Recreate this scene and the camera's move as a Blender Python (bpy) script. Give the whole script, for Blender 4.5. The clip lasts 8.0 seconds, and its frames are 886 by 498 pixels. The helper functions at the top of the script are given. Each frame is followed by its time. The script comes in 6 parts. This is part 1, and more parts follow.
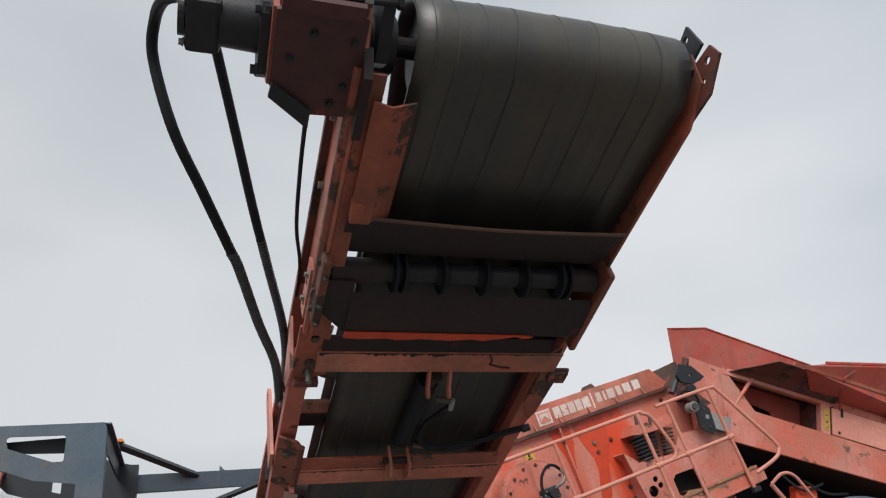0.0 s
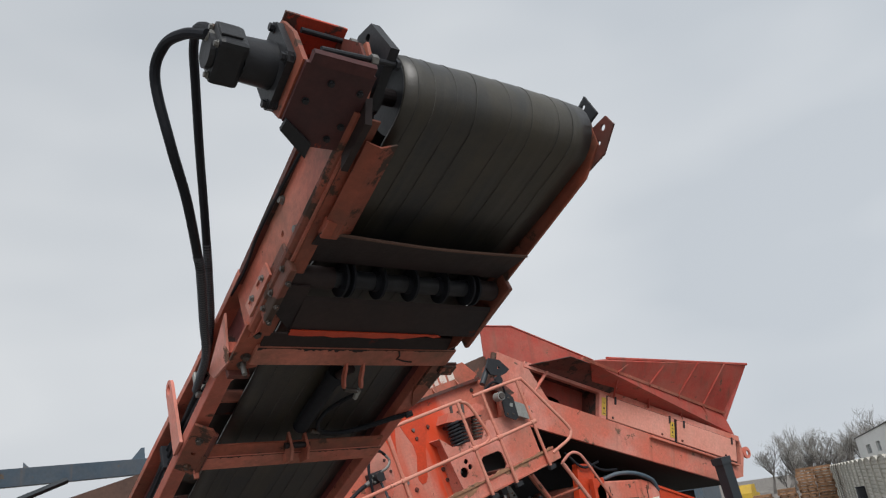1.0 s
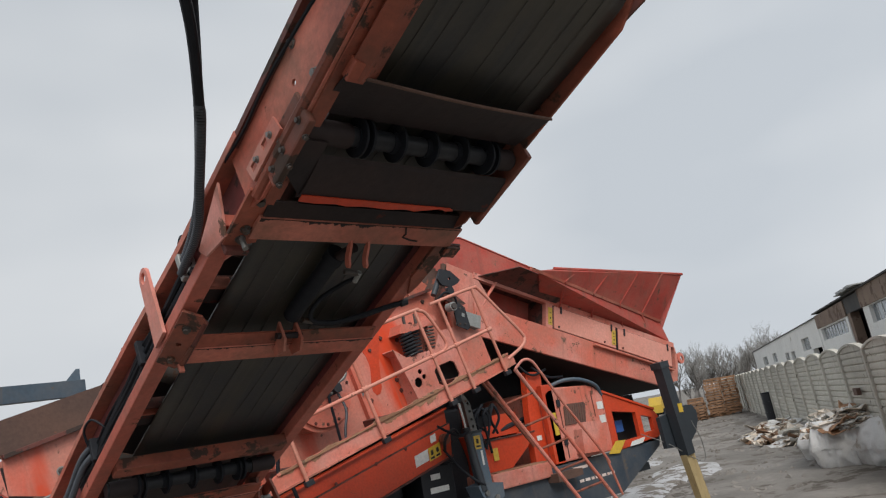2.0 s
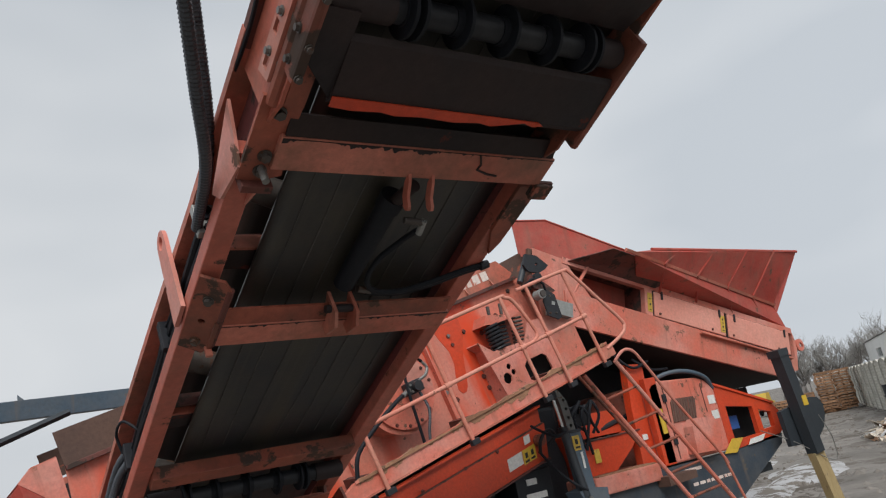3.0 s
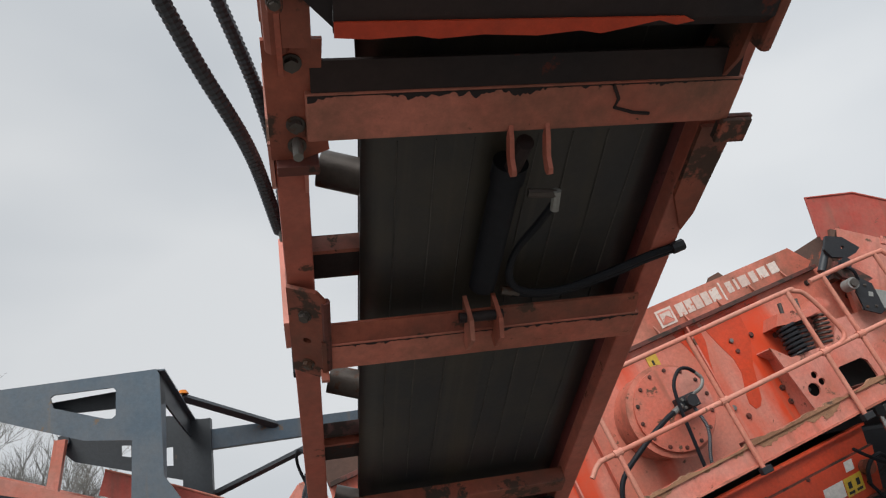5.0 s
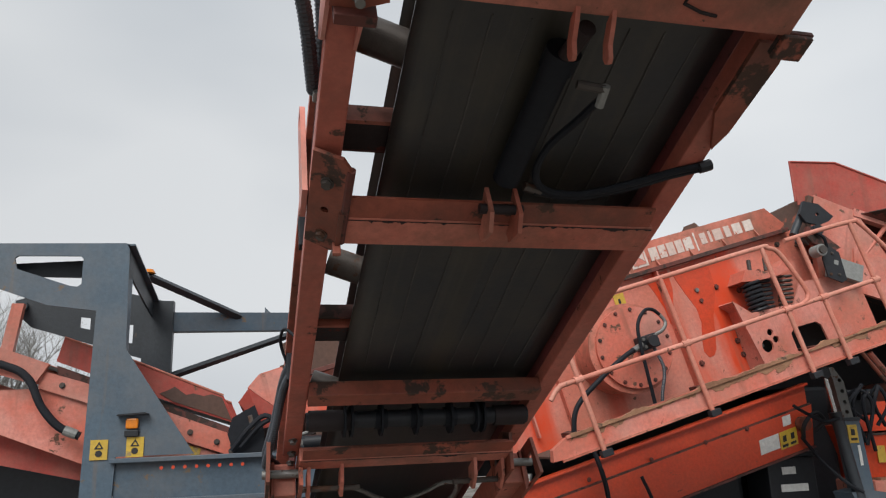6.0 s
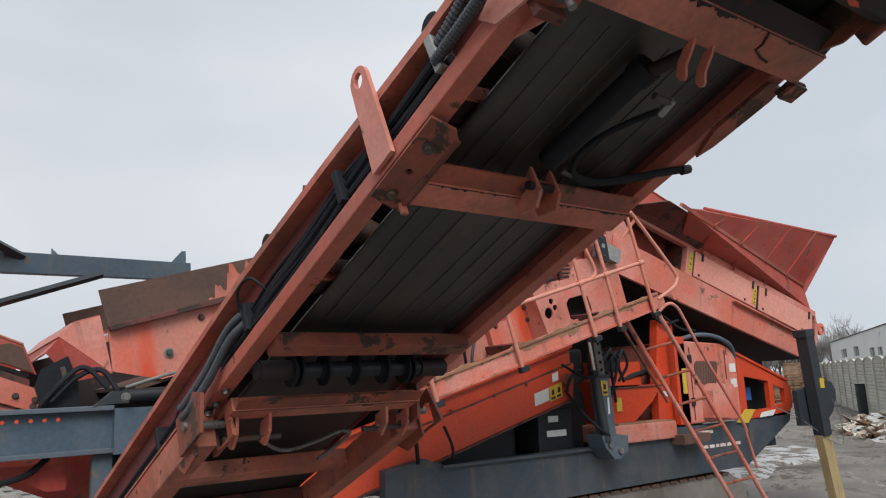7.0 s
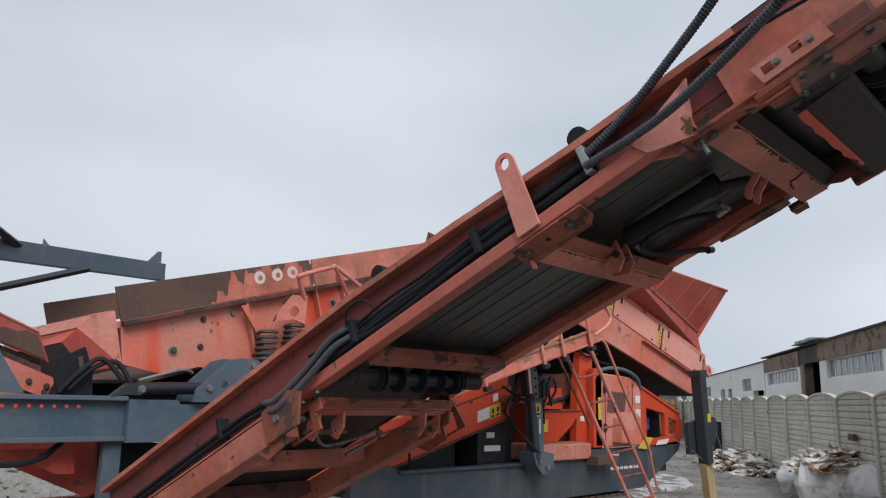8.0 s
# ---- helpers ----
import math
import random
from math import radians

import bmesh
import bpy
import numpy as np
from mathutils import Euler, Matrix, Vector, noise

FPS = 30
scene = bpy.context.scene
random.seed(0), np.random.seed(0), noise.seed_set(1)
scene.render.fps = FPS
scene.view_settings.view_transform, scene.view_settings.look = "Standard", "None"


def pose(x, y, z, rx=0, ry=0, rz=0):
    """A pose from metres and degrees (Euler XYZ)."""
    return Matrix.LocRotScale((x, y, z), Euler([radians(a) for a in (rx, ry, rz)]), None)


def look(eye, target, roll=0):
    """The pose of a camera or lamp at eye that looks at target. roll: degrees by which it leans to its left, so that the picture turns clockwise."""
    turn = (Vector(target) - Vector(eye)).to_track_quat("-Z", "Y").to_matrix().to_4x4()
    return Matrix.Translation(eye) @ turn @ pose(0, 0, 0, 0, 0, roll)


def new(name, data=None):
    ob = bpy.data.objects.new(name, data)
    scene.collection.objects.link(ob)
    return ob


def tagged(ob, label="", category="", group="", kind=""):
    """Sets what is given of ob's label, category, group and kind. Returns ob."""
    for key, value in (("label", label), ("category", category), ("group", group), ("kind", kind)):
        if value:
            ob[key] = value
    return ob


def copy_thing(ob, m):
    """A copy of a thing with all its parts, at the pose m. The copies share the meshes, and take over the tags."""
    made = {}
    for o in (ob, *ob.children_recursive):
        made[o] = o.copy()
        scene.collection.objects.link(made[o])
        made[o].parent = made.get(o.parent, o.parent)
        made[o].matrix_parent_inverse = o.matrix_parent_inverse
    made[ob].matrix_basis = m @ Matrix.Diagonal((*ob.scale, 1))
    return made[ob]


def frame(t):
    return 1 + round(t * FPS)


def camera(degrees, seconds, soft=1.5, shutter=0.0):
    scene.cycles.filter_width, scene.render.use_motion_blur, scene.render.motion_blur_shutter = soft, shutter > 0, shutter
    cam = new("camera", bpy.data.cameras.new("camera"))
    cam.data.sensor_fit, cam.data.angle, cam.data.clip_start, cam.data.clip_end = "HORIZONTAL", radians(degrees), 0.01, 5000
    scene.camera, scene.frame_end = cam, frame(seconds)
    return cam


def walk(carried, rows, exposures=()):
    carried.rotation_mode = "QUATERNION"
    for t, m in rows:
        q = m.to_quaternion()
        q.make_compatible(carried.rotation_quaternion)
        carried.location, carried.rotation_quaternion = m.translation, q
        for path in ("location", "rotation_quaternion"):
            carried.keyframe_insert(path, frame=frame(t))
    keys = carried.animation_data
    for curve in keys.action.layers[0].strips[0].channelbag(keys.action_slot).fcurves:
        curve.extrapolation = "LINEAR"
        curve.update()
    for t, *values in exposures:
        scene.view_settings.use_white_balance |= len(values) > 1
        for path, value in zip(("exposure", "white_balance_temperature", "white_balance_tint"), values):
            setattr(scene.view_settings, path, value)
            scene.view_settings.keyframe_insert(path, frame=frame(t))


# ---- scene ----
cam = camera(62.2, 8.0, soft=1.2)
PATH = [
    (0, (0.019, 0.018, 2.164), (0.579, 1.776, 2.937), -4.6),
    (0.5, (-0.316, -0.128, 2.132), (0.494, 1.537, 2.888), -7.3),
    (1, (-0.614, -0.161, 2.129), (0.469, 1.37, 2.822), -8.1),
    (1.5, (-0.767, 0.038, 2.08), (0.492, 1.499, 2.61), -10.3),
    (1.7, (-0.794, 0.139, 2.053), (0.481, 1.601, 2.538), -10.4),
    (2.8, (-0.441, 0.778, 2.025), (0.728, 2.32, 2.531), -10.7),
    (3, (-0.336, 0.887, 2.013), (0.754, 2.478, 2.544), -11.5),
    (3.5, (-0.054, 1.143, 2.051), (0.78, 2.861, 2.646), -13.0),
    (4, (0.197, 1.250, 2.052), (0.711, 3.094, 2.751), -9.76),
    (4.2, (0.246, 1.259, 2.052), (0.706, 3.106, 2.761), -9.4),
    (5.3, (0.321, 1.245, 2.044), (0.642, 3.099, 2.722), -9.1),
    (5.5, (0.32, 1.256, 2.035), (0.637, 3.121, 2.686), -8.9),
    (5.9, (0.22, 1.314, 1.984), (0.6, 3.203, 2.52), -3.8),
    (6, (0.165, 1.334, 1.969), (0.594, 3.222, 2.469), -2.4),
    (6.5, (-0.332, 1.452, 2.006), (0.483, 3.233, 2.41), -0.9),
    (7, (-0.771, 1.522, 1.976), (0.362, 3.13, 2.338), -2.4),
    (7.5, (-1.305, 1.536, 1.973), (0.036, 2.969, 2.359), -1.0),
    (8, (-1.863, 1.527, 1.957), (-0.489, 2.924, 2.36), 1.4),
]
EXPOSURES = [(0, 0.05, 6500, 10), (1.5, 0.0, 6500, 10), (3, 0.02, 6500, 10), (4, 0.07, 6520, 10), (5.5, 0.08, 6560, 10), (6.5, 0.11, 6500, 10), (7.2, 0.11, 6320, 10), (8, 0.03, 6180, 10)]
walk(cam, [(t, look(eye, target, roll)) for t, eye, target, roll in PATH], EXPOSURES)

# ---- world and light ----
world = bpy.data.worlds.new("overcast_sky")
scene.world = world
world.use_nodes = True
wn, wl = world.node_tree.nodes, world.node_tree.links
wn.clear()
sky = wn.new("ShaderNodeTexSky")
sky.sky_type = "NISHITA"
sky.sun_disc = False
sky.sun_elevation, sky.sun_rotation = radians(44), radians(206)
sky.air_density, sky.dust_density = 1.0, 4.0
soft_sky = wn.new("ShaderNodeHueSaturation")
soft_sky.inputs["Saturation"].default_value = 0.12
soft_sky.inputs["Value"].default_value = 0.35
coords = wn.new("ShaderNodeTexCoord")
stretch = wn.new("ShaderNodeMapping")
stretch.inputs["Scale"].default_value = (1.0, 1.0, 2.4)
cloud = wn.new("ShaderNodeTexNoise")
cloud.inputs["Scale"].default_value = 1.7
cloud.inputs["Detail"].default_value = 3.0
cloud.inputs["Roughness"].default_value = 0.42
cloud_ramp = wn.new("ShaderNodeValToRGB")
cloud_ramp.color_ramp.elements[0].position, cloud_ramp.color_ramp.elements[1].position = 0.36, 0.66
cloud_ramp.color_ramp.elements[0].color = (5.5, 5.95, 6.45, 1)
cloud_ramp.color_ramp.elements[1].color = (7.3, 7.6, 7.9, 1)
mix_sky = wn.new("ShaderNodeMix")
mix_sky.data_type = "RGBA"
mix_sky.inputs[0].default_value = 0.85
split = wn.new("ShaderNodeSeparateXYZ")
side_range = wn.new("ShaderNodeMapRange")
side_range.inputs["From Min"].default_value, side_range.inputs["From Max"].default_value = -0.5, 0.9
side_range.inputs["To Min"].default_value, side_range.inputs["To Max"].default_value = 0.89, 1.06
side_mix = wn.new("ShaderNodeMix")
side_mix.data_type, side_mix.blend_type = "RGBA", "MULTIPLY"
side_mix.inputs[0].default_value = 1.0
back = wn.new("ShaderNodeBackground")
back.inputs["Strength"].default_value = 0.108
out = wn.new("ShaderNodeOutputWorld")
wl.new(sky.outputs[0], soft_sky.inputs["Color"])
wl.new(coords.outputs["Generated"], stretch.inputs[0])
wl.new(stretch.outputs[0], cloud.inputs["Vector"])
wl.new(cloud.outputs[0], cloud_ramp.inputs[0])
wl.new(soft_sky.outputs[0], mix_sky.inputs[6])
wl.new(cloud_ramp.outputs[0], mix_sky.inputs[7])
wl.new(coords.outputs["Generated"], split.inputs[0])
wl.new(split.outputs[0], side_range.inputs["Value"])
wl.new(mix_sky.outputs[2], side_mix.inputs[6])
wl.new(side_range.outputs[0], side_mix.inputs[7])
wl.new(side_mix.outputs[2], back.inputs["Color"])
wl.new(back.outputs[0], out.inputs[0])

sun_data = bpy.data.lights.new("sun", "SUN")
sun_data.energy, sun_data.angle, sun_data.color = 2.6, radians(35), (1.0, 0.97, 0.93)
sun = new("sun", sun_data)
sun.matrix_world = look((-5, -10, 16), (2, 4, 0.5))


# ---- materials ----
def ramp(nodes, stops):
    r = nodes.new("ShaderNodeValToRGB")
    e = r.color_ramp.elements
    while len(e) < len(stops):
        e.new(0.5)
    for el, (p, c) in zip(e, stops):
        el.position, el.color = p, (*c, 1) if len(c) == 3 else c
    return r


def material(name, base, second=None, spots=None, rough=0.6, metal=0.0, big=1.3, grain=35.0, spot_level=0.62,
             spot_scale=6.0, bump=0.15, stretch_by=(1, 1, 1), vary=0.0, streaks=None, grime=None, edge=0.15, spec=0.5, fresh=None):
    """Two base tones on a large noise, spots of rust or dirt on a finer one, grain and relief on the finest."""
    m = bpy.data.materials.new(name)
    m.use_nodes = True
    nt = m.node_tree
    n, l = nt.nodes, nt.links
    bsdf = n["Principled BSDF"]
    tc = n.new("ShaderNodeTexCoord")
    mp = n.new("ShaderNodeMapping")
    mp.inputs["Scale"].default_value = stretch_by
    info = n.new("ShaderNodeObjectInfo")
    shift = n.new("ShaderNodeVectorMath")
    shift.operation = "MULTIPLY_ADD"
    shift.inputs[1].default_value = (7.0, 7.0, 7.0)
    l.new(info.outputs["Random"], shift.inputs[0])
    l.new(tc.outputs["Object"], mp.inputs[0])
    l.new(mp.outputs[0], shift.inputs[2])

    def noise_at(scale, detail=6.0, r=0.6):
        t = n.new("ShaderNodeTexNoise")
        t.inputs["Scale"].default_value, t.inputs["Detail"].default_value, t.inputs["Roughness"].default_value = scale, detail, r
        l.new(shift.outputs[0], t.inputs["Vector"])
        return t

    def blend(fac, a, b, mode="MIX", amount=None):
        x = n.new("ShaderNodeMix")
        x.data_type, x.blend_type = "RGBA", mode
        if amount is not None:
            x.inputs[0].default_value = amount
        else:
            l.new(fac, x.inputs[0])
        for sock, v in ((x.inputs[6], a), (x.inputs[7], b)):
            if isinstance(v, tuple):
                sock.default_value = (*v, 1)
            else:
                l.new(v, sock)
        return x.outputs[2]

    large = noise_at(big)
    r1 = ramp(n, [(0.5 - edge, (0, 0, 0)), (0.5 + edge, (1, 1, 1))])
    l.new(large.outputs[0], r1.inputs[0])
    col = blend(r1.outputs[0], base, second or tuple(c * 0.82 for c in base))
    fine = noise_at(grain, 4.0, 0.7)
    r2 = ramp(n, [(0.3, (0.80, 0.80, 0.80)), (0.7, (1.08, 1.08, 1.08))])
    l.new(fine.outputs[0], r2.inputs[0])
    col = blend(None, col, r2.outputs[0], "MULTIPLY", 1.0)
    rough_in = None
    for layer, width in ((fresh, 0.07), (streaks, 0.2)):
        if not layer:
            continue
        sm = n.new("ShaderNodeMapping")
        sm.inputs["Scale"].default_value = layer[1]
        l.new(tc.outputs["Object"], sm.inputs[0])
        st = n.new("ShaderNodeTexNoise")
        st.inputs["Scale"].default_value, st.inputs["Detail"].default_value = 1.0, 5.0
        l.new(sm.outputs[0], st.inputs["Vector"])
        rs = ramp(n, [(layer[2], (0, 0, 0)), (layer[2] + width, (1, 1, 1))])
        l.new(st.outputs[0], rs.inputs[0])
        col = blend(rs.outputs[0], col, layer[0])
    if spots:
        sp = noise_at(spot_scale, 8.0, 0.68)
        r3 = ramp(n, [(spot_level, (0, 0, 0)), (spot_level + 0.035, (1, 1, 1))])
        l.new(sp.outputs[0], r3.inputs[0])
        col = blend(r3.outputs[0], col, spots)
        rr = n.new("ShaderNodeMapRange")
        rr.inputs["To Min"].default_value, rr.inputs["To Max"].default_value = rough, min(1.0, rough + 0.3)
        l.new(r3.outputs[0], rr.inputs["Value"])
        rough_in = rr.outputs[0]
    if grime:
        gn = noise_at(grime[1], 9.0, 0.72)
        rg_ = ramp(n, [(0.42, (0, 0, 0)), (0.70, (1, 1, 1))])
        l.new(gn.outputs[0], rg_.inputs[0])
        ga = n.new("ShaderNodeMath")
        ga.operation = "MULTIPLY"
        ga.inputs[1].default_value = grime[2]
        l.new(rg_.outputs[0], ga.inputs[0])
        col = blend(ga.outputs[0], col, grime[0])
    if vary:
        v = n.new("ShaderNodeMapRange")
        v.inputs["To Min"].default_value, v.inputs["To Max"].default_value = 1 - vary, 1 + vary
        l.new(info.outputs["Random"], v.inputs["Value"])
        col = blend(None, col, v.outputs[0], "MULTIPLY", 1.0)
    l.new(col, bsdf.inputs["Base Color"])
    if rough_in:
        l.new(rough_in, bsdf.inputs["Roughness"])
    else:
        bsdf.inputs["Roughness"].default_value = rough
    bsdf.inputs["Metallic"].default_value = metal
    bsdf.inputs["Specular IOR Level"].default_value = spec
    if bump:
        b = n.new("ShaderNodeBump")
        b.inputs["Strength"].default_value, b.inputs["Distance"].default_value = bump, 0.01
        l.new(fine.outputs[0], b.inputs["Height"])
        l.new(b.outputs[0], bsdf.inputs["Normal"])
    return m


RUST = (0.11, 0.055, 0.035)
DUST = (0.30, 0.20, 0.15)
RED = material("faded_red_paint", (0.64, 0.248, 0.198), (0.60, 0.150, 0.100), RUST, 0.5, spot_level=0.605, big=1.4, grime=(DUST, 2.3, 0.5), edge=0.07, streaks=((0.26, 0.085, 0.055), (9.0, 9.0, 0.7), 0.60))
RED_DARK = material("grimy_shaded_red_paint", (0.17, 0.042, 0.030), (0.095, 0.028, 0.022), (0.045, 0.030, 0.025), 0.65, spot_level=0.53, big=3.0, grime=((0.05, 0.038, 0.032), 2.5, 0.7))
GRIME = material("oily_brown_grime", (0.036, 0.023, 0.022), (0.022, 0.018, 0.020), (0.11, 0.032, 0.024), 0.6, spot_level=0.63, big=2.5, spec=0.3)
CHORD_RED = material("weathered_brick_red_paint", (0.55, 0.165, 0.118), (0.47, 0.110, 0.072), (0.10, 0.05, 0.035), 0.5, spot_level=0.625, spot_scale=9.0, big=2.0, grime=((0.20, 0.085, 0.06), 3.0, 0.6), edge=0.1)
WEB_RED = material("dirty_shaded_maroon_paint", (0.25, 0.050, 0.046), (0.16, 0.038, 0.036), (0.055, 0.032, 0.028), 0.6, spot_level=0.60, big=2.4, grime=((0.07, 0.042, 0.038), 2.5, 0.5))
RED_FRESH = material("bright_red_paint", (0.62, 0.062, 0.018), (0.54, 0.052, 0.017), RUST, 0.42, spot_level=0.66, grime=((0.22, 0.10, 0.06), 2.0, 0.25))
RED_HOPPER = material("hopper_red_paint", (0.47, 0.06, 0.042), (0.38, 0.045, 0.032), RUST, 0.6, spot_level=0.63, grime=(DUST, 1.6, 0.4), edge=0.09, streaks=((0.20, 0.05, 0.035), (7.0, 7.0, 0.6), 0.56))
RED_WORN = material("chipped_red_paint", (0.60, 0.205, 0.145), (0.50, 0.125, 0.080), (0.085, 0.05, 0.035), 0.55, spot_level=0.635, spot_scale=14.0, grime=((0.16, 0.085, 0.055), 4.0, 0.85), edge=0.09)
LID = material("chalky_salmon_paint", (0.70, 0.315, 0.250), (0.66, 0.245, 0.185), RUST, 0.55, spot_level=0.66, spot_scale=8.0, grime=((0.45, 0.24, 0.18), 2.2, 0.4))
PLATE_RED = material("sun_bleached_red_plate", (0.64, 0.240, 0.185), (0.60, 0.165, 0.110), RUST, 0.45, spot_level=0.64, spot_scale=9.0, big=1.1, grime=(DUST, 2.6, 0.35), edge=0.12,
                     fresh=((0.64, 0.066, 0.020), (1.5, 1.0, 0.30), 0.505), streaks=((0.30, 0.10, 0.065), (11.0, 9.0, 0.6), 0.62))
RED_STAINED = material("oil_stained_red_paint", (0.42, 0.105, 0.060), (0.19, 0.050, 0.030), (0.055, 0.034, 0.026), 0.55, spot_level=0.55, spot_scale=5.0, big=2.2, grime=((0.10, 0.050, 0.034), 2.6, 0.85))
DIRT = material("dried_tan_mud", (0.36, 0.195, 0.115), (0.23, 0.115, 0.068), (0.11, 0.07, 0.05), 0.95, big=4.0, spot_level=0.58, bump=0.6)
RAIL = material("worn_salmon_rail_paint", (0.68, 0.29, 0.22), (0.60, 0.20, 0.14), RUST, 0.55, spot_level=0.63, spot_scale=5.0, grime=((0.34, 0.20, 0.14), 3.0, 0.5))
GEAR_RED = material("blackish_red_paint", (0.085, 0.028, 0.028), (0.048, 0.022, 0.025), (0.46, 0.065, 0.03), 0.5, spot_level=0.62, spot_scale=5.5, big=3.0, spec=0.4)
SLEEVE = material("ribbed_grey_black_plastic", (0.058, 0.066, 0.080), (0.042, 0.048, 0.058), None, 0.42)
RUSTY = material("rusted_sheet", (0.13, 0.07, 0.05), (0.085, 0.05, 0.04), (0.34, 0.10, 0.06), 0.85, spot_level=0.63, spot_scale=3.0)
GREY = material("slate_grey_paint", (0.074, 0.115, 0.156), (0.056, 0.088, 0.122), (0.15, 0.10, 0.06), 0.5, spot_level=0.63, grime=((0.16, 0.15, 0.14), 1.8, 0.45), streaks=((0.16, 0.11, 0.07), (10.0, 10.0, 0.6), 0.63))
CHASSIS_GREY = material("grimy_slate_paint", (0.042, 0.060, 0.082), (0.032, 0.045, 0.062), (0.12, 0.095, 0.07), 0.5, spot_level=0.64, grime=((0.12, 0.11, 0.10), 2.4, 0.5), streaks=((0.13, 0.10, 0.08), (8.0, 8.0, 0.7), 0.60))
GREY_DARK = material("dark_grey_paint", (0.030, 0.038, 0.046), (0.022, 0.028, 0.035), (0.08, 0.07, 0.06), 0.5, spot_level=0.66)
BELT = material("worn_rubber_belt", (0.011, 0.015, 0.021), (0.018, 0.020, 0.024), None, 0.44, bump=0.1, big=2.0, grain=60, fresh=((0.025, 0.024, 0.021), (5.5, 0.30, 1.5), 0.50),
                streaks=((0.042, 0.041, 0.036), (30.0, 0.30, 4.0), 0.56), grime=((0.080, 0.067, 0.040), 1.6, 0.52), spec=0.75)
SEAM = material("scuffed_rubber_ridge", (0.105, 0.102, 0.094), (0.030, 0.031, 0.032), None, 0.6, big=5.0, bump=0)
ROLLER = material("scuffed_roller_steel", (0.11, 0.095, 0.085), (0.075, 0.065, 0.06), RUST, 0.45, 0.4, spot_level=0.56)
RUBBER = material("black_rubber", (0.012, 0.014, 0.019), (0.018, 0.020, 0.025), (0.05, 0.045, 0.04), 0.6, spot_level=0.66, spec=0.18)
BLACK = material("black_painted_steel", (0.019, 0.021, 0.026), (0.028, 0.030, 0.034), (0.06, 0.05, 0.04), 0.45, spot_level=0.68, spec=0.3)
STEEL = material("dull_zinc_steel", (0.30, 0.30, 0.29), (0.2, 0.2, 0.19), RUST, 0.45, 0.7, spot_level=0.6, spot_scale=20)
LEG_STEEL = material("greasy_grey_steel", (0.17, 0.17, 0.16), (0.11, 0.11, 0.105), RUST, 0.5, 0.3, spot_level=0.6, spot_scale=12)
CHROME = material("chrome", (0.6, 0.6, 0.6), None, None, 0.15, 1.0, bump=0)
YELLOW = material("yellow_sticker", (0.60, 0.40, 0.04), (0.50, 0.33, 0.06), (0.30, 0.22, 0.10), 0.5, bump=0.02)
WHITE = material("white_sticker", (0.75, 0.75, 0.73), None, (0.45, 0.42, 0.4), 0.5, spot_level=0.68, bump=0.02)
PRINT = material("black_print", (0.02, 0.02, 0.02), None, None, 0.6, bump=0)
LETTER = material("faded_white_lettering", (0.70, 0.62, 0.57), (0.6, 0.45, 0.4), (0.5, 0.16, 0.1), 0.6, spot_level=0.6, spot_scale=14)
AMBER = material("amber_lamp_plastic", (0.8, 0.25, 0.02), None, None, 0.25, bump=0)
GALV = material("grey_cast_aluminium", (0.33, 0.34, 0.33), (0.25, 0.26, 0.25), None, 0.5, 0.3)
CONCRETE = material("weathered_concrete", (0.58, 0.555, 0.490), (0.47, 0.45, 0.395), (0.20, 0.19, 0.155), 0.9, spot_level=0.62, vary=0.10, bump=0.3, streaks=((0.26, 0.25, 0.21), (5.0, 5.0, 0.9), 0.60))
WALL = material("whitewashed_render", (0.88, 0.88, 0.86), (0.80, 0.80, 0.78), (0.45, 0.42, 0.38), 0.9, big=0.35, spot_level=0.62, spot_scale=1.2)
SIDING = material("rusty_brown_cladding", (0.26, 0.19, 0.14), (0.19, 0.13, 0.10), (0.12, 0.08, 0.06), 0.8, spot_level=0.55, spot_scale=1.5, big=0.6)
ROOF = material("dark_bitumen_edge", (0.05, 0.05, 0.052), (0.08, 0.075, 0.07), None, 0.85)
GLASS = material("dusty_window", (0.22, 0.25, 0.27), (0.14, 0.16, 0.18), None, 0.15, bump=0)
HOLLOW = material("unlit_interior", (0.012, 0.013, 0.015), (0.03, 0.03, 0.03), None, 0.9)
MUD = material("trodden_mud", (0.210, 0.190, 0.168), (0.122, 0.109, 0.094), (0.085, 0.070, 0.056), 0.75, big=0.5, grain=7.0, spot_level=0.53, spot_scale=0.9, bump=0.9, edge=0.10, grime=((0.30, 0.28, 0.26), 0.35, 0.5))
SNOW = material("thin_dirty_snow", (0.44, 0.44, 0.45), (0.30, 0.295, 0.285), (0.15, 0.13, 0.11), 0.7, spot_level=0.50, spot_scale=2.6, edge=0.10)
BAG = material("woven_white_sack", (0.73, 0.73, 0.725), (0.62, 0.62, 0.61), (0.42, 0.38, 0.33), 0.6, spot_level=0.62, spot_scale=4.0, grain=90, grime=((0.42, 0.38, 0.33), 2.0, 0.5))
WOOD = material("raw_pallet_wood", (0.31, 0.175, 0.095), (0.21, 0.115, 0.065), None, 0.8, vary=0.35, stretch_by=(1, 6, 6))
POLE = material("yellowed_timber", (0.42, 0.33, 0.17), (0.34, 0.25, 0.12), (0.2, 0.15, 0.09), 0.75, spot_level=0.6, stretch_by=(5, 5, 0.7))
BARK = material("grey_bark", (0.20, 0.185, 0.175), (0.14, 0.13, 0.12), None, 0.9)
TWIG = material("bare_twigs", (0.26, 0.255, 0.24), (0.20, 0.195, 0.185), None, 0.95, bump=0)
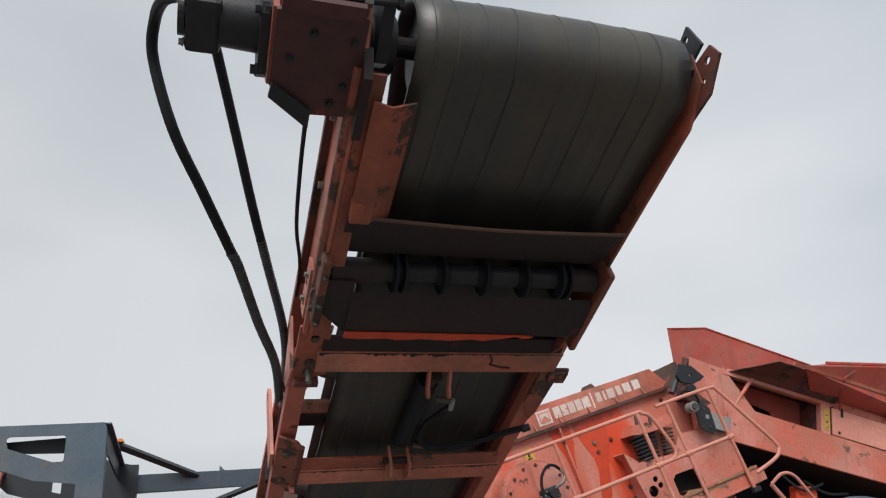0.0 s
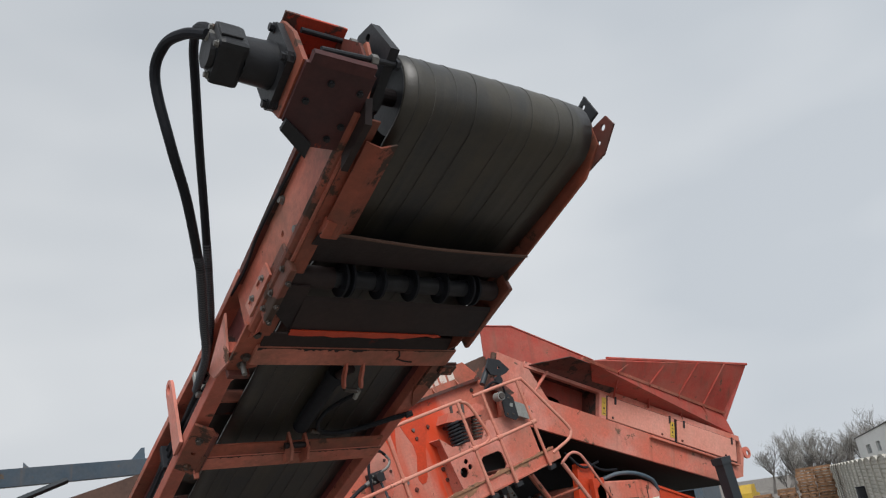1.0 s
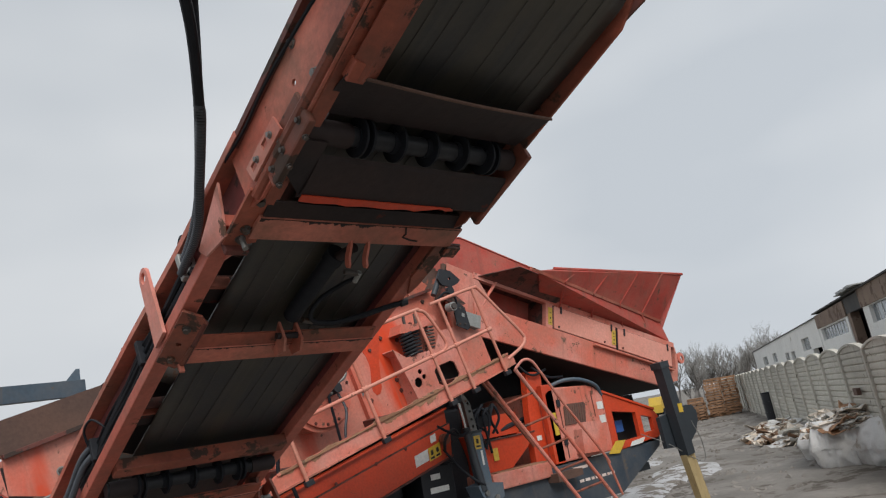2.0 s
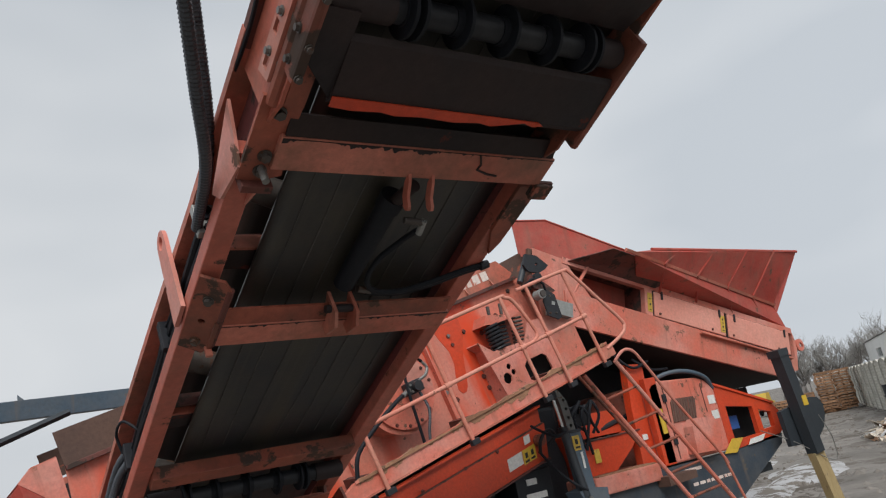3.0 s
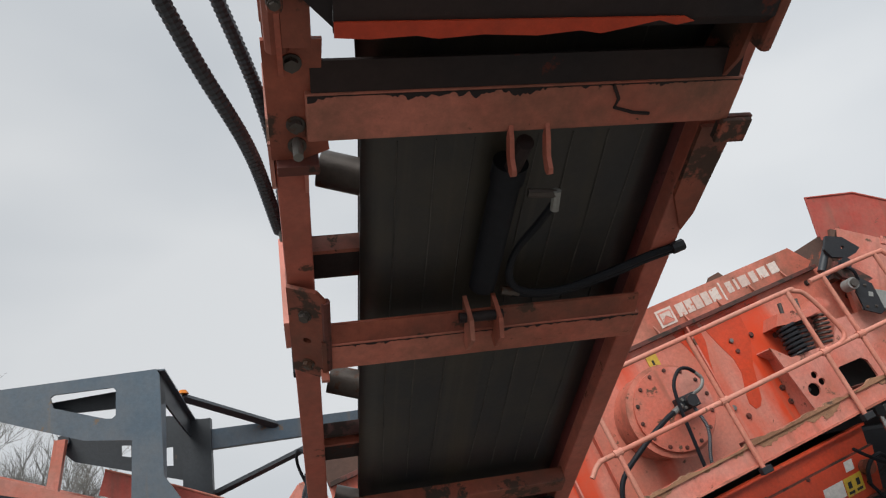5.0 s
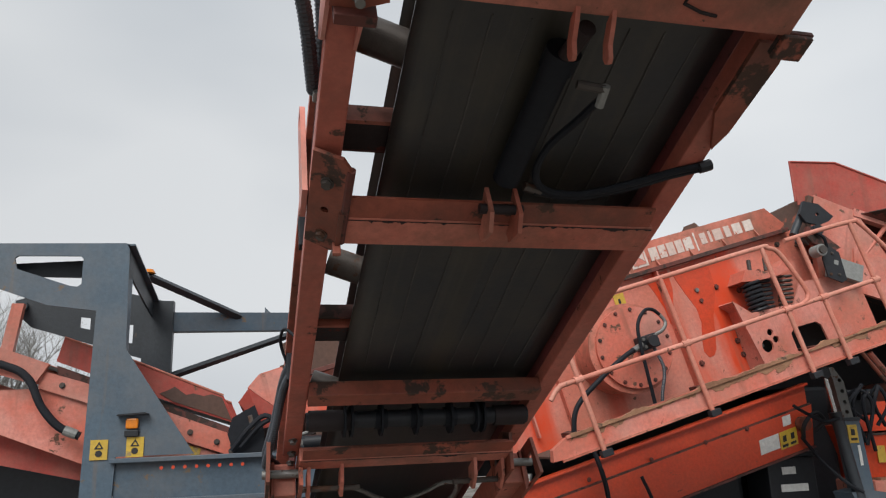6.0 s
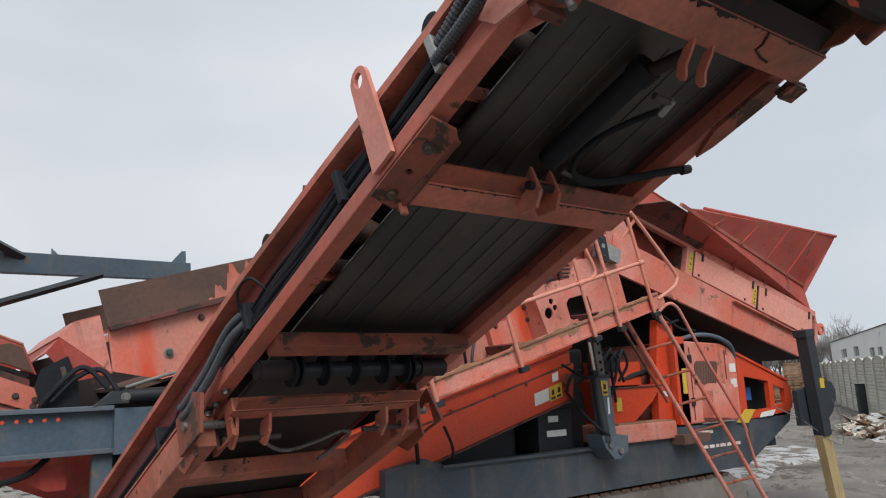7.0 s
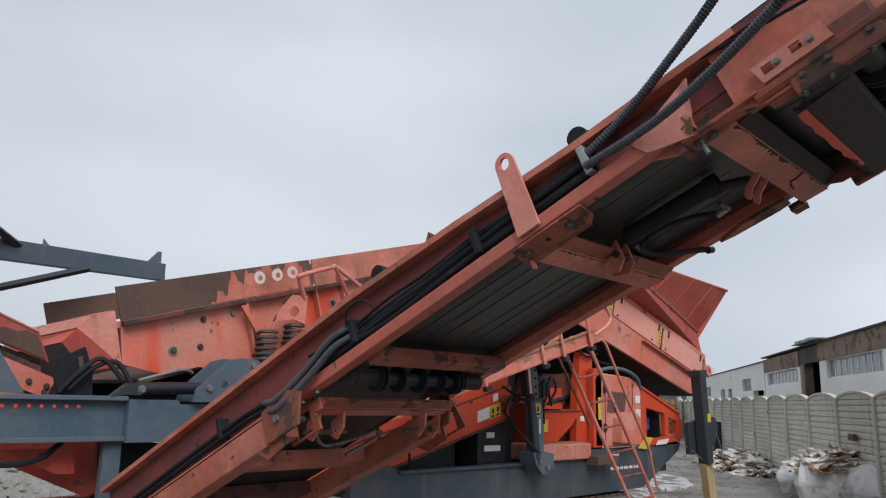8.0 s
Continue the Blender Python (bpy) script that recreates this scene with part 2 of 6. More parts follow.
GRAVEL = material("pale_gravel", (0.36, 0.34, 0.31), (0.26, 0.245, 0.225), None, 0.9, vary=0.2, big=9.0)
SCRAPS = material("soiled_scraps", (0.66, 0.61, 0.54), (0.44, 0.35, 0.26), (0.1, 0.08, 0.06), 0.8, vary=0.5, spot_level=0.6)
BLUE = material("blue_plastic", (0.05, 0.15, 0.45), None, None, 0.4, bump=0)


# ---- mesh helpers ----
def thing(name, label, category, group="", at=None, kind=""):
    ob = new(name)
    ob.empty_display_size = 0.1
    if at is not None:
        ob.matrix_world = at
    return tagged(ob, label, category, group, kind)


def part(name, bm, mat, parent=None, label="", smooth=False):
    bmesh.ops.recalc_face_normals(bm, faces=bm.faces)
    me = bpy.data.meshes.new(name)
    bm.to_mesh(me)
    bm.free()
    me.materials.append(mat)
    if smooth:
        me.shade_smooth()
        me.set_sharp_from_angle(angle=radians(40))
    ob = new(name, me)
    if parent is not None:
        ob.parent = parent
    if label:
        ob["label"] = label
    return ob


def box(x0, x1, y0, y1, z0, z1, bevel=0.0, bm=None, m=None):
    fresh = bm is None
    bm = bm or bmesh.new()
    mat = Matrix.Translation(((x0 + x1) / 2, (y0 + y1) / 2, (z0 + z1) / 2)) @ Matrix.Diagonal((abs(x1 - x0), abs(y1 - y0), abs(z1 - z0), 1))
    r = bmesh.ops.create_cube(bm, size=1.0, matrix=(m @ mat) if m else mat)
    if bevel:
        edges = {e for v in r["verts"] for e in v.link_edges}
        bmesh.ops.bevel(bm, geom=list(edges), offset=bevel, segments=2, affect="EDGES", profile=0.6)
    return bm


def prism(pts, axis, d0, d1, holes=(), bm=None):
    """A plate cut to the outline pts, with round or cut holes, from d0 to d1 along the axis."""
    bm = bm or bmesh.new()

    def place(p, d):
        a, b = p
        return {"x": (d, a, b), "y": (a, d, b), "z": (a, b, d)}[axis]

    edges, loops = [], []
    for loop in (pts, *holes):
        vs = [bm.verts.new(place(p, d0)) for p in loop]
        es = [bm.edges.new((vs[i], vs[(i + 1) % len(vs)])) for i in range(len(vs))]
        edges += es
        loops.append(vs)
    if holes:
        faces = [f for f in bmesh.ops.triangle_fill(bm, edges=edges, use_beauty=True)["geom"] if isinstance(f, bmesh.types.BMFace)]
    else:
        faces = [bm.faces.new(loops[0])]
    ext = bmesh.ops.extrude_face_region(bm, geom=faces)
    off = Vector(place((0, 0), d1)) - Vector(place((0, 0), d0))
    for v in ext["geom"]:
        if isinstance(v, bmesh.types.BMVert):
            v.co += off
    return bm


def ring(a, b, r, n=16, squash=1.0):
    return [(a + r * math.cos(2 * math.pi * i / n), b + squash * r * math.sin(2 * math.pi * i / n)) for i in range(n)]


def rod(p0, p1, r, n=16, r2=None, bm=None):
    bm = bm or bmesh.new()
    p0, p1 = Vector(p0), Vector(p1)
    d = p1 - p0
    m = Matrix.Translation((p0 + p1) / 2) @ d.to_track_quat("Z", "Y").to_matrix().to_4x4()
    bmesh.ops.create_cone(bm, cap_ends=True, segments=n, radius1=r, radius2=r if r2 is None else r2, depth=d.length, matrix=m)
    return bm


def smooth_path(pts, steps=8):
    p = [Vector(q) for q in pts]
    p = [p[0] * 2 - p[1], *p, p[-1] * 2 - p[-2]]
    res = []
    for i in range(1, len(p) - 2):
        a, b, c, d = p[i - 1], p[i], p[i + 1], p[i + 2]
        for k in range(steps):
            t = k / steps
            res.append(0.5 * ((2 * b) + (c - a) * t + (2 * a - 5 * b + 4 * c - d) * t * t + (3 * b - a - 3 * c + d) * t ** 3))
    res.append(p[-2])
    return res


def tube(pts, r, n=8, steps=8, curved=True, rib=0.0, bm=None):
    """A round tube along a path; rib: the pitch of a corrugated sleeve."""
    bm = bm or bmesh.new()
    line = smooth_path(pts, steps) if curved else [Vector(p) for p in pts]
    if rib:
        dense, left = [line[0]], 0.0
        for a, b in zip(line, line[1:]):
            k = max(1, round((b - a).length / (rib / 2)))
            dense += [a.lerp(b, (i + 1) / k) for i in range(k)]
        line = dense
    up = Vector((0.13, 0.31, 0.94))
    last = None
    for i, p in enumerate(line):
        t = (line[min(i + 1, len(line) - 1)] - line[max(i - 1, 0)]).normalized()
        side = t.cross(up).normalized()
        up = side.cross(t).normalized()
        rr = r * (1.0 if not rib else (1.0 if i % 2 else 0.84))
        now = [bm.verts.new(p + rr * (math.cos(2 * math.pi * k / n) * side + math.sin(2 * math.pi * k / n) * up)) for k in range(n)]
        if last:
            for k in range(n):
                bm.faces.new((last[k], last[(k + 1) % n], now[(k + 1) % n], now[k]))
        else:
            bm.faces.new(now[::-1])
        last = now
    bm.faces.new(last)
    return bm


def bolt(p, axis, r=0.014, bm=None):
    """A hexagon head on a washer, standing out along the axis."""
    bm = bm or bmesh.new()
    p, a = Vector(p), Vector(axis).normalized()
    rod(p, p + a * 0.004, r * 1.35, 14, bm=bm)
    rod(p + a * 0.004, p + a * (0.004 + r * 0.9), r, 6, bm=bm)
    return bm


def spring(base, axis, radius, length, coils, wire, bm=None):
    base, axis = Vector(base), Vector(axis).normalized()
    u = axis.orthogonal().normalized()
    v = axis.cross(u)
    n = int(coils * 14)
    pts = [base + axis * (length * i / n) + radius * (math.cos(2 * math.pi * i / 14) * u + math.sin(2 * math.pi * i / 14) * v) for i in range(n + 1)]
    return tube(pts, wire, 6, curved=False, bm=bm)


def bars(parent, name, x0, z0, y, rows, mat, w=1.0, m=None):
    """Unreadable print as small bars."""
    for (dx, dz, ww, hh) in rows:
        part(name, box(x0 + dx, x0 + dx + ww, y - 0.003, y, z0 + dz, z0 + dz + hh, m=m), mat, parent)


def slab(pts, thick, mat, parent, name, label=""):
    """A flat or gently warped steel sheet with thickness."""
    bm = bmesh.new()
    vs = [bm.verts.new(p) for p in pts]
    bm.faces.new(vs)
    bm.normal_update()
    nrm = bm.faces[:][0].normal.copy() if len(bm.faces) == 0 else list(bm.faces)[0].normal.copy()
    ext = bmesh.ops.extrude_face_region(bm, geom=list(bm.faces))
    for v in ext["geom"]:
        if isinstance(v, bmesh.types.BMVert):
            v.co += nrm * thick
    return part(name, bm, mat, parent, label)


# ---- ground ----
GROUND = 0.3
gb = bmesh.new()
N_G = 170
verts = []
for j in range(N_G + 1):
    row = []
    for i in range(N_G + 1):
        u, v = (i / N_G) * 2 - 1, (j / N_G) * 2 - 1
        x, y = 12 + 40 * u + 1500 * u ** 7, 10 + 40 * v + 1500 * v ** 7
        near = math.exp(-((x - 14) ** 2 + (y - 8) ** 2) / 1600)
        z = GROUND + near * (0.10 * noise.noise((x * 0.35, y * 0.35, 0.0)) + 0.07 * noise.noise((x * 1.1, y * 1.1, 2.0)) + 0.03 * noise.noise((x * 2.6, y * 2.6, 4.0)))
        row.append(gb.verts.new((x, y, z - 0.03)))
    verts.append(row)
for j in range(N_G):
    for i in range(N_G):
        gb.faces.new((verts[j][i], verts[j][i + 1], verts[j + 1][i + 1], verts[j + 1][i]))
tagged(part("ground", gb, MUD, None, smooth=True), "rutted brown mud yard with wet patches", "ground", kind="structure")

# ---- discharge conveyor: x across, s down the slope, h square to it ----
PIVOT = Matrix.Translation((0.75, 2.9, 0))
CONVEYOR = PIVOT @ pose(0, 0, 0, 0, 0, 1.9) @ PIVOT.inverted() @ pose(0, 0, 0, -24)
conv = thing("discharge_conveyor", "raised red steel discharge conveyor with a worn black rubber belt", "conveyor", at=CONVEYOR)


def channel(x0, x1, s0, s1, h0, h1, wall, open_left):
    """A channel on its side: two flanges and a web."""
    bm = bmesh.new()
    web = x1 if open_left else x0
    pts = [(x0, h0), (x1, h0), (x1, h1), (x0, h1), (x0, h1 - wall), (x1 - wall, h1 - wall), (x1 - wall, h0 + wall), (x0, h0 + wall)]
    if not open_left:
        pts = [(x0 + x1 - a, b) for a, b in pts]
    vs = [[bm.verts.new((a, s, b)) for a, b in pts] for s in (s0, s1)]
    k = len(pts)
    for i in range(k):
        bm.faces.new((vs[0][i], vs[0][(i + 1) % k], vs[1][(i + 1) % k], vs[1][i]))
    bm.faces.new(vs[0])
    bm.faces.new(vs[1][::-1])
    return bm


# lower chords, side webs and upper flanges of the middle section
part("lower_chord", box(0.240, 0.308, 1.20, 3.46, 3.645, 3.700, 0.006), CHORD_RED, conv)
part("lower_chord", box(1.207, 1.275, 1.00, 3.46, 3.645, 3.700, 0.006), CHORD_RED, conv)
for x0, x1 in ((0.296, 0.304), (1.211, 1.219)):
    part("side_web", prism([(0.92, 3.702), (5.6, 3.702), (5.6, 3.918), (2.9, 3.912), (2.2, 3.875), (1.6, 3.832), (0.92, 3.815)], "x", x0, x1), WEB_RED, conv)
FLANGE = [(0.95, 3.845), (1.6, 3.862), (2.2, 3.905), (2.9, 3.942), (5.6, 3.948)]
for x0, x1 in ((0.236, 0.304), (1.211, 1.275)):
    part("upper_flange", prism(FLANGE + [(s, h - 0.028) for s, h in FLANGE[::-1]], "x", x0, x1), RED_WORN, conv)

# deeper lower section past the hinge
for x0, x1 in ((0.19, 0.296), (1.219, 1.325)):
    part("tail_chord", box(x0, x1, 3.52, 5.75, 3.50, 3.64, 0.008), RED_WORN, conv)
    part("hinge_block", prism([(3.36, 3.50), (3.62, 3.50), (3.62, 3.66), (3.40, 3.69), (3.30, 3.64)], "x", x0 - 0.02, x0 - 0.005,
                              holes=[ring(3.5, 3.585, 0.02, 10)]), RED_STAINED, conv)
    part("hinge_block", prism([(3.36, 3.48), (3.60, 3.48), (3.60, 3.66), (3.40, 3.66)], "x", x1 + 0.005, x1 + 0.02,
                              holes=[[(3.42, 3.49), (3.55, 3.49), (3.55, 3.60), (3.42, 3.60)]]), RED_STAINED, conv)
    part("hinge_pin", rod((x0 - 0.035, 3.5, 3.585), (x1 + 0.03, 3.5, 3.585), 0.018), STEEL, conv)

# head section: side plates bent along the lower edge
for side, x in ((-1, 0.268), (1, 1.205)):
    plate = [(-0.10, 3.63), (0.02, 3.575), (0.98, 3.565), (1.06, 3.60), (1.06, 3.84), (0.30, 3.845), (0.12, 3.82), (0.0, 3.81), (-0.13, 3.74)]
    hp = part("head_side_plate", prism(plate, "x", x - 0.005, x + 0.005, holes=[ring(-0.07, 3.68, 0.011, 10), ring(0.62, 3.70, 0.012, 10), ring(0.82, 3.66, 0.010, 10)]),
              RED_WORN if side < 0 else RED_STAINED, conv)
    if side < 0:
        part("plate_crease", tube([(x - 0.004, 0.02, 3.60), (x - 0.004, 1.0, 3.595)], 0.022, 10, curved=False), RED_STAINED, hp)
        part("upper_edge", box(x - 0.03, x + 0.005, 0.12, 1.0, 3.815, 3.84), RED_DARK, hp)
    else:
        hp.matrix_basis = Matrix.Translation((0.022, 0, 0)) @ pose(0, 0, 0, 0, 0, 2.5)
    inner = x + (0.006 if side < 0 else -0.006)
    lip = inner - side * 0.05
    if side < 0:
        part("plate_lip", box(min(inner, lip), max(inner, lip), 0.02, 0.98, 3.562, 3.570), RED_STAINED, conv)
# angle iron guard beside the belt on the drive side
part("belt_guard", prism([(0.30, 3.545), (0.345, 3.525), (0.415, 3.56), (0.412, 3.566), (0.345, 3.533), (0.302, 3.552)], "y", 0.085, 0.46), RED_STAINED, conv)
part("guard_bracket", box(0.30, 0.36, 0.40, 0.47, 3.53, 3.60, 0.004), RED_STAINED, conv)
# plates with eyes at the far end of the head
part("tensioner_eye", prism([(-0.14, 3.635), (-0.04, 3.585), (0.08, 3.60), (0.08, 3.67), (-0.06, 3.705), (-0.135, 3.69)], "x", 1.232, 1.242,
                            holes=[ring(-0.10, 3.665, 0.013, 10), ring(-0.05, 3.635, 0.010, 10)]), RED_DARK, conv)
part("tensioner_eye", prism([(-0.11, 3.75), (-0.05, 3.75), (-0.05, 3.845), (-0.11, 3.855)], "x", 1.252, 1.262, holes=[ring(-0.08, 3.825, 0.011, 10)]), BLACK, conv)

# belt: return run, head drum wrap and carrying run, one closed band
DRUM_S, DRUM_H, DRUM_R = 0.03, 3.738, 0.130
profile = [(5.7, 3.70), (3.1, 3.725), (1.3, 3.715), (0.72, 3.655), (0.30, 3.617)]
for i in range(15):
    a = math.radians(-90 - 180 * i / 14 + 4)
    profile.append((DRUM_S + (DRUM_R) * math.cos(a), DRUM_H + DRUM_R * math.sin(a)))
profile += [(0.6, 3.885), (1.25, 3.905), (5.7, 3.91)]
bb = bmesh.new()
rows_ = []
for (s, h) in profile:
    crown = 0.008 if s < 0.4 else 0.0
    left = 0.451 if h > 3.87 and s > 0.5 else 0.395 if s < 0.8 else 0.428
    XS = [left + (1.187 - left) * i / 12 for i in range(13)]
    trough = 0.045 if h > 3.9 and s > 1.0 else 0.0
    rows_.append([bb.verts.new((x, s - crown * (1 - ((x - 0.8) / 0.39) ** 2) * (1 if s < 0 else 0), h + 0.0015 * math.sin(x * 31 + s * 2) + trough * max(0.0, (abs(2 * (x - left) / (1.187 - left) - 1) - 0.4) / 0.6))) for x in XS])
for a, b in zip(rows_, rows_[1:]):
    for i in range(12):
        bb.faces.new((a[i], a[i + 1], b[i + 1], b[i]))
belt = part("belt", bb, BELT, conv, "scuffed black rubber belt with pale dust streaks", smooth=True)
thick = belt.modifiers.new("thickness", "SOLIDIFY")
thick.thickness, thick.offset = 0.012, 0.0
# seams that run along the belt
for x, wob in ((0.51, 0.003), (0.60, 0.004), (0.69, -0.003), (0.845, -0.006), (0.93, 0.003), (1.02, 0.005), (1.11, -0.003)):
    part("belt_seam", tube([(x, 1.30, 3.7085), (x + wob, 1.7, 3.7098), (x - wob, 2.2, 3.7125), (x + wob, 2.85, 3.7155)], 0.0022, 5), SEAM, conv)
# worn lines round the head drum
for x, wob in ((0.44, 0.002), (0.50, 0.003), (0.58, 0.003), (0.665, -0.004), (0.80, 0.005), (0.90, -0.003), (1.02, 0.004), (1.09, 0.002)):
    line = [(x + wob * 2, 1.25, 3.7065), (x + wob, 0.72, 3.648), (x, 0.30, 3.6095)]
    for i in range(13):
        a = math.radians(-88 - 150 * i / 12)
        r_ = DRUM_R + 0.0062
        line.append((x + wob * math.sin(i * 0.5), DRUM_S + r_ * math.cos(a) - 0.008 * (1 - ((x - 0.8) / 0.39) ** 2) * (math.cos(a) < -0.3), DRUM_H + r_ * math.sin(a)))
    part("belt_seam", tube(line, 0.0012, 5, steps=3), SEAM, conv)
part("head_drum", rod((0.43, DRUM_S, DRUM_H), (1.18, DRUM_S, DRUM_H), DRUM_R - 0.01, 32), BLACK, conv, smooth=True)
part("drum_shaft", rod((0.20, DRUM_S, DRUM_H), (1.29, DRUM_S, DRUM_H), 0.028, 16), GRIME, conv)
part("shaft_bearing", box(1.20, 1.24, -0.06, 0.12, 3.68, 3.81, 0.015), BLACK, conv)

# scraper sheet across the head
sb = bmesh.new()
n_s = 14
low, high = [], []
for i in range(n_s + 1):
    f = i / n_s
    x = 0.30 + 0.875 * f
    sag = -0.018 * math.sin(math.pi * f)
    low.append(sb.verts.new((x, 0.455, 3.545 + sag)))
    high.append(sb.verts.new((x, 0.63, 3.60)))
for i in range(n_s):
    sb.faces.new((low[i], low[i + 1], high[i + 1], high[i]))
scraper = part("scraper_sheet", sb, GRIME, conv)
m = scraper.modifiers.new("thickness", "SOLIDIFY")
m.thickness = 0.006
part("scraper_edge", tube([(0.30, 0.452, 3.541), (0.53, 0.452, 3.529), (0.745, 0.452, 3.523), (0.96, 0.452, 3.529), (1.178, 0.452, 3.541)], 0.006, 6), RUSTY, conv)


def return_roller(s, h, discs, x0, x1, disc_r):
    r = part("return_roller", rod((x0, s, h), (x1, s, h), 0.034, 20), BLACK, conv, "black return roller with rubber discs", smooth=True)
    part("roller_sleeve", rod((x0 + 0.01, s, h), (x0 + 0.17, s, h), 0.041, 20), GRIME, r, smooth=True)
    part("roller_sleeve", rod((x1 - 0.14, s, h), (x1 - 0.01, s, h), 0.041, 20), GRIME, r, smooth=True)
    for x in discs:
        for d in (-0.014, 0.014) if x in (discs[0], discs[-1]) else (0.0,):
            part("rubber_disc", rod((x + d - 0.0045, s, h), (x + d + 0.0045, s, h), disc_r, 24), RUBBER, r, smooth=True)
        part("disc_hub", rod((x - 0.024, s, h), (x + 0.024, s, h), 0.038, 20), RUBBER, r, smooth=True)


return_roller(0.70, 3.585, (0.50, 0.64, 0.78, 0.92, 1.06), 0.28, 1.19, 0.066)
return_roller(3.08, 3.62, (0.47, 0.60, 0.74, 0.88, 1.0), 0.31, 1.205, 0.066)
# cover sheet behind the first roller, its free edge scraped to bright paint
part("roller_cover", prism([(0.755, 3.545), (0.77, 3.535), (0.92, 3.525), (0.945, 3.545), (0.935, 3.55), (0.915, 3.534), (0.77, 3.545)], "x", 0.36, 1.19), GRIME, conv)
part("cover_edge", prism([(0.36, 0.912), (1.00, 0.915), (1.02, 0.924), (0.985, 0.931), (0.95, 0.921), (0.90, 0.932), (0.84, 0.944), (0.80, 0.937), (0.72, 0.945), (0.62, 0.940), (0.54, 0.946), (0.50, 0.939), (0.42, 0.944), (0.36, 0.940)], "z", 3.519, 3.5235), RED_FRESH, conv)
part("cover_end", box(1.19, 1.215, 0.62, 1.0, 3.525, 3.66, 0.01), RED_STAINED, conv)
part("cover_end", box(0.252, 0.280, 0.62, 0.90, 3.525, 3.66, 0.01), RED_STAINED, conv)
part("cover_wing", prism([(0.275, 0.70), (0.36, 0.70), (0.36, 0.93), (0.275, 0.84)], "z", 3.536, 3.542), GRIME, conv)

for s in (0.66, 0.78, 0.86):
    part("bolt", bolt((0.252, s, 3.57), (-1, 0, 0), 0.009), ROLLER, conv)
    part("bolt", bolt((0.266, s + 0.02, 3.525), (0, 0, -1), 0.008), ROLLER, conv)
sbk = part("slotted_bracket", prism([(0.735, 3.615), (0.955, 3.612), (0.968, 3.680), (0.745, 3.682)], "x", 0.238, 0.247,
                                    holes=[[(0.815, 3.640), (0.850, 3.640), (0.850, 3.668), (0.815, 3.668)], [(0.908, 3.634), (0.942, 3.634), (0.942, 3.664), (0.908, 3.664)]]), RED, conv, "salmon bracket with square slots")
part("bracket_flange", prism([(0.247, 0.735), (0.30, 0.735), (0.30, 0.955), (0.247, 0.955)], "z", 3.606, 3.614), RED_STAINED, sbk)
for s_ in (0.79, 0.895):
    part("bolt", bolt((0.238, s_, 3.648), (-1, 0, 0), 0.009), STEEL, sbk)
# cross bars
for s0, s1, h, x0, x1, mat, upper in ((1.09, 1.20, 3.585, 0.308, 1.228, RED_WORN, GRIME), (1.865, 1.97, 3.598, 0.308, 1.215, RED_WORN, RED_STAINED),
                                      (2.865, 2.95, 3.615, 0.308, 1.207, RED_STAINED, None), (3.325, 3.415, 3.565, 0.30, 1.215, RED_WORN, RED_STAINED)):
    cb_ = part("cross_bar", box(x0, x1, s0, s1, h, h + 0.06, 0.005), mat, conv)
    if upper:
        part("bar_flange", prism([(s0, h + 0.004), (s0 - 0.060, h + 0.018), (s0 - 0.060, h + 0.026), (s0, h + 0.012)], "x", x0 + 0.012, x1 - 0.012), upper, cb_)
    if mat is RED_WORN:
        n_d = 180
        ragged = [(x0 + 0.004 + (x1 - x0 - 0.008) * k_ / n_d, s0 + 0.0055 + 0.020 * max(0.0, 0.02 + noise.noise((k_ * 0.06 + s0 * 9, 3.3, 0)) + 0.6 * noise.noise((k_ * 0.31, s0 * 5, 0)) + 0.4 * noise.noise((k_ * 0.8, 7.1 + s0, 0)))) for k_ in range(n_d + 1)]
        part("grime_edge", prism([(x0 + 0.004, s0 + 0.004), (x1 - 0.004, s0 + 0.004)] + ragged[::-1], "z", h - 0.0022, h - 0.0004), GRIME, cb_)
part("bar_lip", box(0.308, 0.330, 1.962, 1.975, 3.560, 3.60, 0.003), RED_WORN, conv)
part("cross_bar", box(0.296, 1.219, 4.10, 4.22, 3.56, 3.64, 0.006), RED_WORN, conv)
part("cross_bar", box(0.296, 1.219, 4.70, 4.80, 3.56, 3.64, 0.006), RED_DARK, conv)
part("belt_skirt", prism([(0.55, 3.84), (1.66, 3.862), (1.60, 3.900), (0.60, 3.885)], "x", 0.306, 0.314), RUBBER, conv)
part("skirt_tab", prism([(2.32, 3.91), (2.40, 3.915), (2.36, 3.96)], "x", 0.26, 0.27), RED_STAINED, conv)
part("bar_end", box(0.314, 0.326, 1.84, 1.99, 3.585, 3.69), RED_STAINED, conv)
part("bar_foot", box(1.212, 1.285, 1.195, 1.255, 3.575, 3.588, 0.003), RED_STAINED, conv)
part("bar_foot", box(1.215, 1.295, 1.195, 1.255, 3.592, 3.605, 0.003), RED_DARK, conv)
# gusset plates with bolts
g1 = part("gusset_plate", prism([(0.236, 0.985), (0.345, 0.985), (0.338, 1.10), (0.352, 1.23), (0.30, 1.25), (0.236, 1.25)], "z", 3.600, 3.612), RED_STAINED, conv)
part("gusset_web", box(0.300, 0.308, 0.98, 1.26, 3.612, 3.70), RED_DARK, conv)
for s in (1.03, 1.165, 1.215):
    part("bolt", bolt((0.288, s, 3.600), (0, 0, -1), 0.014), ROLLER, g1)
part("stud", rod((0.288, 1.205, 3.60), (0.288, 1.205, 3.545), 0.010), STEEL, g1)
part("stud_block", box(0.245, 0.33, 1.25, 1.275, 3.575, 3.64, 0.004), RED_DARK, conv)
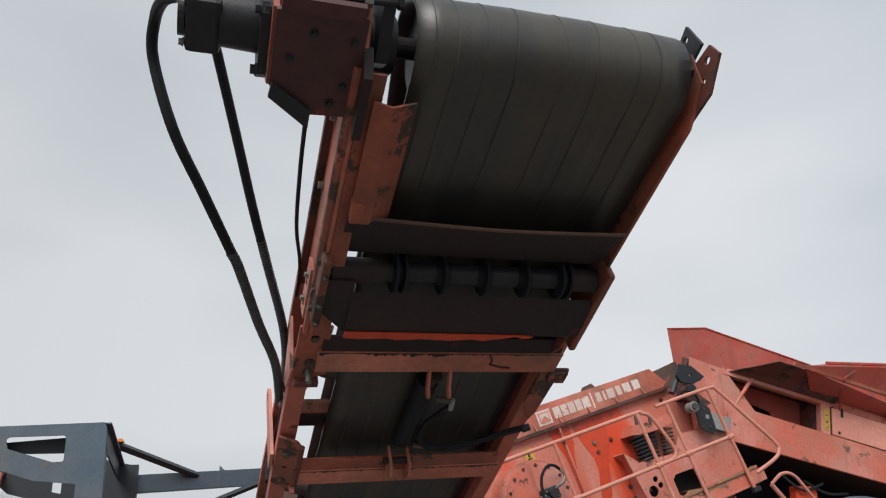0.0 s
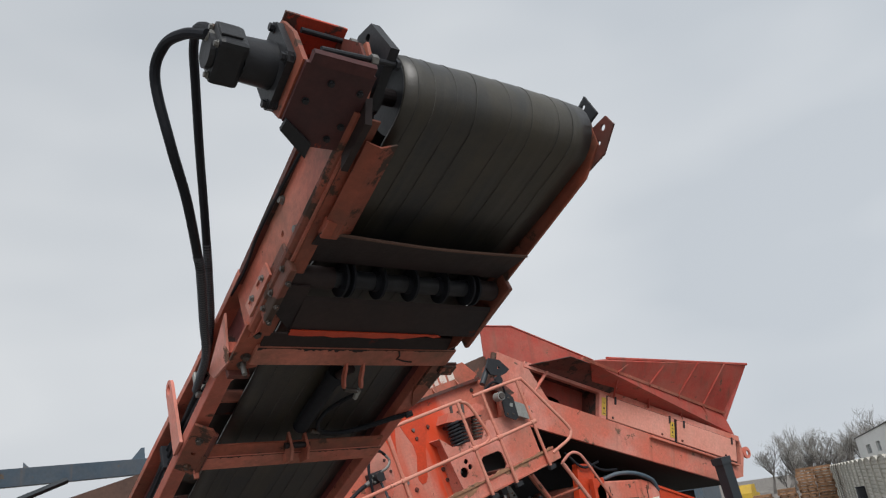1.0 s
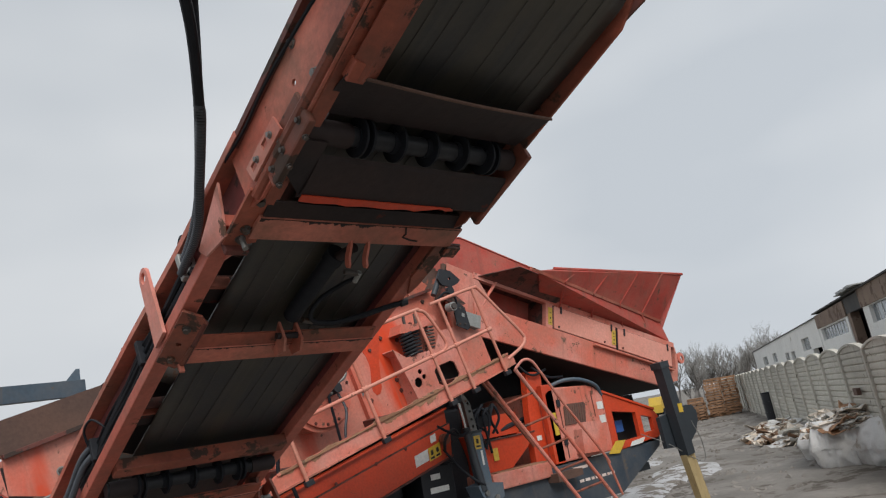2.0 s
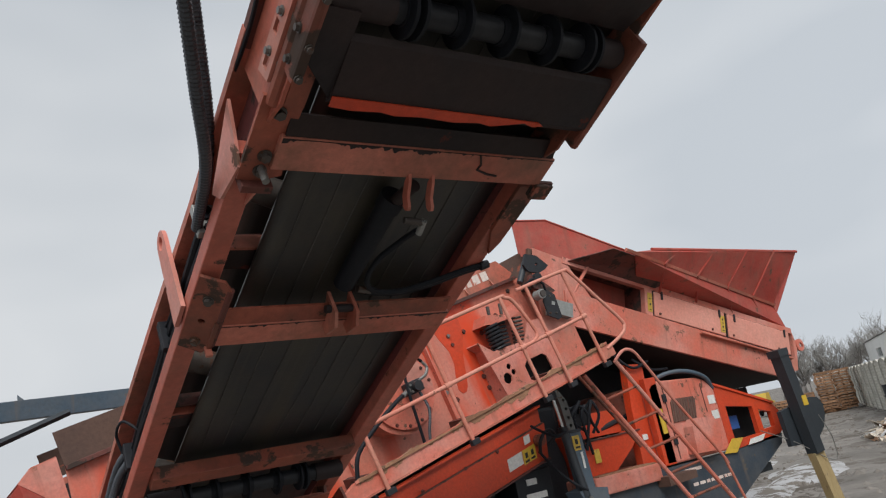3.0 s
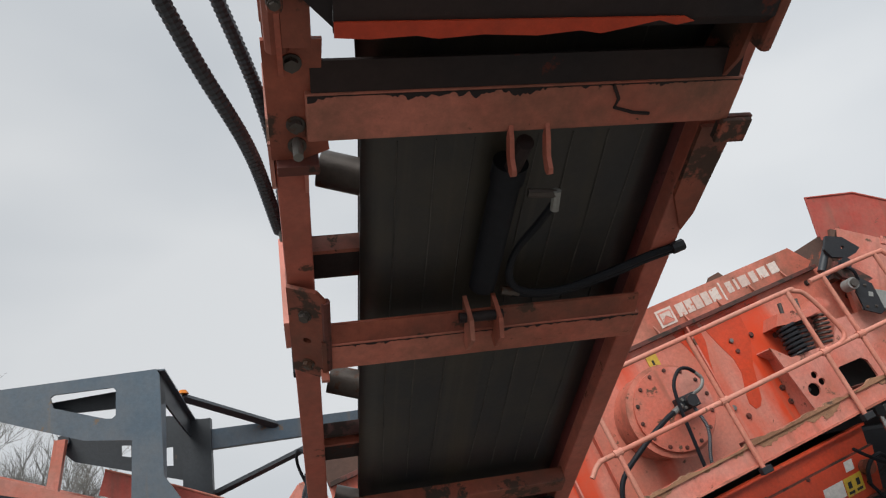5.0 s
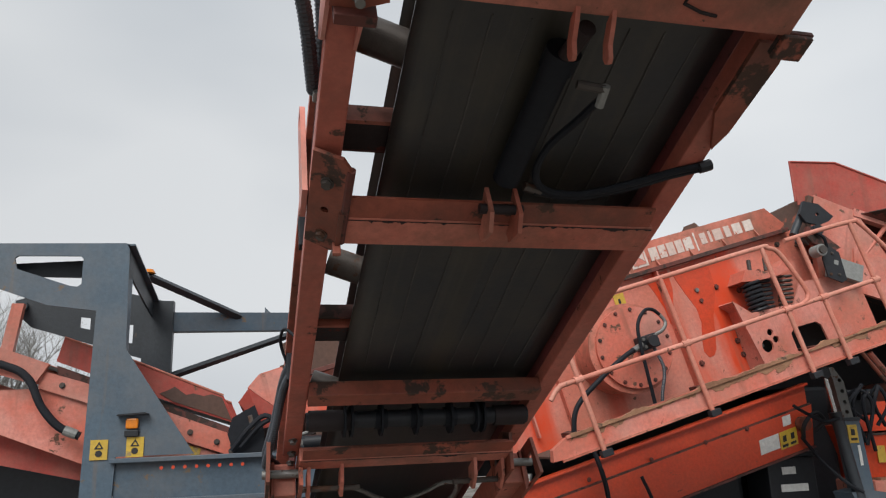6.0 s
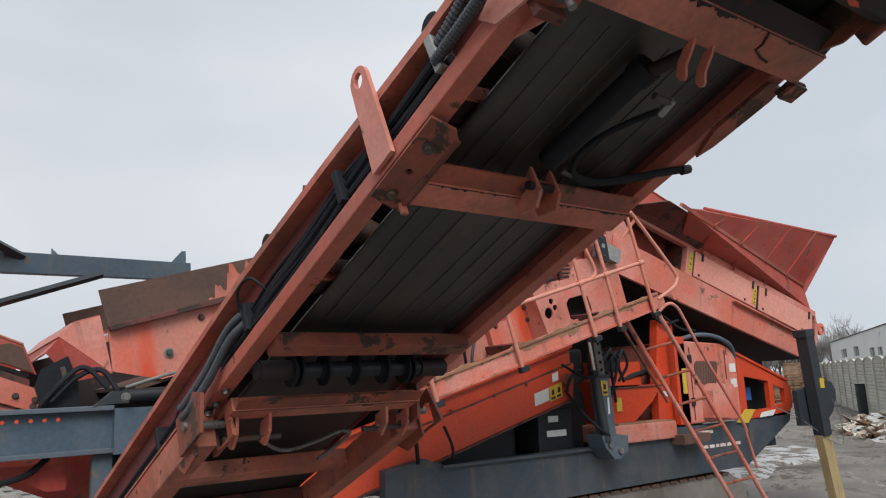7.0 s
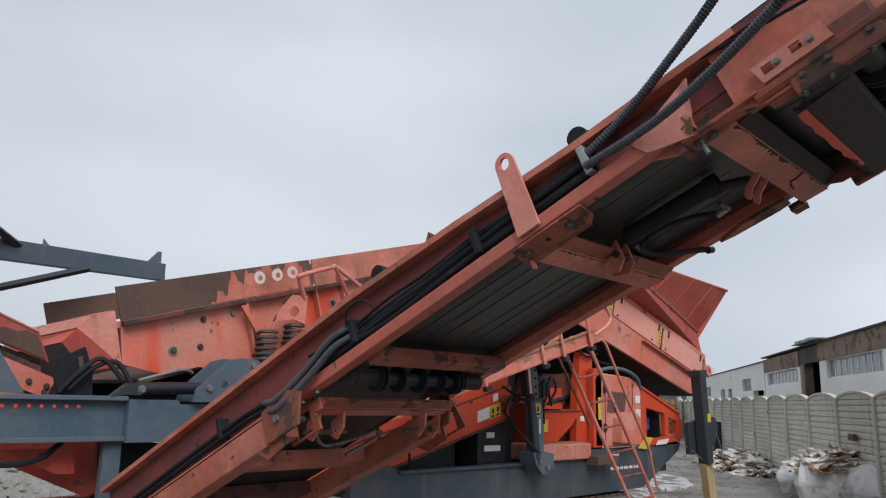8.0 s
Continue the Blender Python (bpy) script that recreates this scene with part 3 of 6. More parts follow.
g2 = part("gusset_plate", prism([(0.0, 1.66), (0.075, 1.66), (0.10, 1.69), (0.10, 1.96), (0.075, 2.0), (0.0, 1.99)], "z", -0.012, 0.0,
                                holes=[ring(0.045, 1.85, 0.011, 10)]), RED_STAINED, conv)
g2.matrix_basis = Matrix.Translation((0.242, 0, 3.641)) @ pose(0, 0, 0, 0, 24, 0)
for s in (1.75, 1.945):
    part("bolt", bolt((0.045, s, -0.012), (0, 0, -1), 0.013), ROLLER, g2)
part("gusset_fold", tube([(0.097, 1.69, -0.004), (0.097, 1.96, -0.004)], 0.012, 8, curved=False), RED_DARK, g2)
part("lifting_lug", prism([(1.83, 3.66), (1.935, 3.66)] + [(1.875 + 0.045 * math.cos(a), 3.965 + 0.045 * math.sin(a)) for a in [math.pi * k / 8 for k in range(9)]],
                          "x", 0.222, 0.236, holes=[ring(1.875, 3.965, 0.023, 14, 1.15)]), RED, conv)
part("flare_plate", prism([(1.207, 1.25), (1.278, 1.25), (1.290, 1.30), (1.280, 1.52), (1.262, 1.58), (1.207, 1.46)], "z", 3.630, 3.643), RED_STAINED, conv)
part("flare_plate", prism([(1.40, 3.702), (1.14, 3.79), (1.175, 3.68), (1.21, 3.60), (1.36, 3.643)], "x", 0.230, 0.239), RED, conv)
part("triangular_gusset", prism([(1.28, 3.700), (1.50, 3.700), (1.28, 3.60)], "x", 0.300, 0.308), RED, conv)
for s, h in ((0.30, 3.80), (0.52, 3.62), (0.78, 3.62), (0.90, 3.60), (0.55, 3.80)):
    part("bolt", bolt((0.262, s, h), (-1, 0, 0), 0.013), STEEL, conv)
for s in (0.66, 0.74, 0.80, 0.88):
    part("bolt", bolt((1.217, s, 3.60), (1, 0, 0), 0.011), STEEL, conv)

# cylinder lugs, cylinder, its hose and fittings
for x in (0.725, 0.805):
    part("cylinder_lug", prism([(1.180, 3.588), (1.215, 3.588), (1.252, 3.566), (1.272, 3.540), (1.272, 3.524), (1.262, 3.515), (1.252, 3.520), (1.238, 3.544), (1.205, 3.566)], "x", x - 0.005, x + 0.005), RED_WORN, conv)
    part("cylinder_lug", prism([(1.79, 3.66), (1.79, 3.57), (1.83, 3.535), (1.90, 3.56), (1.90, 3.60)], "x", x - 0.026, x - 0.014), RED_WORN, conv)
part("lug_pin", rod((0.68, 1.81, 3.60), (0.80, 1.81, 3.60), 0.014), GRIME, conv)
cyl = part("hydraulic_cylinder", rod((0.768, 1.36, 3.662), (0.752, 1.76, 3.665), 0.036, 24), RUBBER, conv, "black hydraulic cylinder under the belt", smooth=True)
part("cylinder_rod", rod((0.770, 1.24, 3.60), (0.768, 1.36, 3.648), 0.02), GRIME, cyl)
part("cylinder_cap", rod((0.769, 1.34, 3.660), (0.767, 1.39, 3.662), 0.042, 24), RUBBER, cyl, smooth=True)
part("cylinder_port", rod((0.80, 1.385, 3.60), (0.865, 1.385, 3.59), 0.011, 8), ROLLER, cyl)
part("cylinder_port", rod((0.865, 1.375, 3.59), (0.868, 1.43, 3.585), 0.011, 8), GALV, cyl)
part("hydraulic_hose", tube([(0.868, 1.43, 3.60), (0.86, 1.52, 3.635), (0.82, 1.62, 3.645), (0.815, 1.71, 3.64), (0.86, 1.765, 3.635), (0.96, 1.77, 3.63), (1.08, 1.725, 3.63), (1.19, 1.675, 3.635), (1.265, 1.645, 3.635)], 0.010, 8), RUBBER, conv)
part("hydraulic_hose", tube([(0.83, 1.775, 3.64), (0.95, 1.785, 3.635), (1.08, 1.745, 3.635), (1.19, 1.695, 3.64), (1.275, 1.665, 3.645)], 0.011, 8), RUBBER, conv)
part("hose_elbow", rod((0.80, 1.765, 3.645), (0.85, 1.775, 3.640), 0.013, 8), ROLLER, conv)
part("hose_end", rod((1.26, 1.647, 3.629), (1.292, 1.637, 3.634), 0.016, 8), BLACK, conv)

# carrying rollers and their supports that stick out beside the belt
for s in (1.52, 2.42, 3.25):
    for xa, xb, sg in ((0.345, 0.60, 1), (1.17, 0.92, 1)):
        part("wing_roller", rod((xa, s - 0.03, 3.872), (xb, s, 3.79), 0.048, 20), ROLLER, conv, smooth=True)
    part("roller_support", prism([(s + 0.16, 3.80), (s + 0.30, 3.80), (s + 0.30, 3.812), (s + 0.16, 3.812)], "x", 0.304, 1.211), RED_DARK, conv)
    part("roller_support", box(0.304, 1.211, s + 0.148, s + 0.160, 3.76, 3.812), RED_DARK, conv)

# clips, cables and sleeved hoses along the outer side
rs_ = random.Random(21)
for off, r in ((-0.018, 0.013), (0.004, 0.012), (0.024, 0.014), (0.048, 0.011), (0.066, 0.007)):
    part("side_hose", tube([(0.266 + rs_.uniform(-0.008, 0.008), 1.55 + 0.29 * k_, 3.745 + off * (0.75 if k_ % 2 else 1.05) + rs_.uniform(-0.010, 0.010)) for k_ in range(7)], r, 8), RUBBER, conv)
for s in (1.56, 2.12, 2.92, 4.1):
    part("hose_clip", box(0.232, 0.296, s, s + 0.03, 3.715, 3.83, 0.004), RUBBER if s > 1.6 else GALV, conv)
for off in (0.0, 0.045):
    part("sleeved_hose", tube([(0.25, 2.95, 3.76 + off), (0.225, 3.08, 3.75 + off), (0.20, 3.28, 3.68 + off), (0.17, 3.48, 3.63 + off), (0.19, 3.60, 3.66 + off)], 0.017, 10, rib=0.012), SLEEVE, conv, "ribbed black hose sleeve")
for off in (0.0, 0.03):
    part("side_hose", tube([(0.19, 3.60, 3.67 + off), (0.25, 3.9, 3.72 + off), (0.25, 4.5, 3.72 + off), (0.24, 5.6, 3.70 + off)], 0.014, 8), RUBBER, conv)
part("loose_cable", tube([(0.27, 2.78, 3.80), (0.22, 2.80, 3.86), (0.21, 2.90, 3.86), (0.24, 2.97, 3.80)], 0.006, 6), RUBBER, conv)
part("loose_cable", tube([(0.150, 0.18, 3.60), (0.165, 0.40, 3.655), (0.190, 0.66, 3.72), (0.235, 0.92, 3.79), (0.25, 1.30, 3.86), (0.262, 1.55, 3.80)], 0.006, 6), RUBBER, conv)
part("steel_pipe", tube([(0.47, 3.72, 3.60), (0.58, 3.75, 3.60), (0.70, 3.88, 3.60), (0.81, 3.94, 3.60), (0.92, 3.84, 3.60), (0.98, 3.745, 3.60), (1.045, 3.74, 3.60), (1.07, 3.80, 3.60), (1.075, 3.92, 3.60), (1.02, 4.06, 3.58)], 0.010, 8), STEEL, conv)
# small wheel guides on the upper flange
for s in (1.58, 2.72):
    part("guide_wheel", rod((0.270, s, 3.885 + 0.06 * (s - 1.5)), (0.30, s, 3.885 + 0.06 * (s - 1.5)), 0.042, 20), RUBBER, conv, smooth=True)
    part("wheel_bracket", box(0.30, 0.315, s - 0.035, s + 0.035, 3.84, 3.91 + 0.06 * (s - 1.5), 0.004), BLACK, conv)

# drive: open bracket and hydraulic motor
FLAKED = material("flaking_bright_red_paint", (0.60, 0.085, 0.045), (0.50, 0.060, 0.032), (0.10, 0.055, 0.045), 0.5, spot_level=0.53, spot_scale=9.0, big=3.0)


def slope_plate(x0, x1, s0, s1, h0, h1):
    return box(x0, x1, s0, s1, h0, h1, 0.003)


house = part("gear_housing", prism([(0.050, -0.095), (0.205, -0.125), (0.262, -0.10), (0.262, 0.165), (0.155, 0.170), (0.050, 0.100)], "z", 3.590, 3.604),
             GEAR_RED, conv, "blackish red drive bracket with flaking paint")
part("bracket_flange", prism([(-0.095, 3.604), (0.105, 3.604), (0.135, 3.70), (0.125, 3.83), (0.07, 3.885), (-0.02, 3.885), (-0.075, 3.84), (-0.10, 3.74)], "x", 0.044, 0.058), RED_STAINED, house)
part("bracket_back", prism([(0.058, 3.604), (0.258, 3.604), (0.258, 3.88), (0.058, 3.86)], "y", 0.098, 0.110), FLAKED, house, "bright red plate with flaking paint")
part("bracket_top", slope_plate(0.058, 0.262, -0.09, 0.11, 3.874, 3.884), FLAKED, house)
part("bracket_inner", prism([(-0.06, 3.604), (0.098, 3.604), (0.098, 3.80), (0.02, 3.84), (-0.04, 3.76)], "x", 0.0585, 0.066), FLAKED, house)
part("bracket_wall", prism([(-0.10, 3.604), (0.098, 3.604), (0.098, 3.88), (-0.06, 3.87), (-0.12, 3.74)], "x", 0.244, 0.256), RED_DARK, house)
part("bracket_lip", prism([(0.055, 0.085), (0.155, 0.150), (0.155, 0.205), (0.050, 0.125)], "z", 3.576, 3.588), BLACK, house)
part("bracket_lip", prism([(-0.135, 3.60), (-0.125, 3.61), (-0.095, 3.604), (-0.095, 3.586), (-0.13, 3.586)], "x", 0.06, 0.25), GEAR_RED, house)
for x_, s_ in ((0.09, 0.02), (0.14, -0.05), (0.225, 0.08), (0.235, -0.04), (0.20, 0.13)):
    part("bolt", bolt((x_, s_, 3.590), (0, 0, -1), 0.008), BLACK, house)
for s_, h_ in ((-0.06, 3.66), (0.09, 3.65), (-0.06, 3.82), (0.09, 3.83)):
    part("bolt", bolt((0.044, s_, h_), (-1, 0, 0), 0.011), BLACK, house)
for p_, q_ in (((0.09, -0.125, 3.625), (0.345, -0.125, 3.655)), ((0.11, -0.06, 3.845), (0.37, -0.06, 3.85))):
    tb = part("tension_bolt", rod(p_, q_, 0.009, 10), BLACK, house)
    part("lock_nut", rod(Vector(p_).lerp(Vector(q_), 0.62), Vector(p_).lerp(Vector(q_), 0.70), 0.017, 6), STEEL, tb)
    part("bolt_head", rod(Vector(p_).lerp(Vector(q_), 0.95), Vector(p_).lerp(Vector(q_), 1.0), 0.016, 6), BLACK, tb)
part("drive_chain_cover", prism([(-0.03, 3.60), (0.15, 3.60), (0.20, 3.54), (0.02, 3.535)], "x", 0.262, 0.285), GRIME, house)
part("bearing_plate", prism([(-0.17, 3.66), (0.02, 3.62), (0.10, 3.72), (0.06, 3.84), (-0.08, 3.87), (-0.15, 3.83)], "x", 0.30, 0.33, holes=[ring(-0.11, 3.81, 0.014, 8)]), BLACK, conv)
part("bearing_hub", rod((0.275, DRUM_S, DRUM_H), (0.36, DRUM_S, DRUM_H), 0.075, 20), BLACK, conv, smooth=True)
motor = part("hydraulic_motor", rod((-0.07, 0.025, 3.742), (0.025, 0.025, 3.742), 0.064, 28, 0.069), BLACK, conv, "black hydraulic drive motor", smooth=True)
part("motor_block", box(-0.150, -0.065, -0.045, 0.095, 3.685, 3.800, 0.016), BLACK, motor)
part("motor_flange", prism([(-0.075, 3.665), (-0.055, 3.645), (0.105, 3.645), (0.125, 3.665), (0.125, 3.82), (0.105, 3.84), (-0.055, 3.84), (-0.075, 3.82)], "x", 0.022, 0.044), BLACK, motor)
part("motor_end", rod((-0.165, 0.025, 3.742), (-0.150, 0.025, 3.742), 0.05, 20), BLACK, motor)
part("port_plate", box(-0.145, -0.085, -0.052, -0.044, 3.715, 3.775, 0.003), BLACK, motor)
for s_, h_ in ((-0.055, 3.665), (0.105, 3.665), (-0.055, 3.82), (0.105, 3.82)):
    part("bolt", bolt((0.022, s_, h_), (-1, 0, 0), 0.012), BLACK, motor)
for s_, h_ in ((-0.025, 3.70), (0.075, 3.70), (-0.025, 3.785), (0.075, 3.785)):
    part("bolt", bolt((-0.150, s_, h_), (-1, 0, 0), 0.008), STEEL, motor)
part("hose_fitting", rod((-0.09, 0.06, 3.81), (-0.10, 0.06, 3.865), 0.018, 10), STEEL, motor)
part("hose_fitting", rod((-0.12, 0.00, 3.75), (-0.165, -0.01, 3.765), 0.018, 10), STEEL, motor)
part("drive_hose", tube([(-0.10, 0.06, 3.865), (-0.112, 0.07, 3.96), (-0.115, 0.13, 4.05), (-0.095, 0.22, 4.09), (-0.067, 0.313, 4.077), (0.004, 0.552, 4.01), (0.071, 0.771, 3.927), (0.139, 0.99, 3.877)], 0.0155, 10), RUBBER, conv)
part("drive_hose", tube([(-0.165, -0.01, 3.765), (-0.205, 0.04, 3.83), (-0.230, 0.13, 3.90), (-0.233, 0.231, 3.88), (-0.172, 0.358, 3.74), (-0.087, 0.524, 3.685), (0.028, 0.80, 3.676)], 0.0155, 10), RUBBER, conv)
part("hose_sleeve", tube([(0.105, 0.88, 3.90), (0.139, 0.99, 3.877), (0.214, 1.242, 3.842), (0.245, 1.42, 3.815), (0.25, 1.58, 3.79)], 0.017, 10, rib=0.012), SLEEVE, conv, "ribbed black hose sleeve")
part("hose_sleeve", tube([(0.0, 0.735, 3.676), (0.028, 0.80, 3.676), (0.11, 1.056, 3.675), (0.19, 1.30, 3.70), (0.235, 1.58, 3.745)], 0.017, 10, rib=0.012), SLEEVE, conv, "ribbed black hose sleeve")

# pipework, straps and odd plates round the hinge and the tail section
for x, s_ in ((0.335, 3.44), (0.470, 3.42), (1.045, 3.42), (1.175, 3.44)):
    part("hinge_lug", prism([(s_ - 0.05, 3.565), (s_ + 0.05, 3.565), (s_ + 0.09, 3.50), (s_ + 0.05, 3.465), (s_ - 0.02, 3.50)], "x", x, x + 0.014, holes=[ring(s_ + 0.045, 3.51, 0.014, 8)]), RED_WORN, conv)
part("hinge_shaft", rod((0.31, 3.49, 3.51), (0.56, 3.49, 3.51), 0.013, 10), ROLLER, conv)
part("hinge_shaft", rod((0.97, 3.49, 3.51), (1.20, 3.49, 3.51), 0.013, 10), ROLLER, conv)
for x in (0.20, 1.31):
    part("hinge_box", prism([(3.50, 3.64), (3.74, 3.64), (3.74, 3.50), (3.66, 3.44), (3.50, 3.46)], "x", x - 0.006, x + 0.006, holes=[[(3.55, 3.59), (3.66, 3.59), (3.66, 3.50), (3.55, 3.50)]]), RED_STAINED, conv)
for s_ in (3.30, 3.42, 3.52):
    part("bolt", bolt((0.274, s_, 3.645), (0, 0, -1), 0.014), STEEL, conv)
part("tail_lip", box(0.186, 0.30, 3.62, 5.7, 3.644, 3.652), RED_WORN, conv)
part("belt_skirt", box(0.40, 0.408, 3.5, 5.6, 3.62, 3.70), RUBBER, conv)
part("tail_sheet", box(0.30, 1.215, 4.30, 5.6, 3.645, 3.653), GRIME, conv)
# crack and drip marks on the first bar
part("weld_crack", tube([(0.93, 1.095, 3.5835), (0.95, 1.13, 3.5835), (0.945, 1.15, 3.5835), (0.99, 1.165, 3.5835), (1.03, 1.17, 3.5835)], 0.004, 5, curved=False), GRIME, conv)
# stub channels between chord and belt
for s_ in (1.66, 2.60):
    part("idler_stub", box(0.304, 0.47, s_, s_ + 0.012, 3.745, 3.80), RED_WORN, conv)
    part("idler_stub", box(0.304, 0.47, s_ + 0.012, s_ + 0.10, 3.745, 3.752), GRIME, conv)

# ---- screening machine: the screen box, a along its slope, y into the machine, c square to the deck ----
SCREEN = Matrix.Translation((0.22, 0, 2.44)) @ pose(0, 0, 0, 0, -15.7, 0)
screen = thing("screen_box", "faded red steel screen box on coil springs, paint flaking to rust", "screening machine", at=SCREEN)
side = [(-0.02, -0.29), (0.02, 0.0), (4.60, 0.0), (4.98, -0.05), (4.98, -1.12), (1.5, -1.12), (1.15, -0.80), (0.85, -0.55), (0.55, -0.44), (0.28, -0.44)]
part("side_plate", prism(side, "y", 7.0, 7.02), PLATE_RED, screen)
part("side_plate", prism(side, "y", 8.6, 8.62), RED, screen)
part("deck", box(0.1, 4.9, 7.02, 8.6, -0.46, -0.43), RUSTY, screen)
part("end_plate", box(4.95, 4.98, 7.02, 8.6, -1.1, -0.05), RED_DARK, screen)
part("side_flange", box(0.02, 4.62, 6.93, 7.0, -0.018, 0.018, 0.004), RED_DARK, screen)
# upper boards above the flange
part("top_board", prism([(0.02, 0.02), (1.74, 0.02), (1.74, 0.26), (0.02, 0.275)], "y", 6.985, 7.0), RUSTY, screen, "rusted upper board with flaking red paint")
part("top_board", prism([(1.76, 0.02), (4.58, 0.02), (4.64, 0.06), (4.50, 0.25), (1.76, 0.26)], "y", 6.985, 7.0), RED_WORN, screen)
part("top_board", prism([(0.02, 0.02), (4.58, 0.02), (4.50, 0.25), (0.02, 0.275)], "y", 8.6, 8.615), RUSTY, screen)
for a in (2.0, 2.55, 2.95, 3.25, 3.6, 3.95, 4.3):
    part("board_gusset", prism([(6.985, 0.02), (6.985, 0.10), (6.94, 0.02)], "x", a, a + 0.012), RED_WORN, screen)
part("board_tab", prism([(3.62, 0.25), (3.80, 0.25), (3.77, 0.30), (3.66, 0.29)], "y", 7.0, 7.02), RUSTY, screen)
flake = [(0.74 + 0.0155 * k, min(0.262, 0.03 + max(0.0, 0.20 * min(1.0, k / 14) + 0.16 * noise.noise((k * 0.16, 4.2, 0)) + 0.10 * noise.noise((k * 0.55, 1.3, 0))))) for k in range(63)]
part("paint_patch", prism([(0.74, 0.025), (1.71, 0.025)] + [(a, max(0.031, c)) for a, c in flake[::-1]], "y", 6.9815, 6.9845), RED_WORN, screen)
# painted marks and lettering, as plain shapes
mark = part("painted_mark", box(3.02, 3.18, 6.979, 6.985, 0.05, 0.20), LETTER, screen)
part("mark_field", box(3.04, 3.16, 6.975, 6.979, 0.07, 0.18), RED, mark)
part("mark_shape", prism([(3.05, 0.09), (3.10, 0.14), (3.15, 0.09), (3.15, 0.165), (3.05, 0.165)], "y", 6.971, 6.975), LETTER, mark)
for a0, a1 in ((3.22, 3.30), (3.315, 3.385), (3.40, 3.475), (3.49, 3.56), (3.575, 3.66)):
    part("painted_stroke", box(a0, a1, 6.981, 6.985, 0.075, 0.19), LETTER, screen)
part("painted_stroke", box(3.69, 3.705, 6.981, 6.985, 0.045, 0.215), LETTER, screen)
for a0, a1 in ((3.75, 3.81), (3.84, 3.865), (3.89, 3.98), (4.01, 4.07), (4.10, 4.19), (4.22, 4.31)):
    part("painted_stroke", box(a0, a1, 6.981, 6.985, 0.09, 0.19), LETTER, screen)
for a in (1.21, 1.385, 1.54):
    part("painted_stroke", prism(ring(a, 0.172, 0.054, 14), "y", 6.979, 6.984, holes=[ring(a + 0.006, 0.168, 0.024, 10)]), LETTER, screen)
# bare red streaks of fresh paint
part("paint_patch", prism([(3.36, -0.03), (3.74, -0.03), (3.72, -0.30), (3.66, -0.42), (3.60, -0.53), (3.545, -0.70), (3.51, -0.80), (3.47, -0.845), (3.42, -0.85), (3.39, -0.79), (3.41, -0.70), (3.47, -0.55), (3.47, -0.42), (3.42, -0.28), (3.38, -0.14)], "y", 6.996, 6.9995), RED_FRESH, screen)
part("paint_patch", prism([(3.08, -0.03), (3.33, -0.03), (3.32, -0.20), (3.27, -0.34), (3.24, -0.47), (3.21, -0.51), (3.185, -0.48), (3.18, -0.34), (3.14, -0.18)], "y", 6.9962, 6.9995), RED_FRESH, screen)
# upright stiffeners
for a, c0 in ((2.02, -1.1), (3.19, -1.1), (1.02, -0.44), (1.72, -1.0)):
    part("stiffener", box(a, a + 0.014, 6.93, 7.0, c0, -0.02), RED, screen)
part("stiffener", prism([(0.95, -0.03), (1.0, -0.03), (1.15, -0.24), (1.17, -0.40), (1.10, -0.40)], "y", 6.90, 6.914), RED, screen)
rb = random.Random(4)
for a in (0.12, 0.30, 0.62, 0.88, 1.4, 1.6, 2.2, 2.45, 2.9, 3.08, 3.3, 3.5, 3.75, 3.98, 4.2, 4.45, 4.75):
    for c in (-0.10, -0.27, -0.36, -0.78, -0.90):
        if c < -0.4 and a < 1.5 or rb.random() < 0.45 or 2.15 < a < 3.1 and -0.95 < c < -0.2:
            continue
        part("bolt", bolt((a + rb.uniform(-0.06, 0.06), 7.0, c + rb.uniform(-0.03, 0.03)), (0, -1, 0), 0.019), RED_DARK if rb.random() < 0.6 else STEEL, screen)
for a, c in ((0.37, -0.27), (1.92, -0.16)):
    part("washer", rod((a, 6.988, c), (a, 7.0, c), 0.036, 18), GALV, screen)
    part("bolt", bolt((a, 6.988, c), (0, -1, 0), 0.019), ROLLER, screen)
# round drive housing with a hydraulic motor
drum = part("drive_housing", rod((2.58, 6.68, -0.56), (2.58, 7.0, -0.56), 0.335, 48), RED_WORN, screen, "round red drive housing with a bolted cover", smooth=True)
part("housing_rim", rod((2.58, 6.66, -0.56), (2.58, 6.68, -0.56), 0.355, 48), RED_WORN, drum, smooth=True)
part("housing_cover", rod((2.60, 6.63, -0.56), (2.60, 6.66, -0.56), 0.322, 48), RED, drum, smooth=True)
for k in range(14):
    t_ = 2 * math.pi * k / 14
    part("bolt", bolt((2.60 + 0.295 * math.cos(t_), 6.63, -0.56 + 0.295 * math.sin(t_)), (0, -1, 0), 0.012), RED_DARK, drum)
pm = part("drive_motor", box(2.60, 2.76, 6.52, 6.63, -0.61, -0.50, 0.012), BLACK, screen, "black hydraulic motor")
part("motor_cap", rod((2.68, 6.46, -0.555), (2.68, 6.52, -0.555), 0.045, 16), BLACK, pm)
part("motor_port", tube([(2.74, 6.53, -0.52), (2.81, 6.51, -0.50), (2.86, 6.52, -0.45), (2.84, 6.53, -0.38)], 0.014, 8), STEEL, pm)
for d_ in ((2.63, -0.585), (2.73, -0.585), (2.63, -0.525), (2.73, -0.525)):
    part("bolt", bolt((d_[0], 6.52, d_[1]), (0, -1, 0), 0.010), STEEL, pm)
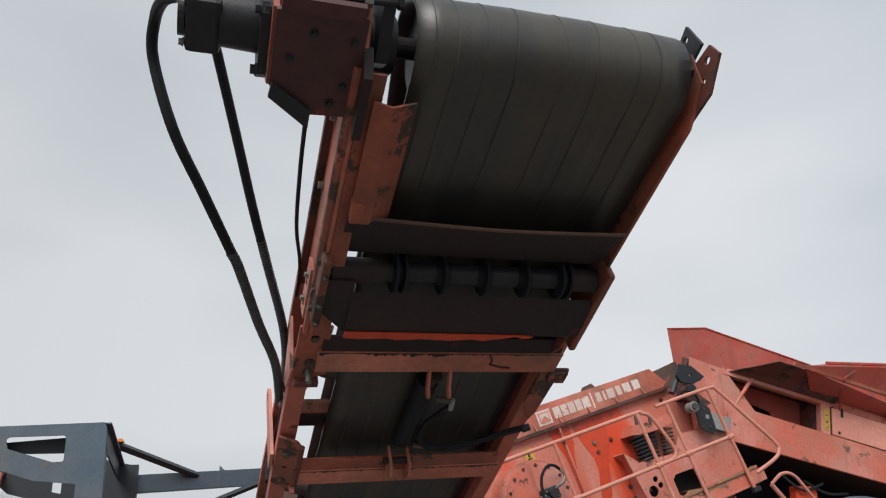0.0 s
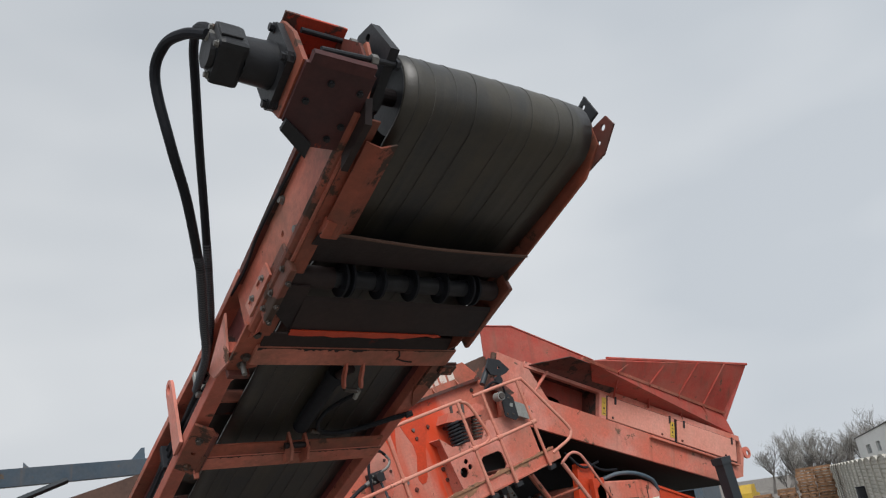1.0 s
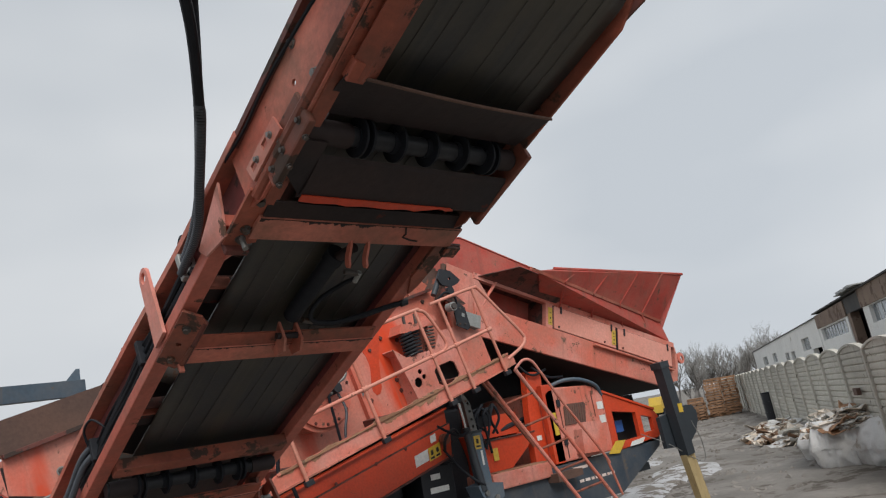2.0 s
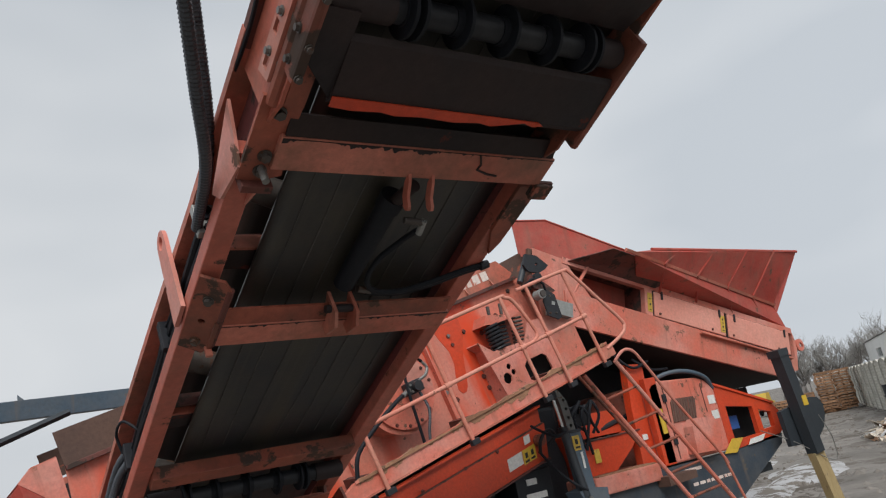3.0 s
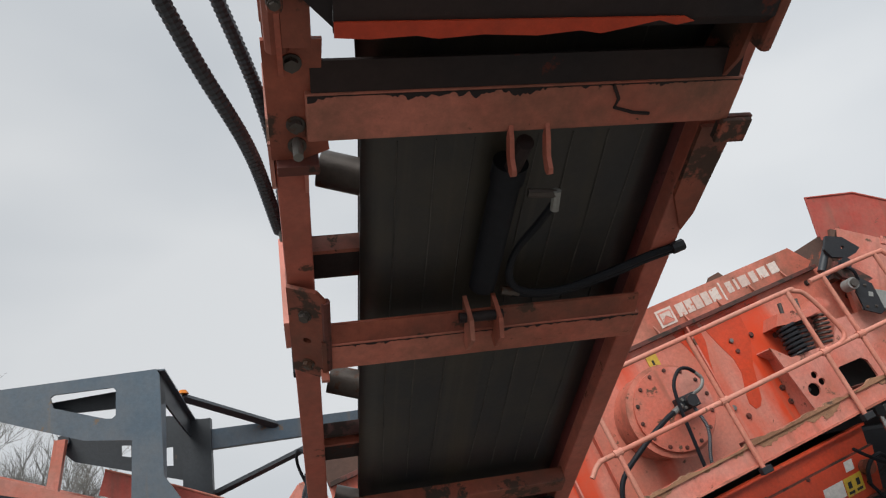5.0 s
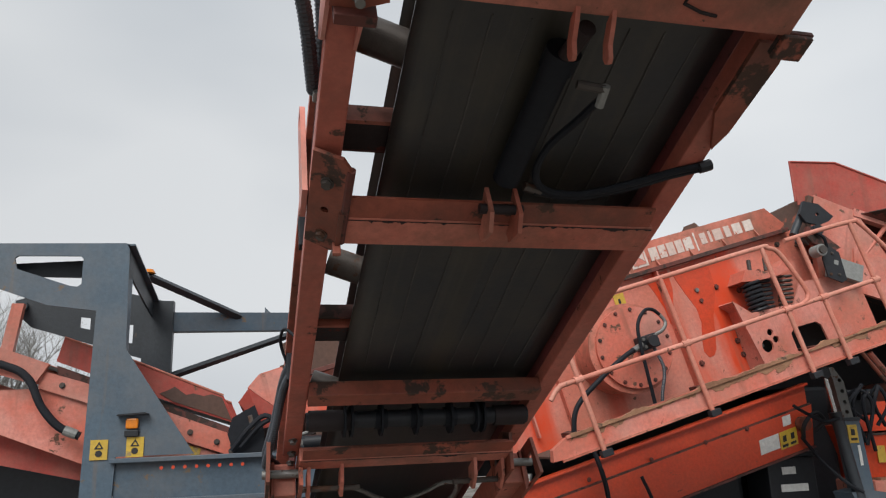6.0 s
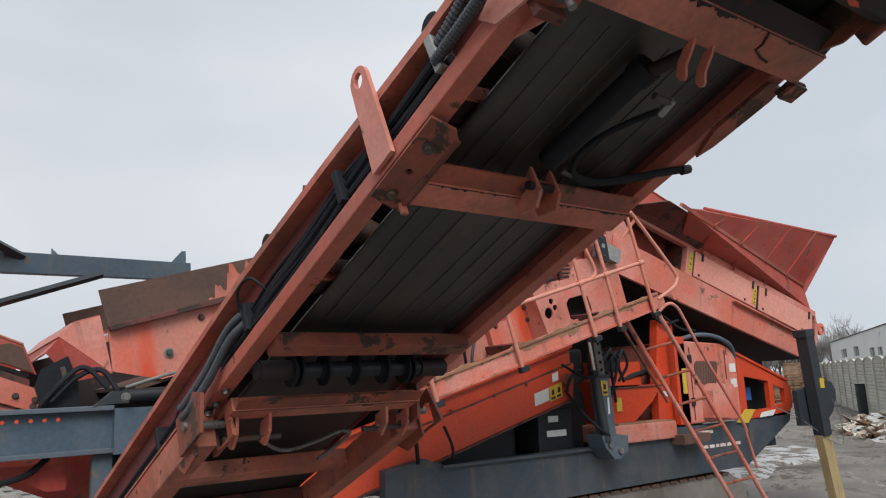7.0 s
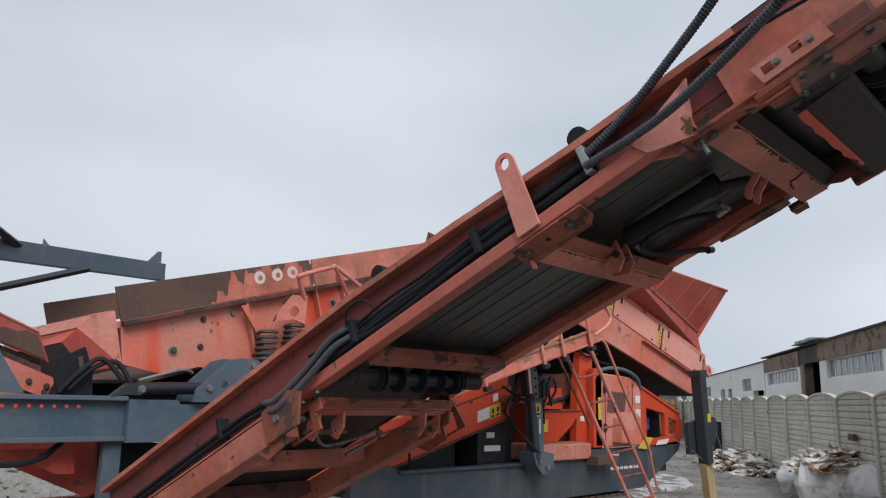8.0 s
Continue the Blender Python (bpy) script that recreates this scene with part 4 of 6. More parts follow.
part("motor_hose", tube([(2.84, 6.53, -0.38), (2.78, 6.50, -0.33), (2.70, 6.48, -0.32), (2.61, 6.48, -0.40), (2.57, 6.48, -0.55), (2.55, 6.50, -0.80), (2.53, 6.52, -1.06)], 0.014, 8), RUBBER, screen)
part("motor_hose", tube([(2.60, 6.52, -0.56), (2.40, 6.46, -0.60), (2.14, 6.44, -0.70), (1.90, 6.46, -0.84), (1.80, 6.48, -1.06)], 0.019, 8), RUBBER, screen)
part("hose_ferrule", rod((2.60, 6.52, -0.56), (2.50, 6.485, -0.58), 0.024, 10), STEEL, screen)
part("motor_hose", tube([(2.68, 6.50, -0.61), (2.68, 6.47, -0.78), (2.60, 6.48, -0.95), (2.57, 6.50, -1.06)], 0.015, 8, rib=0.012), SLEEVE, screen)
# spring mounts, one pair at each end
b_out = [(3.68, -0.46), (3.81, -0.60), (4.24, -0.64), (4.38, -0.48), (4.96, -0.55), (4.96, -1.12), (3.76, -1.12)]
mount = part("spring_bracket", prism(b_out, "y", 6.78, 6.80, holes=[ring(3.84, -0.90, 0.055, 16), ring(3.91, -0.80, 0.03, 12), ring(3.94, -0.87, 0.03, 12),
             [(4.10, -1.02), (4.10, -0.87), (4.15, -0.83), (4.38, -0.84), (4.42, -0.88), (4.43, -1.02), (4.40, -1.05), (4.14, -1.05)]]), RED, screen, "red spring bracket with cut-outs")
part("bracket_side", box(3.75, 3.765, 6.80, 7.0, -1.12, -0.55), RED, mount)
slab([(3.68, 6.80, -0.47), (3.81, 6.80, -0.61), (3.81, 7.0, -0.61), (3.68, 7.0, -0.47)], 0.012, RED, mount, "bracket_seat")
part("bracket_seat", box(3.81, 4.40, 6.80, 7.0, -0.66, -0.645), RED, mount)
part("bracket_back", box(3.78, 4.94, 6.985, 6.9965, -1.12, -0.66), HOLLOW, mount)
for a, y, c, r_, wire, lean in ((3.93, 6.83, -0.62, 0.072, 0.014, 0.05), (4.06, 6.92, -0.63, 0.070, 0.014, 0.22), (4.23, 6.86, -0.64, 0.058, 0.010, 0.34)):
    part("coil_spring", spring((a, y, c), (lean, 0, 1), r_, 0.27, 7, wire), BLACK if wire > 0.012 else ROLLER, screen)
part("spring_cap", prism([(3.84, -0.33), (3.91, -0.24), (4.03, -0.28), (4.11, -0.31), (4.24, -0.30), (4.33, -0.25), (4.40, -0.30), (4.41, -0.35), (4.20, -0.37), (3.98, -0.36)], "y", 6.78, 7.0), RED, screen)
for a, c in ((3.96, -0.22), (4.12, -0.24)):
    part("cap_stud", rod((a, 6.80, c - 0.06), (a + 0.03, 6.80, c + 0.05), 0.018, 8), ROLLER, screen)
mount = part("spring_bracket", prism([(1.10, -0.30), (1.15, -0.20), (1.34, -0.22), (1.44, -0.28), (1.52, -0.05), (1.38, -0.02), (1.2, -0.14)], "y", 6.78, 6.80,
             holes=[ring(1.36, -0.16, 0.045, 14)]), RED, screen)
for a in (1.04, 1.30):
    part("coil_spring", spring((a, 6.86, -0.52), (0.36, 0, 1), 0.075, 0.27, 6, 0.016), ROLLER, screen)
part("spring_seat", box(1.0, 1.5, 6.76, 7.0, -0.56, -0.53), RED_WORN, screen)
# grab rail over the left spring
part("grab_rail", tube([(1.50, 6.80, -0.10), (1.42, 6.72, 0.10), (1.43, 6.70, 0.13), (1.75, 6.70, 0.155), (1.82, 6.70, 0.14), (2.10, 6.72, -0.10)], 0.020, 8, steps=6), RED, screen)
part("grab_rail", rod((1.80, 6.70, 0.15), (1.93, 6.76, -0.12), 0.018, 8), RED, screen)
# left outlet hood and rubber flap
hood = [((-0.01, 7.0, 0.098), (-0.181, 7.0, 0.093), (-0.28, 7.0, 0.023), (-0.025, 7.0, -0.301)), ((-0.28, 7.0, 0.023), (-0.377, 7.06, -0.05), (-0.268, 7.02, -0.285), (-0.025, 7.0, -0.301)),
        ((-0.28, 7.0, 0.023), (-0.181, 7.0, 0.093), (-0.22, 8.5, 0.07), (-0.36, 8.5, -0.02)), ((-0.28, 7.0, 0.023), (-0.377, 7.06, -0.05), (-0.40, 8.5, -0.10), (-0.36, 8.5, -0.02)), ((-0.181, 7.0, 0.093), (-0.01, 7.0, 0.098), (-0.01, 7.4, 0.098), (-0.19, 7.4, 0.09))]
for pts_, mat_ in zip(hood, (RED, RED_HOPPER, RED, RED_FRESH, RED)):
    slab(pts_, 0.01, mat_, screen, "hood_sheet")
part("outlet_back", box(-0.40, 1.5, 8.5, 8.52, -1.0, -0.06), GRIME, screen)
part("rubber_flap", prism([(-0.50, -0.25), (-0.44, -0.15), (-0.27, -0.11), (-0.25, -0.28), (-0.28, -0.46), (-0.49, -0.46)], "y", 6.93, 6.96), RUBBER, screen)
part("flap_strip", box(-0.335, -0.305, 6.918, 6.929, -0.30, -0.17), ROLLER, screen)
part("warning_sticker", box(2.753, 2.853, 6.990, 6.9955, -0.227, -0.107), YELLOW, screen, "yellow warning sticker")
bars(screen, "sticker_print", 2.773, -0.212, 6.9895, [(0, 0, 0.05, 0.012), (0.015, 0.02, 0.02, 0.04)], PRINT)

# ---- walkway with handrails, on the same slope ----
walkw = thing("walkway", "sloping salmon-red walkway with tubular handrails beside the screen box", "walkway", at=SCREEN)
part("floor_plate", box(1.50, 4.42, 6.0, 6.60, -1.080, -1.065), RUSTY, walkw)
part("edge_beam", prism([(1.42, -1.07), (1.60, -1.085), (4.42, -1.085), (4.44, -0.955), (1.55, -0.955), (1.44, -1.0)], "y", 5.94, 6.0), RED, walkw)
part("edge_lip", box(1.55, 4.43, 5.925, 5.94, -0.96, -0.94), RED_WORN, walkw)
mud_low = [(1.58 + 0.018 * k, -0.967 - 0.075 * max(0.0, 0.10 + noise.noise((k * 0.05, 3.1, 0)) + 0.5 * noise.noise((k * 0.23, 7.7, 0)) + 0.3 * noise.noise((k * 0.7, 1.7, 0)))) for k in range(157)]
part("dirt_crust", prism([(1.58, -0.959), (4.39, -0.959)] + mud_low[::-1], "y", 5.9365, 5.941), DIRT, walkw, "tan mud caked along the walkway edge")
mud_up = [(1.58 + 0.018 * k, -0.950 + 0.028 * max(0.0, 0.3 + noise.noise((k * 0.09, 9.1, 0)) + 0.5 * noise.noise((k * 0.4, 2.7, 0)))) for k in range(157)]
part("dirt_crust", prism([(1.58, -0.962), (4.39, -0.962)] + mud_up[::-1], "y", 5.9235, 5.96), DIRT, walkw)
part("edge_lip", box(1.48, 4.40, 5.925, 5.94, -1.09, -1.075), RED_WORN, walkw)
part("end_sheet", box(4.28, 4.46, 5.90, 5.922, -1.08, -0.97), RED_WORN, walkw)
R_ = 0.017
YR = 5.905
for a, top in ((1.76, -0.15), (2.60, -0.15), (3.47, -0.15), (3.80, -0.16), (4.29, -0.17)):
    post = part("rail_post", rod((a, YR, -1.11), (a - 0.02, YR, top), R_, 12), RAIL, walkw, smooth=True)
    part("post_foot", box(a - 0.03, a + 0.05, YR - 0.025, YR + 0.025, -1.145, -1.10, 0.006), BLACK, post)
    part("rail_joint", rod((a - 0.04, YR, -0.63), (a + 0.02, YR, -0.63), R_ * 1.5, 12), RAIL, post)
part("hand_rail", tube([(1.58, YR, -0.15), (2.5, YR, -0.15), (3.40, YR, -0.15), (3.50, YR, -0.17), (3.58, YR, -0.24), (3.67, YR, -0.52), (3.66, YR, -0.60), (3.60, YR, -0.63)], R_, 10), RAIL, walkw, smooth=True)
part("middle_rail", tube([(1.52, YR, -0.70), (1.60, YR, -0.64), (1.72, YR, -0.63), (2.6, YR, -0.63), (3.5, YR, -0.63), (4.32, YR, -0.63)], R_, 10), RAIL, walkw, smooth=True)
part("hand_rail", tube([(3.66, YR, -0.155), (4.0, YR, -0.155), (4.30, YR, -0.165), (4.36, YR, -0.20), (4.55, YR, -0.52), (4.72, YR, -0.82), (4.72, YR, -0.90), (4.64, YR, -0.95), (4.38, YR, -1.0)], R_, 10), RAIL, walkw, smooth=True)
for a in (1.9, 3.1, 4.2):
    part("walkway_arm", box(a, a + 0.06, 6.0, 6.95, -1.10, -1.02), RED_DARK, walkw)

# ---- ladder ----
lad = thing("ladder", "salmon-red steel access ladder hanging from the walkway end", "ladder")
TOP_L, TOP_R = Vector((4.66, 6.25, 2.485)), Vector((5.12, 6.25, 2.58))
BOT_L, BOT_R = Vector((6.16, 6.22, 0.45)), Vector((6.69, 6.22, 0.45))
part("stringer", rod(TOP_L, BOT_L, 0.022, 8), RED, lad)
part("stringer", rod(TOP_R, BOT_R, 0.022, 8), RED, lad)
for k in range(1, 8):
    f = k / 7.6
    part("rung", rod(TOP_L.lerp(BOT_L, f), TOP_R.lerp(BOT_R, f), 0.014, 8), RED_STAINED, lad)
part("ladder_rail", tube([TOP_R, TOP_R + Vector((0.13, -0.02, 0.09)), TOP_R + Vector((0.25, -0.03, 0.07)), TOP_R + Vector((0.36, -0.03, -0.06)), (5.74, 6.22, 2.15), (6.245, 6.22, 1.50), (6.36, 6.24, 1.36)], 0.016, 8), RED, lad)
part("ladder_rail", rod((6.30, 6.23, 1.44), (6.44, 6.22, 0.98), 0.014, 8), RED_WORN, lad)
part("ladder_rail", rod(TOP_L + Vector((0.10, 0.22, 0.06)), TOP_L.lerp(BOT_L, 0.38) + Vector((0.12, 0.18, 0.0)), 0.016, 8), RED_STAINED, lad)

# ---- feeder frame and hopper: b along the slope, y into the machine, d square to it ----
FEED = Matrix.Translation((4.97, 0, 4.0)) @ pose(0, 0, 0, 0, 16.5, 0)
feed = thing("feeder_frame", "faded red feeder box with hinged side lids and black latches", "screening machine", at=FEED)
part("end_column", prism([(-0.02, 0.0), (0.42, -0.02), (0.85, -0.42), (0.42, -0.80), (0.12, -0.78), (-0.06, -0.20)], "y", 6.88, 6.93), RED, feed)
part("end_face", box(-0.08, -0.02, 6.88, 8.5, -0.5, -0.02), RUSTY, feed)
part("top_rail", box(0.40, 4.42, 6.87, 6.94, -0.075, 0.0), RED, feed)
part("lower_beam", prism([(0.42, -0.40), (4.44, -0.42), (4.44, -0.58), (4.05, -0.74), (0.46, -0.80)], "y", 6.86, 6.90), RED, feed)
part("beam_lip", box(2.55, 4.3, 6.80, 6.86, -0.47, -0.45, 0.004), RED_WORN, feed)
part("side_sheet", box(1.7, 4.42, 6.94, 6.96, -0.45, -0.05), RED_DARK, feed)
for b0, b1 in ((1.80, 3.04), (3.10, 4.32)):
    lid = part("side_lid", box(b0, b1, 6.85, 6.885, -0.40, -0.085, 0.012), LID, feed)
    part("lid_gasket", box(b0 - 0.02, b1 + 0.02, 6.866, 6.8865, -0.42, -0.078), GRIME, lid)
    for b in (b0 + 0.12, b1 - 0.1):
        part("lid_hinge", box(b - 0.012, b + 0.012, 6.832, 6.85, -0.17, -0.07, 0.003), BLACK, lid)
    for b in (b0 + 0.08, b1 - 0.25):
        part("bolt", bolt((b, 6.85, -0.36), (0, -1, 0), 0.012), RED_DARK, lid)
part("warning_sticker", box(2.95, 3.03, 6.845, 6.8498, -0.36, -0.14), YELLOW, feed, "yellow warning sticker")
bars(feed, "sticker_print", 2.96, -0.34, 6.8446, [(0.01, 0, 0.04, 0.008), (0.02, 0.04, 0.02, 0.025), (0.01, 0.10, 0.04, 0.008), (0.02, 0.14, 0.02, 0.025)], PRINT)
part("warning_sticker", box(1.70, 1.77, 6.862, 6.8665, -0.36, -0.12), YELLOW, feed, "yellow warning sticker")
bars(feed, "sticker_print", 1.71, -0.34, 6.8615, [(0.01, 0, 0.03, 0.008), (0.015, 0.06, 0.02, 0.025), (0.01, 0.14, 0.03, 0.008)], PRINT)
part("lid_post", box(1.66, 1.80, 6.867, 6.94, -0.42, -0.06, 0.004), RED, feed)
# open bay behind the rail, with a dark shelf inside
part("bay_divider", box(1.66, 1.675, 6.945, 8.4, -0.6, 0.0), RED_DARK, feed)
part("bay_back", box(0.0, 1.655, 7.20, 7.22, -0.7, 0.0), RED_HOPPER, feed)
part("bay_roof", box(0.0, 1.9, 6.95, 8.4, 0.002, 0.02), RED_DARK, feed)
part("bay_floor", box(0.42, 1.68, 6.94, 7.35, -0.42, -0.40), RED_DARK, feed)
part("bay_plate", prism([(0.75, -0.40), (1.30, -0.40), (1.25, -0.22), (0.80, -0.18)], "y", 7.20, 7.22, holes=[[(0.9, -0.36), (1.1, -0.36), (1.1, -0.28), (0.9, -0.27)]]), RED, feed)
part("bay_strut", rod((0.56, 6.90, -0.42), (0.78, 6.88, -0.02), 0.022, 8), RED, feed)
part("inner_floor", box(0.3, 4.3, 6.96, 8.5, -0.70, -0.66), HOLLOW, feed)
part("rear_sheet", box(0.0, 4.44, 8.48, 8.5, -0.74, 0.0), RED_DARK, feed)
part("nose_plate", prism([(4.44, -0.05), (4.52, -0.22), (4.46, -0.58), (4.44, -0.58)], "y", 6.88, 8.5), RED, feed)
part("tow_eye", prism(ring(4.58, -0.20, 0.085, 18), "y", 6.87, 6.90, holes=[ring(4.60, -0.20, 0.04, 12)]), RED, feed)
# hydraulic ram and control box at the upper end
part("ram_barrel", rod((-0.17, 6.78, -0.18), (-0.27, 6.76, -0.52), 0.034, 16), GREY_DARK, feed, smooth=True)
part("ram_bracket", prism([(-0.25, -0.20), (-0.10, -0.18), (0.06, -0.25), (0.02, -0.31), (-0.06, -0.37), (-0.20, -0.39), (-0.27, -0.33)], "y", 6.70, 6.73, holes=[ring(-0.10, -0.28, 0.018, 10)]), BLACK, feed)
part("ram_bracket", prism([(-0.18, -0.42), (0.0, -0.46), (0.16, -0.52), (0.10, -0.57), (-0.12, -0.56), (-0.20, -0.50)], "y", 6.70, 6.74), RED_DARK, feed)
part("ram_eye", rod((-0.10, 6.66, -0.44), (-0.10, 6.80, -0.44), 0.05, 16), BLACK, feed)
cb = part("control_box", box(0.13, 0.39, 6.70, 6.84, -0.775, -0.625, 0.010), GALV, feed, "grey-green cast control box")
part("box_lid", box(0.125, 0.395, 6.692, 6.70, -0.78, -0.62, 0.003), GALV, cb)
bp = part("box_plate", prism([(-0.03, -0.56), (0.10, -0.60), (0.20, -0.82), (0.16, -0.86), (0.02, -0.85), (-0.05, -0.70)], "y", 6.64, 6.655), BLACK, feed)
part("plate_label", box(0.06, 0.10, 6.636, 6.640, -0.72, -0.68), GALV, bp)
for a_, c_ in ((0.03, -0.63), (0.12, -0.80), (0.04, -0.82)):
    part("bolt", bolt((a_, 6.640, c_), (0, -1, 0), 0.010), ROLLER, bp)
part("box_knob", rod((-0.11, 6.58, -0.655), (-0.11, 6.68, -0.655), 0.052, 18), GALV, feed, smooth=True)
part("knob_cap", rod((-0.11, 6.56, -0.655), (-0.11, 6.58, -0.655), 0.036, 14), ROLLER, feed)
part("control_hose", tube([(0.0, 6.66, -0.60), (-0.08, 6.62, -0.52), (-0.20, 6.64, -0.50), (-0.28, 6.70, -0.62)], 0.014, 7), RUBBER, feed)


hop = thing("feed_hopper", "dark red flared steel feed hopper on top of the feeder", "hopper")
for flip in (False, True):
    def q(x, y, z):
        return (x, 15.4 - y if flip else y, z)
    if not flip:
      slab([q(4.80, 6.92, 3.92), q(4.78, 6.92, 4.34), q(5.27, 6.92, 4.35), q(6.60, 6.92, 3.91), q(6.60, 6.92, 3.52), q(5.0, 6.92, 3.92)], 0.012, RED_HOPPER, hop, "hopper_wing")
    slab([q(6.10, 6.46, 3.79), q(6.45, 6.50, 3.82), q(9.40, 6.56, 3.75), q(9.02, 6.90, 3.10)], 0.012, RED_HOPPER, hop, "hopper_wing")
    slab([q(6.10, 6.48, 3.77), q(9.02, 6.90, 3.10), q(9.20, 6.93, 2.78), q(6.5, 6.93, 3.52)], 0.012, RED_HOPPER, hop, "hopper_skirt")
    if not flip:
      part("wing_rim", tube([q(4.78, 6.92, 3.95), q(4.78, 6.92, 4.34), q(5.27, 6.92, 4.35), q(6.60, 6.92, 3.91)], 0.012, 6, curved=False), RED_HOPPER, hop)
    part("wing_rim", tube([q(6.42, 6.50, 3.83), q(9.42, 6.56, 3.76)], 0.02, 6, curved=False), RED_HOPPER, hop)
    part("wing_seam", tube([q(5.95, 6.46, 3.82), q(9.04, 6.89, 3.10)], 0.026, 4, curved=False), RED_WORN, hop)
    for f in (0.18, 0.40, 0.62, 0.82):
        a, b = Vector(q(6.10, 6.45, 3.78)).lerp(Vector(q(9.02, 6.89, 3.10)), f), Vector(q(6.35, 6.485, 3.82)).lerp(Vector(q(9.40, 6.545, 3.75)), f)
        part("wing_rib", tube([a, b], 0.014, 4, curved=False), RED_HOPPER, hop)
        part("skirt_rib", rod(a + Vector((0, 0, 0.0)), a + Vector((0.14, 0.40 * (1 - f) * (-1 if flip else 1), -0.28)), 0.016, 4), RED_HOPPER, hop)
slab([(5.0, 6.94, 4.20), (6.5, 8.46, 3.85), (6.5, 8.46, 3.5), (5.05, 6.94, 3.7)], 0.012, RED_HOPPER, hop, "hopper_end")
slab([(9.40, 6.56, 3.75), (9.40, 8.84, 3.75), (9.10, 8.48, 3.0), (9.10, 6.92, 3.0)], 0.012, RED_HOPPER, hop, "hopper_end")

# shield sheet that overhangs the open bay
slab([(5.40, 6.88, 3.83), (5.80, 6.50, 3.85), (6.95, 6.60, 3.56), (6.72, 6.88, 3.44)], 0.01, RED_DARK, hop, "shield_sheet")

# ---- chassis ----
chas = thing("tracked_chassis", "slate-grey steel chassis beam of the screening machine", "chassis")
part("side_beam", prism([(2.35, 1.30), (2.75, 1.36), (2.95, 1.29), (5.1, 1.30), (5.2, 1.40), (7.3, 1.40), (8.35, 1.46), (8.30, 1.34), (7.30, 0.88), (2.35, 0.85)], "y", 6.90, 7.0), CHASSIS_GREY, chas)
part("side_beam", box(2.4, 8.2, 8.3, 8.4, 0.9, 1.35), GREY, chas)
part("cross_member", box(2.5, 8.1, 7.0, 8.3, 1.05, 1.15), GREY_DARK, chas)
part("rear_bulkhead", prism([(2.4, 1.1), (8.3, 1.1), (8.3, 2.3), (5.9, 3.05), (4.5, 3.05), (2.6, 2.2)], "y", 8.2, 8.25), BLACK, chas)
for k in range(7):
    part("inner_pipe", tube([(2.7 + 0.35 * k, 7.6, 1.2 + 0.06 * k), (3.4 + 0.5 * k, 7.5 - 0.05 * k, 1.5 + 0.1 * k), (4.6 + 0.4 * k, 7.6, 1.7 + 0.08 * (k % 3))], 0.03, 7), BLACK if k % 2 else RUBBER, chas)
part("inner_tank", box(2.9, 4.1, 7.3, 8.1, 1.16, 1.62, 0.05), BLACK, chas)
part("inner_tank", box(4.75, 5.1, 7.3, 8.1, 1.16, 2.3, 0.04), BLACK, chas)
part("beam_flange", box(2.9, 5.1, 6.86, 6.90, 1.27, 1.295), CHASSIS_GREY, chas)
part("step_bracket", prism([(5.95, 1.23), (6.4, 1.25), (6.4, 1.33), (5.95, 1.33)], "y", 6.72, 6.90), RUSTY, chas)
for dx, ww in ((0, 0.09), (0.11, 0.10), (0.23, 0.06), (0.31, 0.11), (0.44, 0.09), (0.55, 0.05), (0.61, 0.10)):
    part("painted_stroke", box(6.5 + dx, 6.5 + dx + ww * 0.9, 6.895, 6.8985, 1.138, 1.172), LETTER, chas)
part("name_plate", box(6.42, 6.70, 6.895, 6.8985, 1.30, 1.335), LETTER, chas)
tr = thing("crawler_track", "mud-caked crawler track under the chassis", "track")
part("track_belt", prism([(3.0, 0.40), (3.3, 0.29), (7.0, 0.29), (7.3, 0.42), (7.3, 0.66), (7.0, 0.82), (3.3, 0.82), (3.0, 0.68)], "y", 6.95, 7.4), MUD, tr)
for k in range(24):
    part("track_pad", box(3.28 + 0.155 * k, 3.40 + 0.155 * k, 6.93, 7.42, 0.815, 0.84), RUSTY, tr)
copy_thing(tr, Matrix.Translation((0, 0.95, 0)))

# fines conveyor under the screen box
tray = thing("fines_conveyor", "bright orange-red conveyor trough under the screen box", "conveyor")


def along(x, up):
    """A point of the trough's side: x along the machine, up from its lower edge."""
    return (x, 1.43 + 0.272 * (x - 3.3) + up)


side_pts = [along(1.2, 0.0), along(4.62, 0.0), along(4.66, 0.33), along(1.2, 0.33)]
part("trough_side", prism(side_pts, "y", 7.0, 7.03), RED_FRESH, tray)
part("trough_side", prism(side_pts, "y", 8.0, 8.03), RED_FRESH, tray)
part("trough_floor", prism([along(1.2, 0.06), along(4.6, 0.06), along(4.6, 0.09), along(1.2, 0.09)], "y", 7.03, 8.0), BLACK, tray)
part("trough_top", prism([along(1.2, 0.345), along(4.64, 0.345), along(4.64, 0.50), along(1.2, 0.50)], "y", 7.03, 7.06), RED_FRESH, tray)
part("trough_seam", prism([along(1.2, 0.33), along(4.65, 0.33), along(4.65, 0.345), along(1.2, 0.345)], "y", 7.0, 7.05), RED_DARK, tray)
part("trough_lip", prism([along(1.2, 0.50), along(4.64, 0.50), along(4.64, 0.52), along(1.2, 0.52)], "y", 6.98, 7.06), RED_FRESH, tray)
part("trough_lip", prism([along(1.2, -0.018), along(4.62, -0.018), along(4.62, 0.0), along(1.2, 0.0)], "y", 6.97, 7.03), RED_DARK, tray)


def tilted(x0, x1, u0, u1, y0, y1):
    return prism([along(x0, u0), along(x1, u0), along(x1, u1), along(x0, u1)], "y", y0, y1)


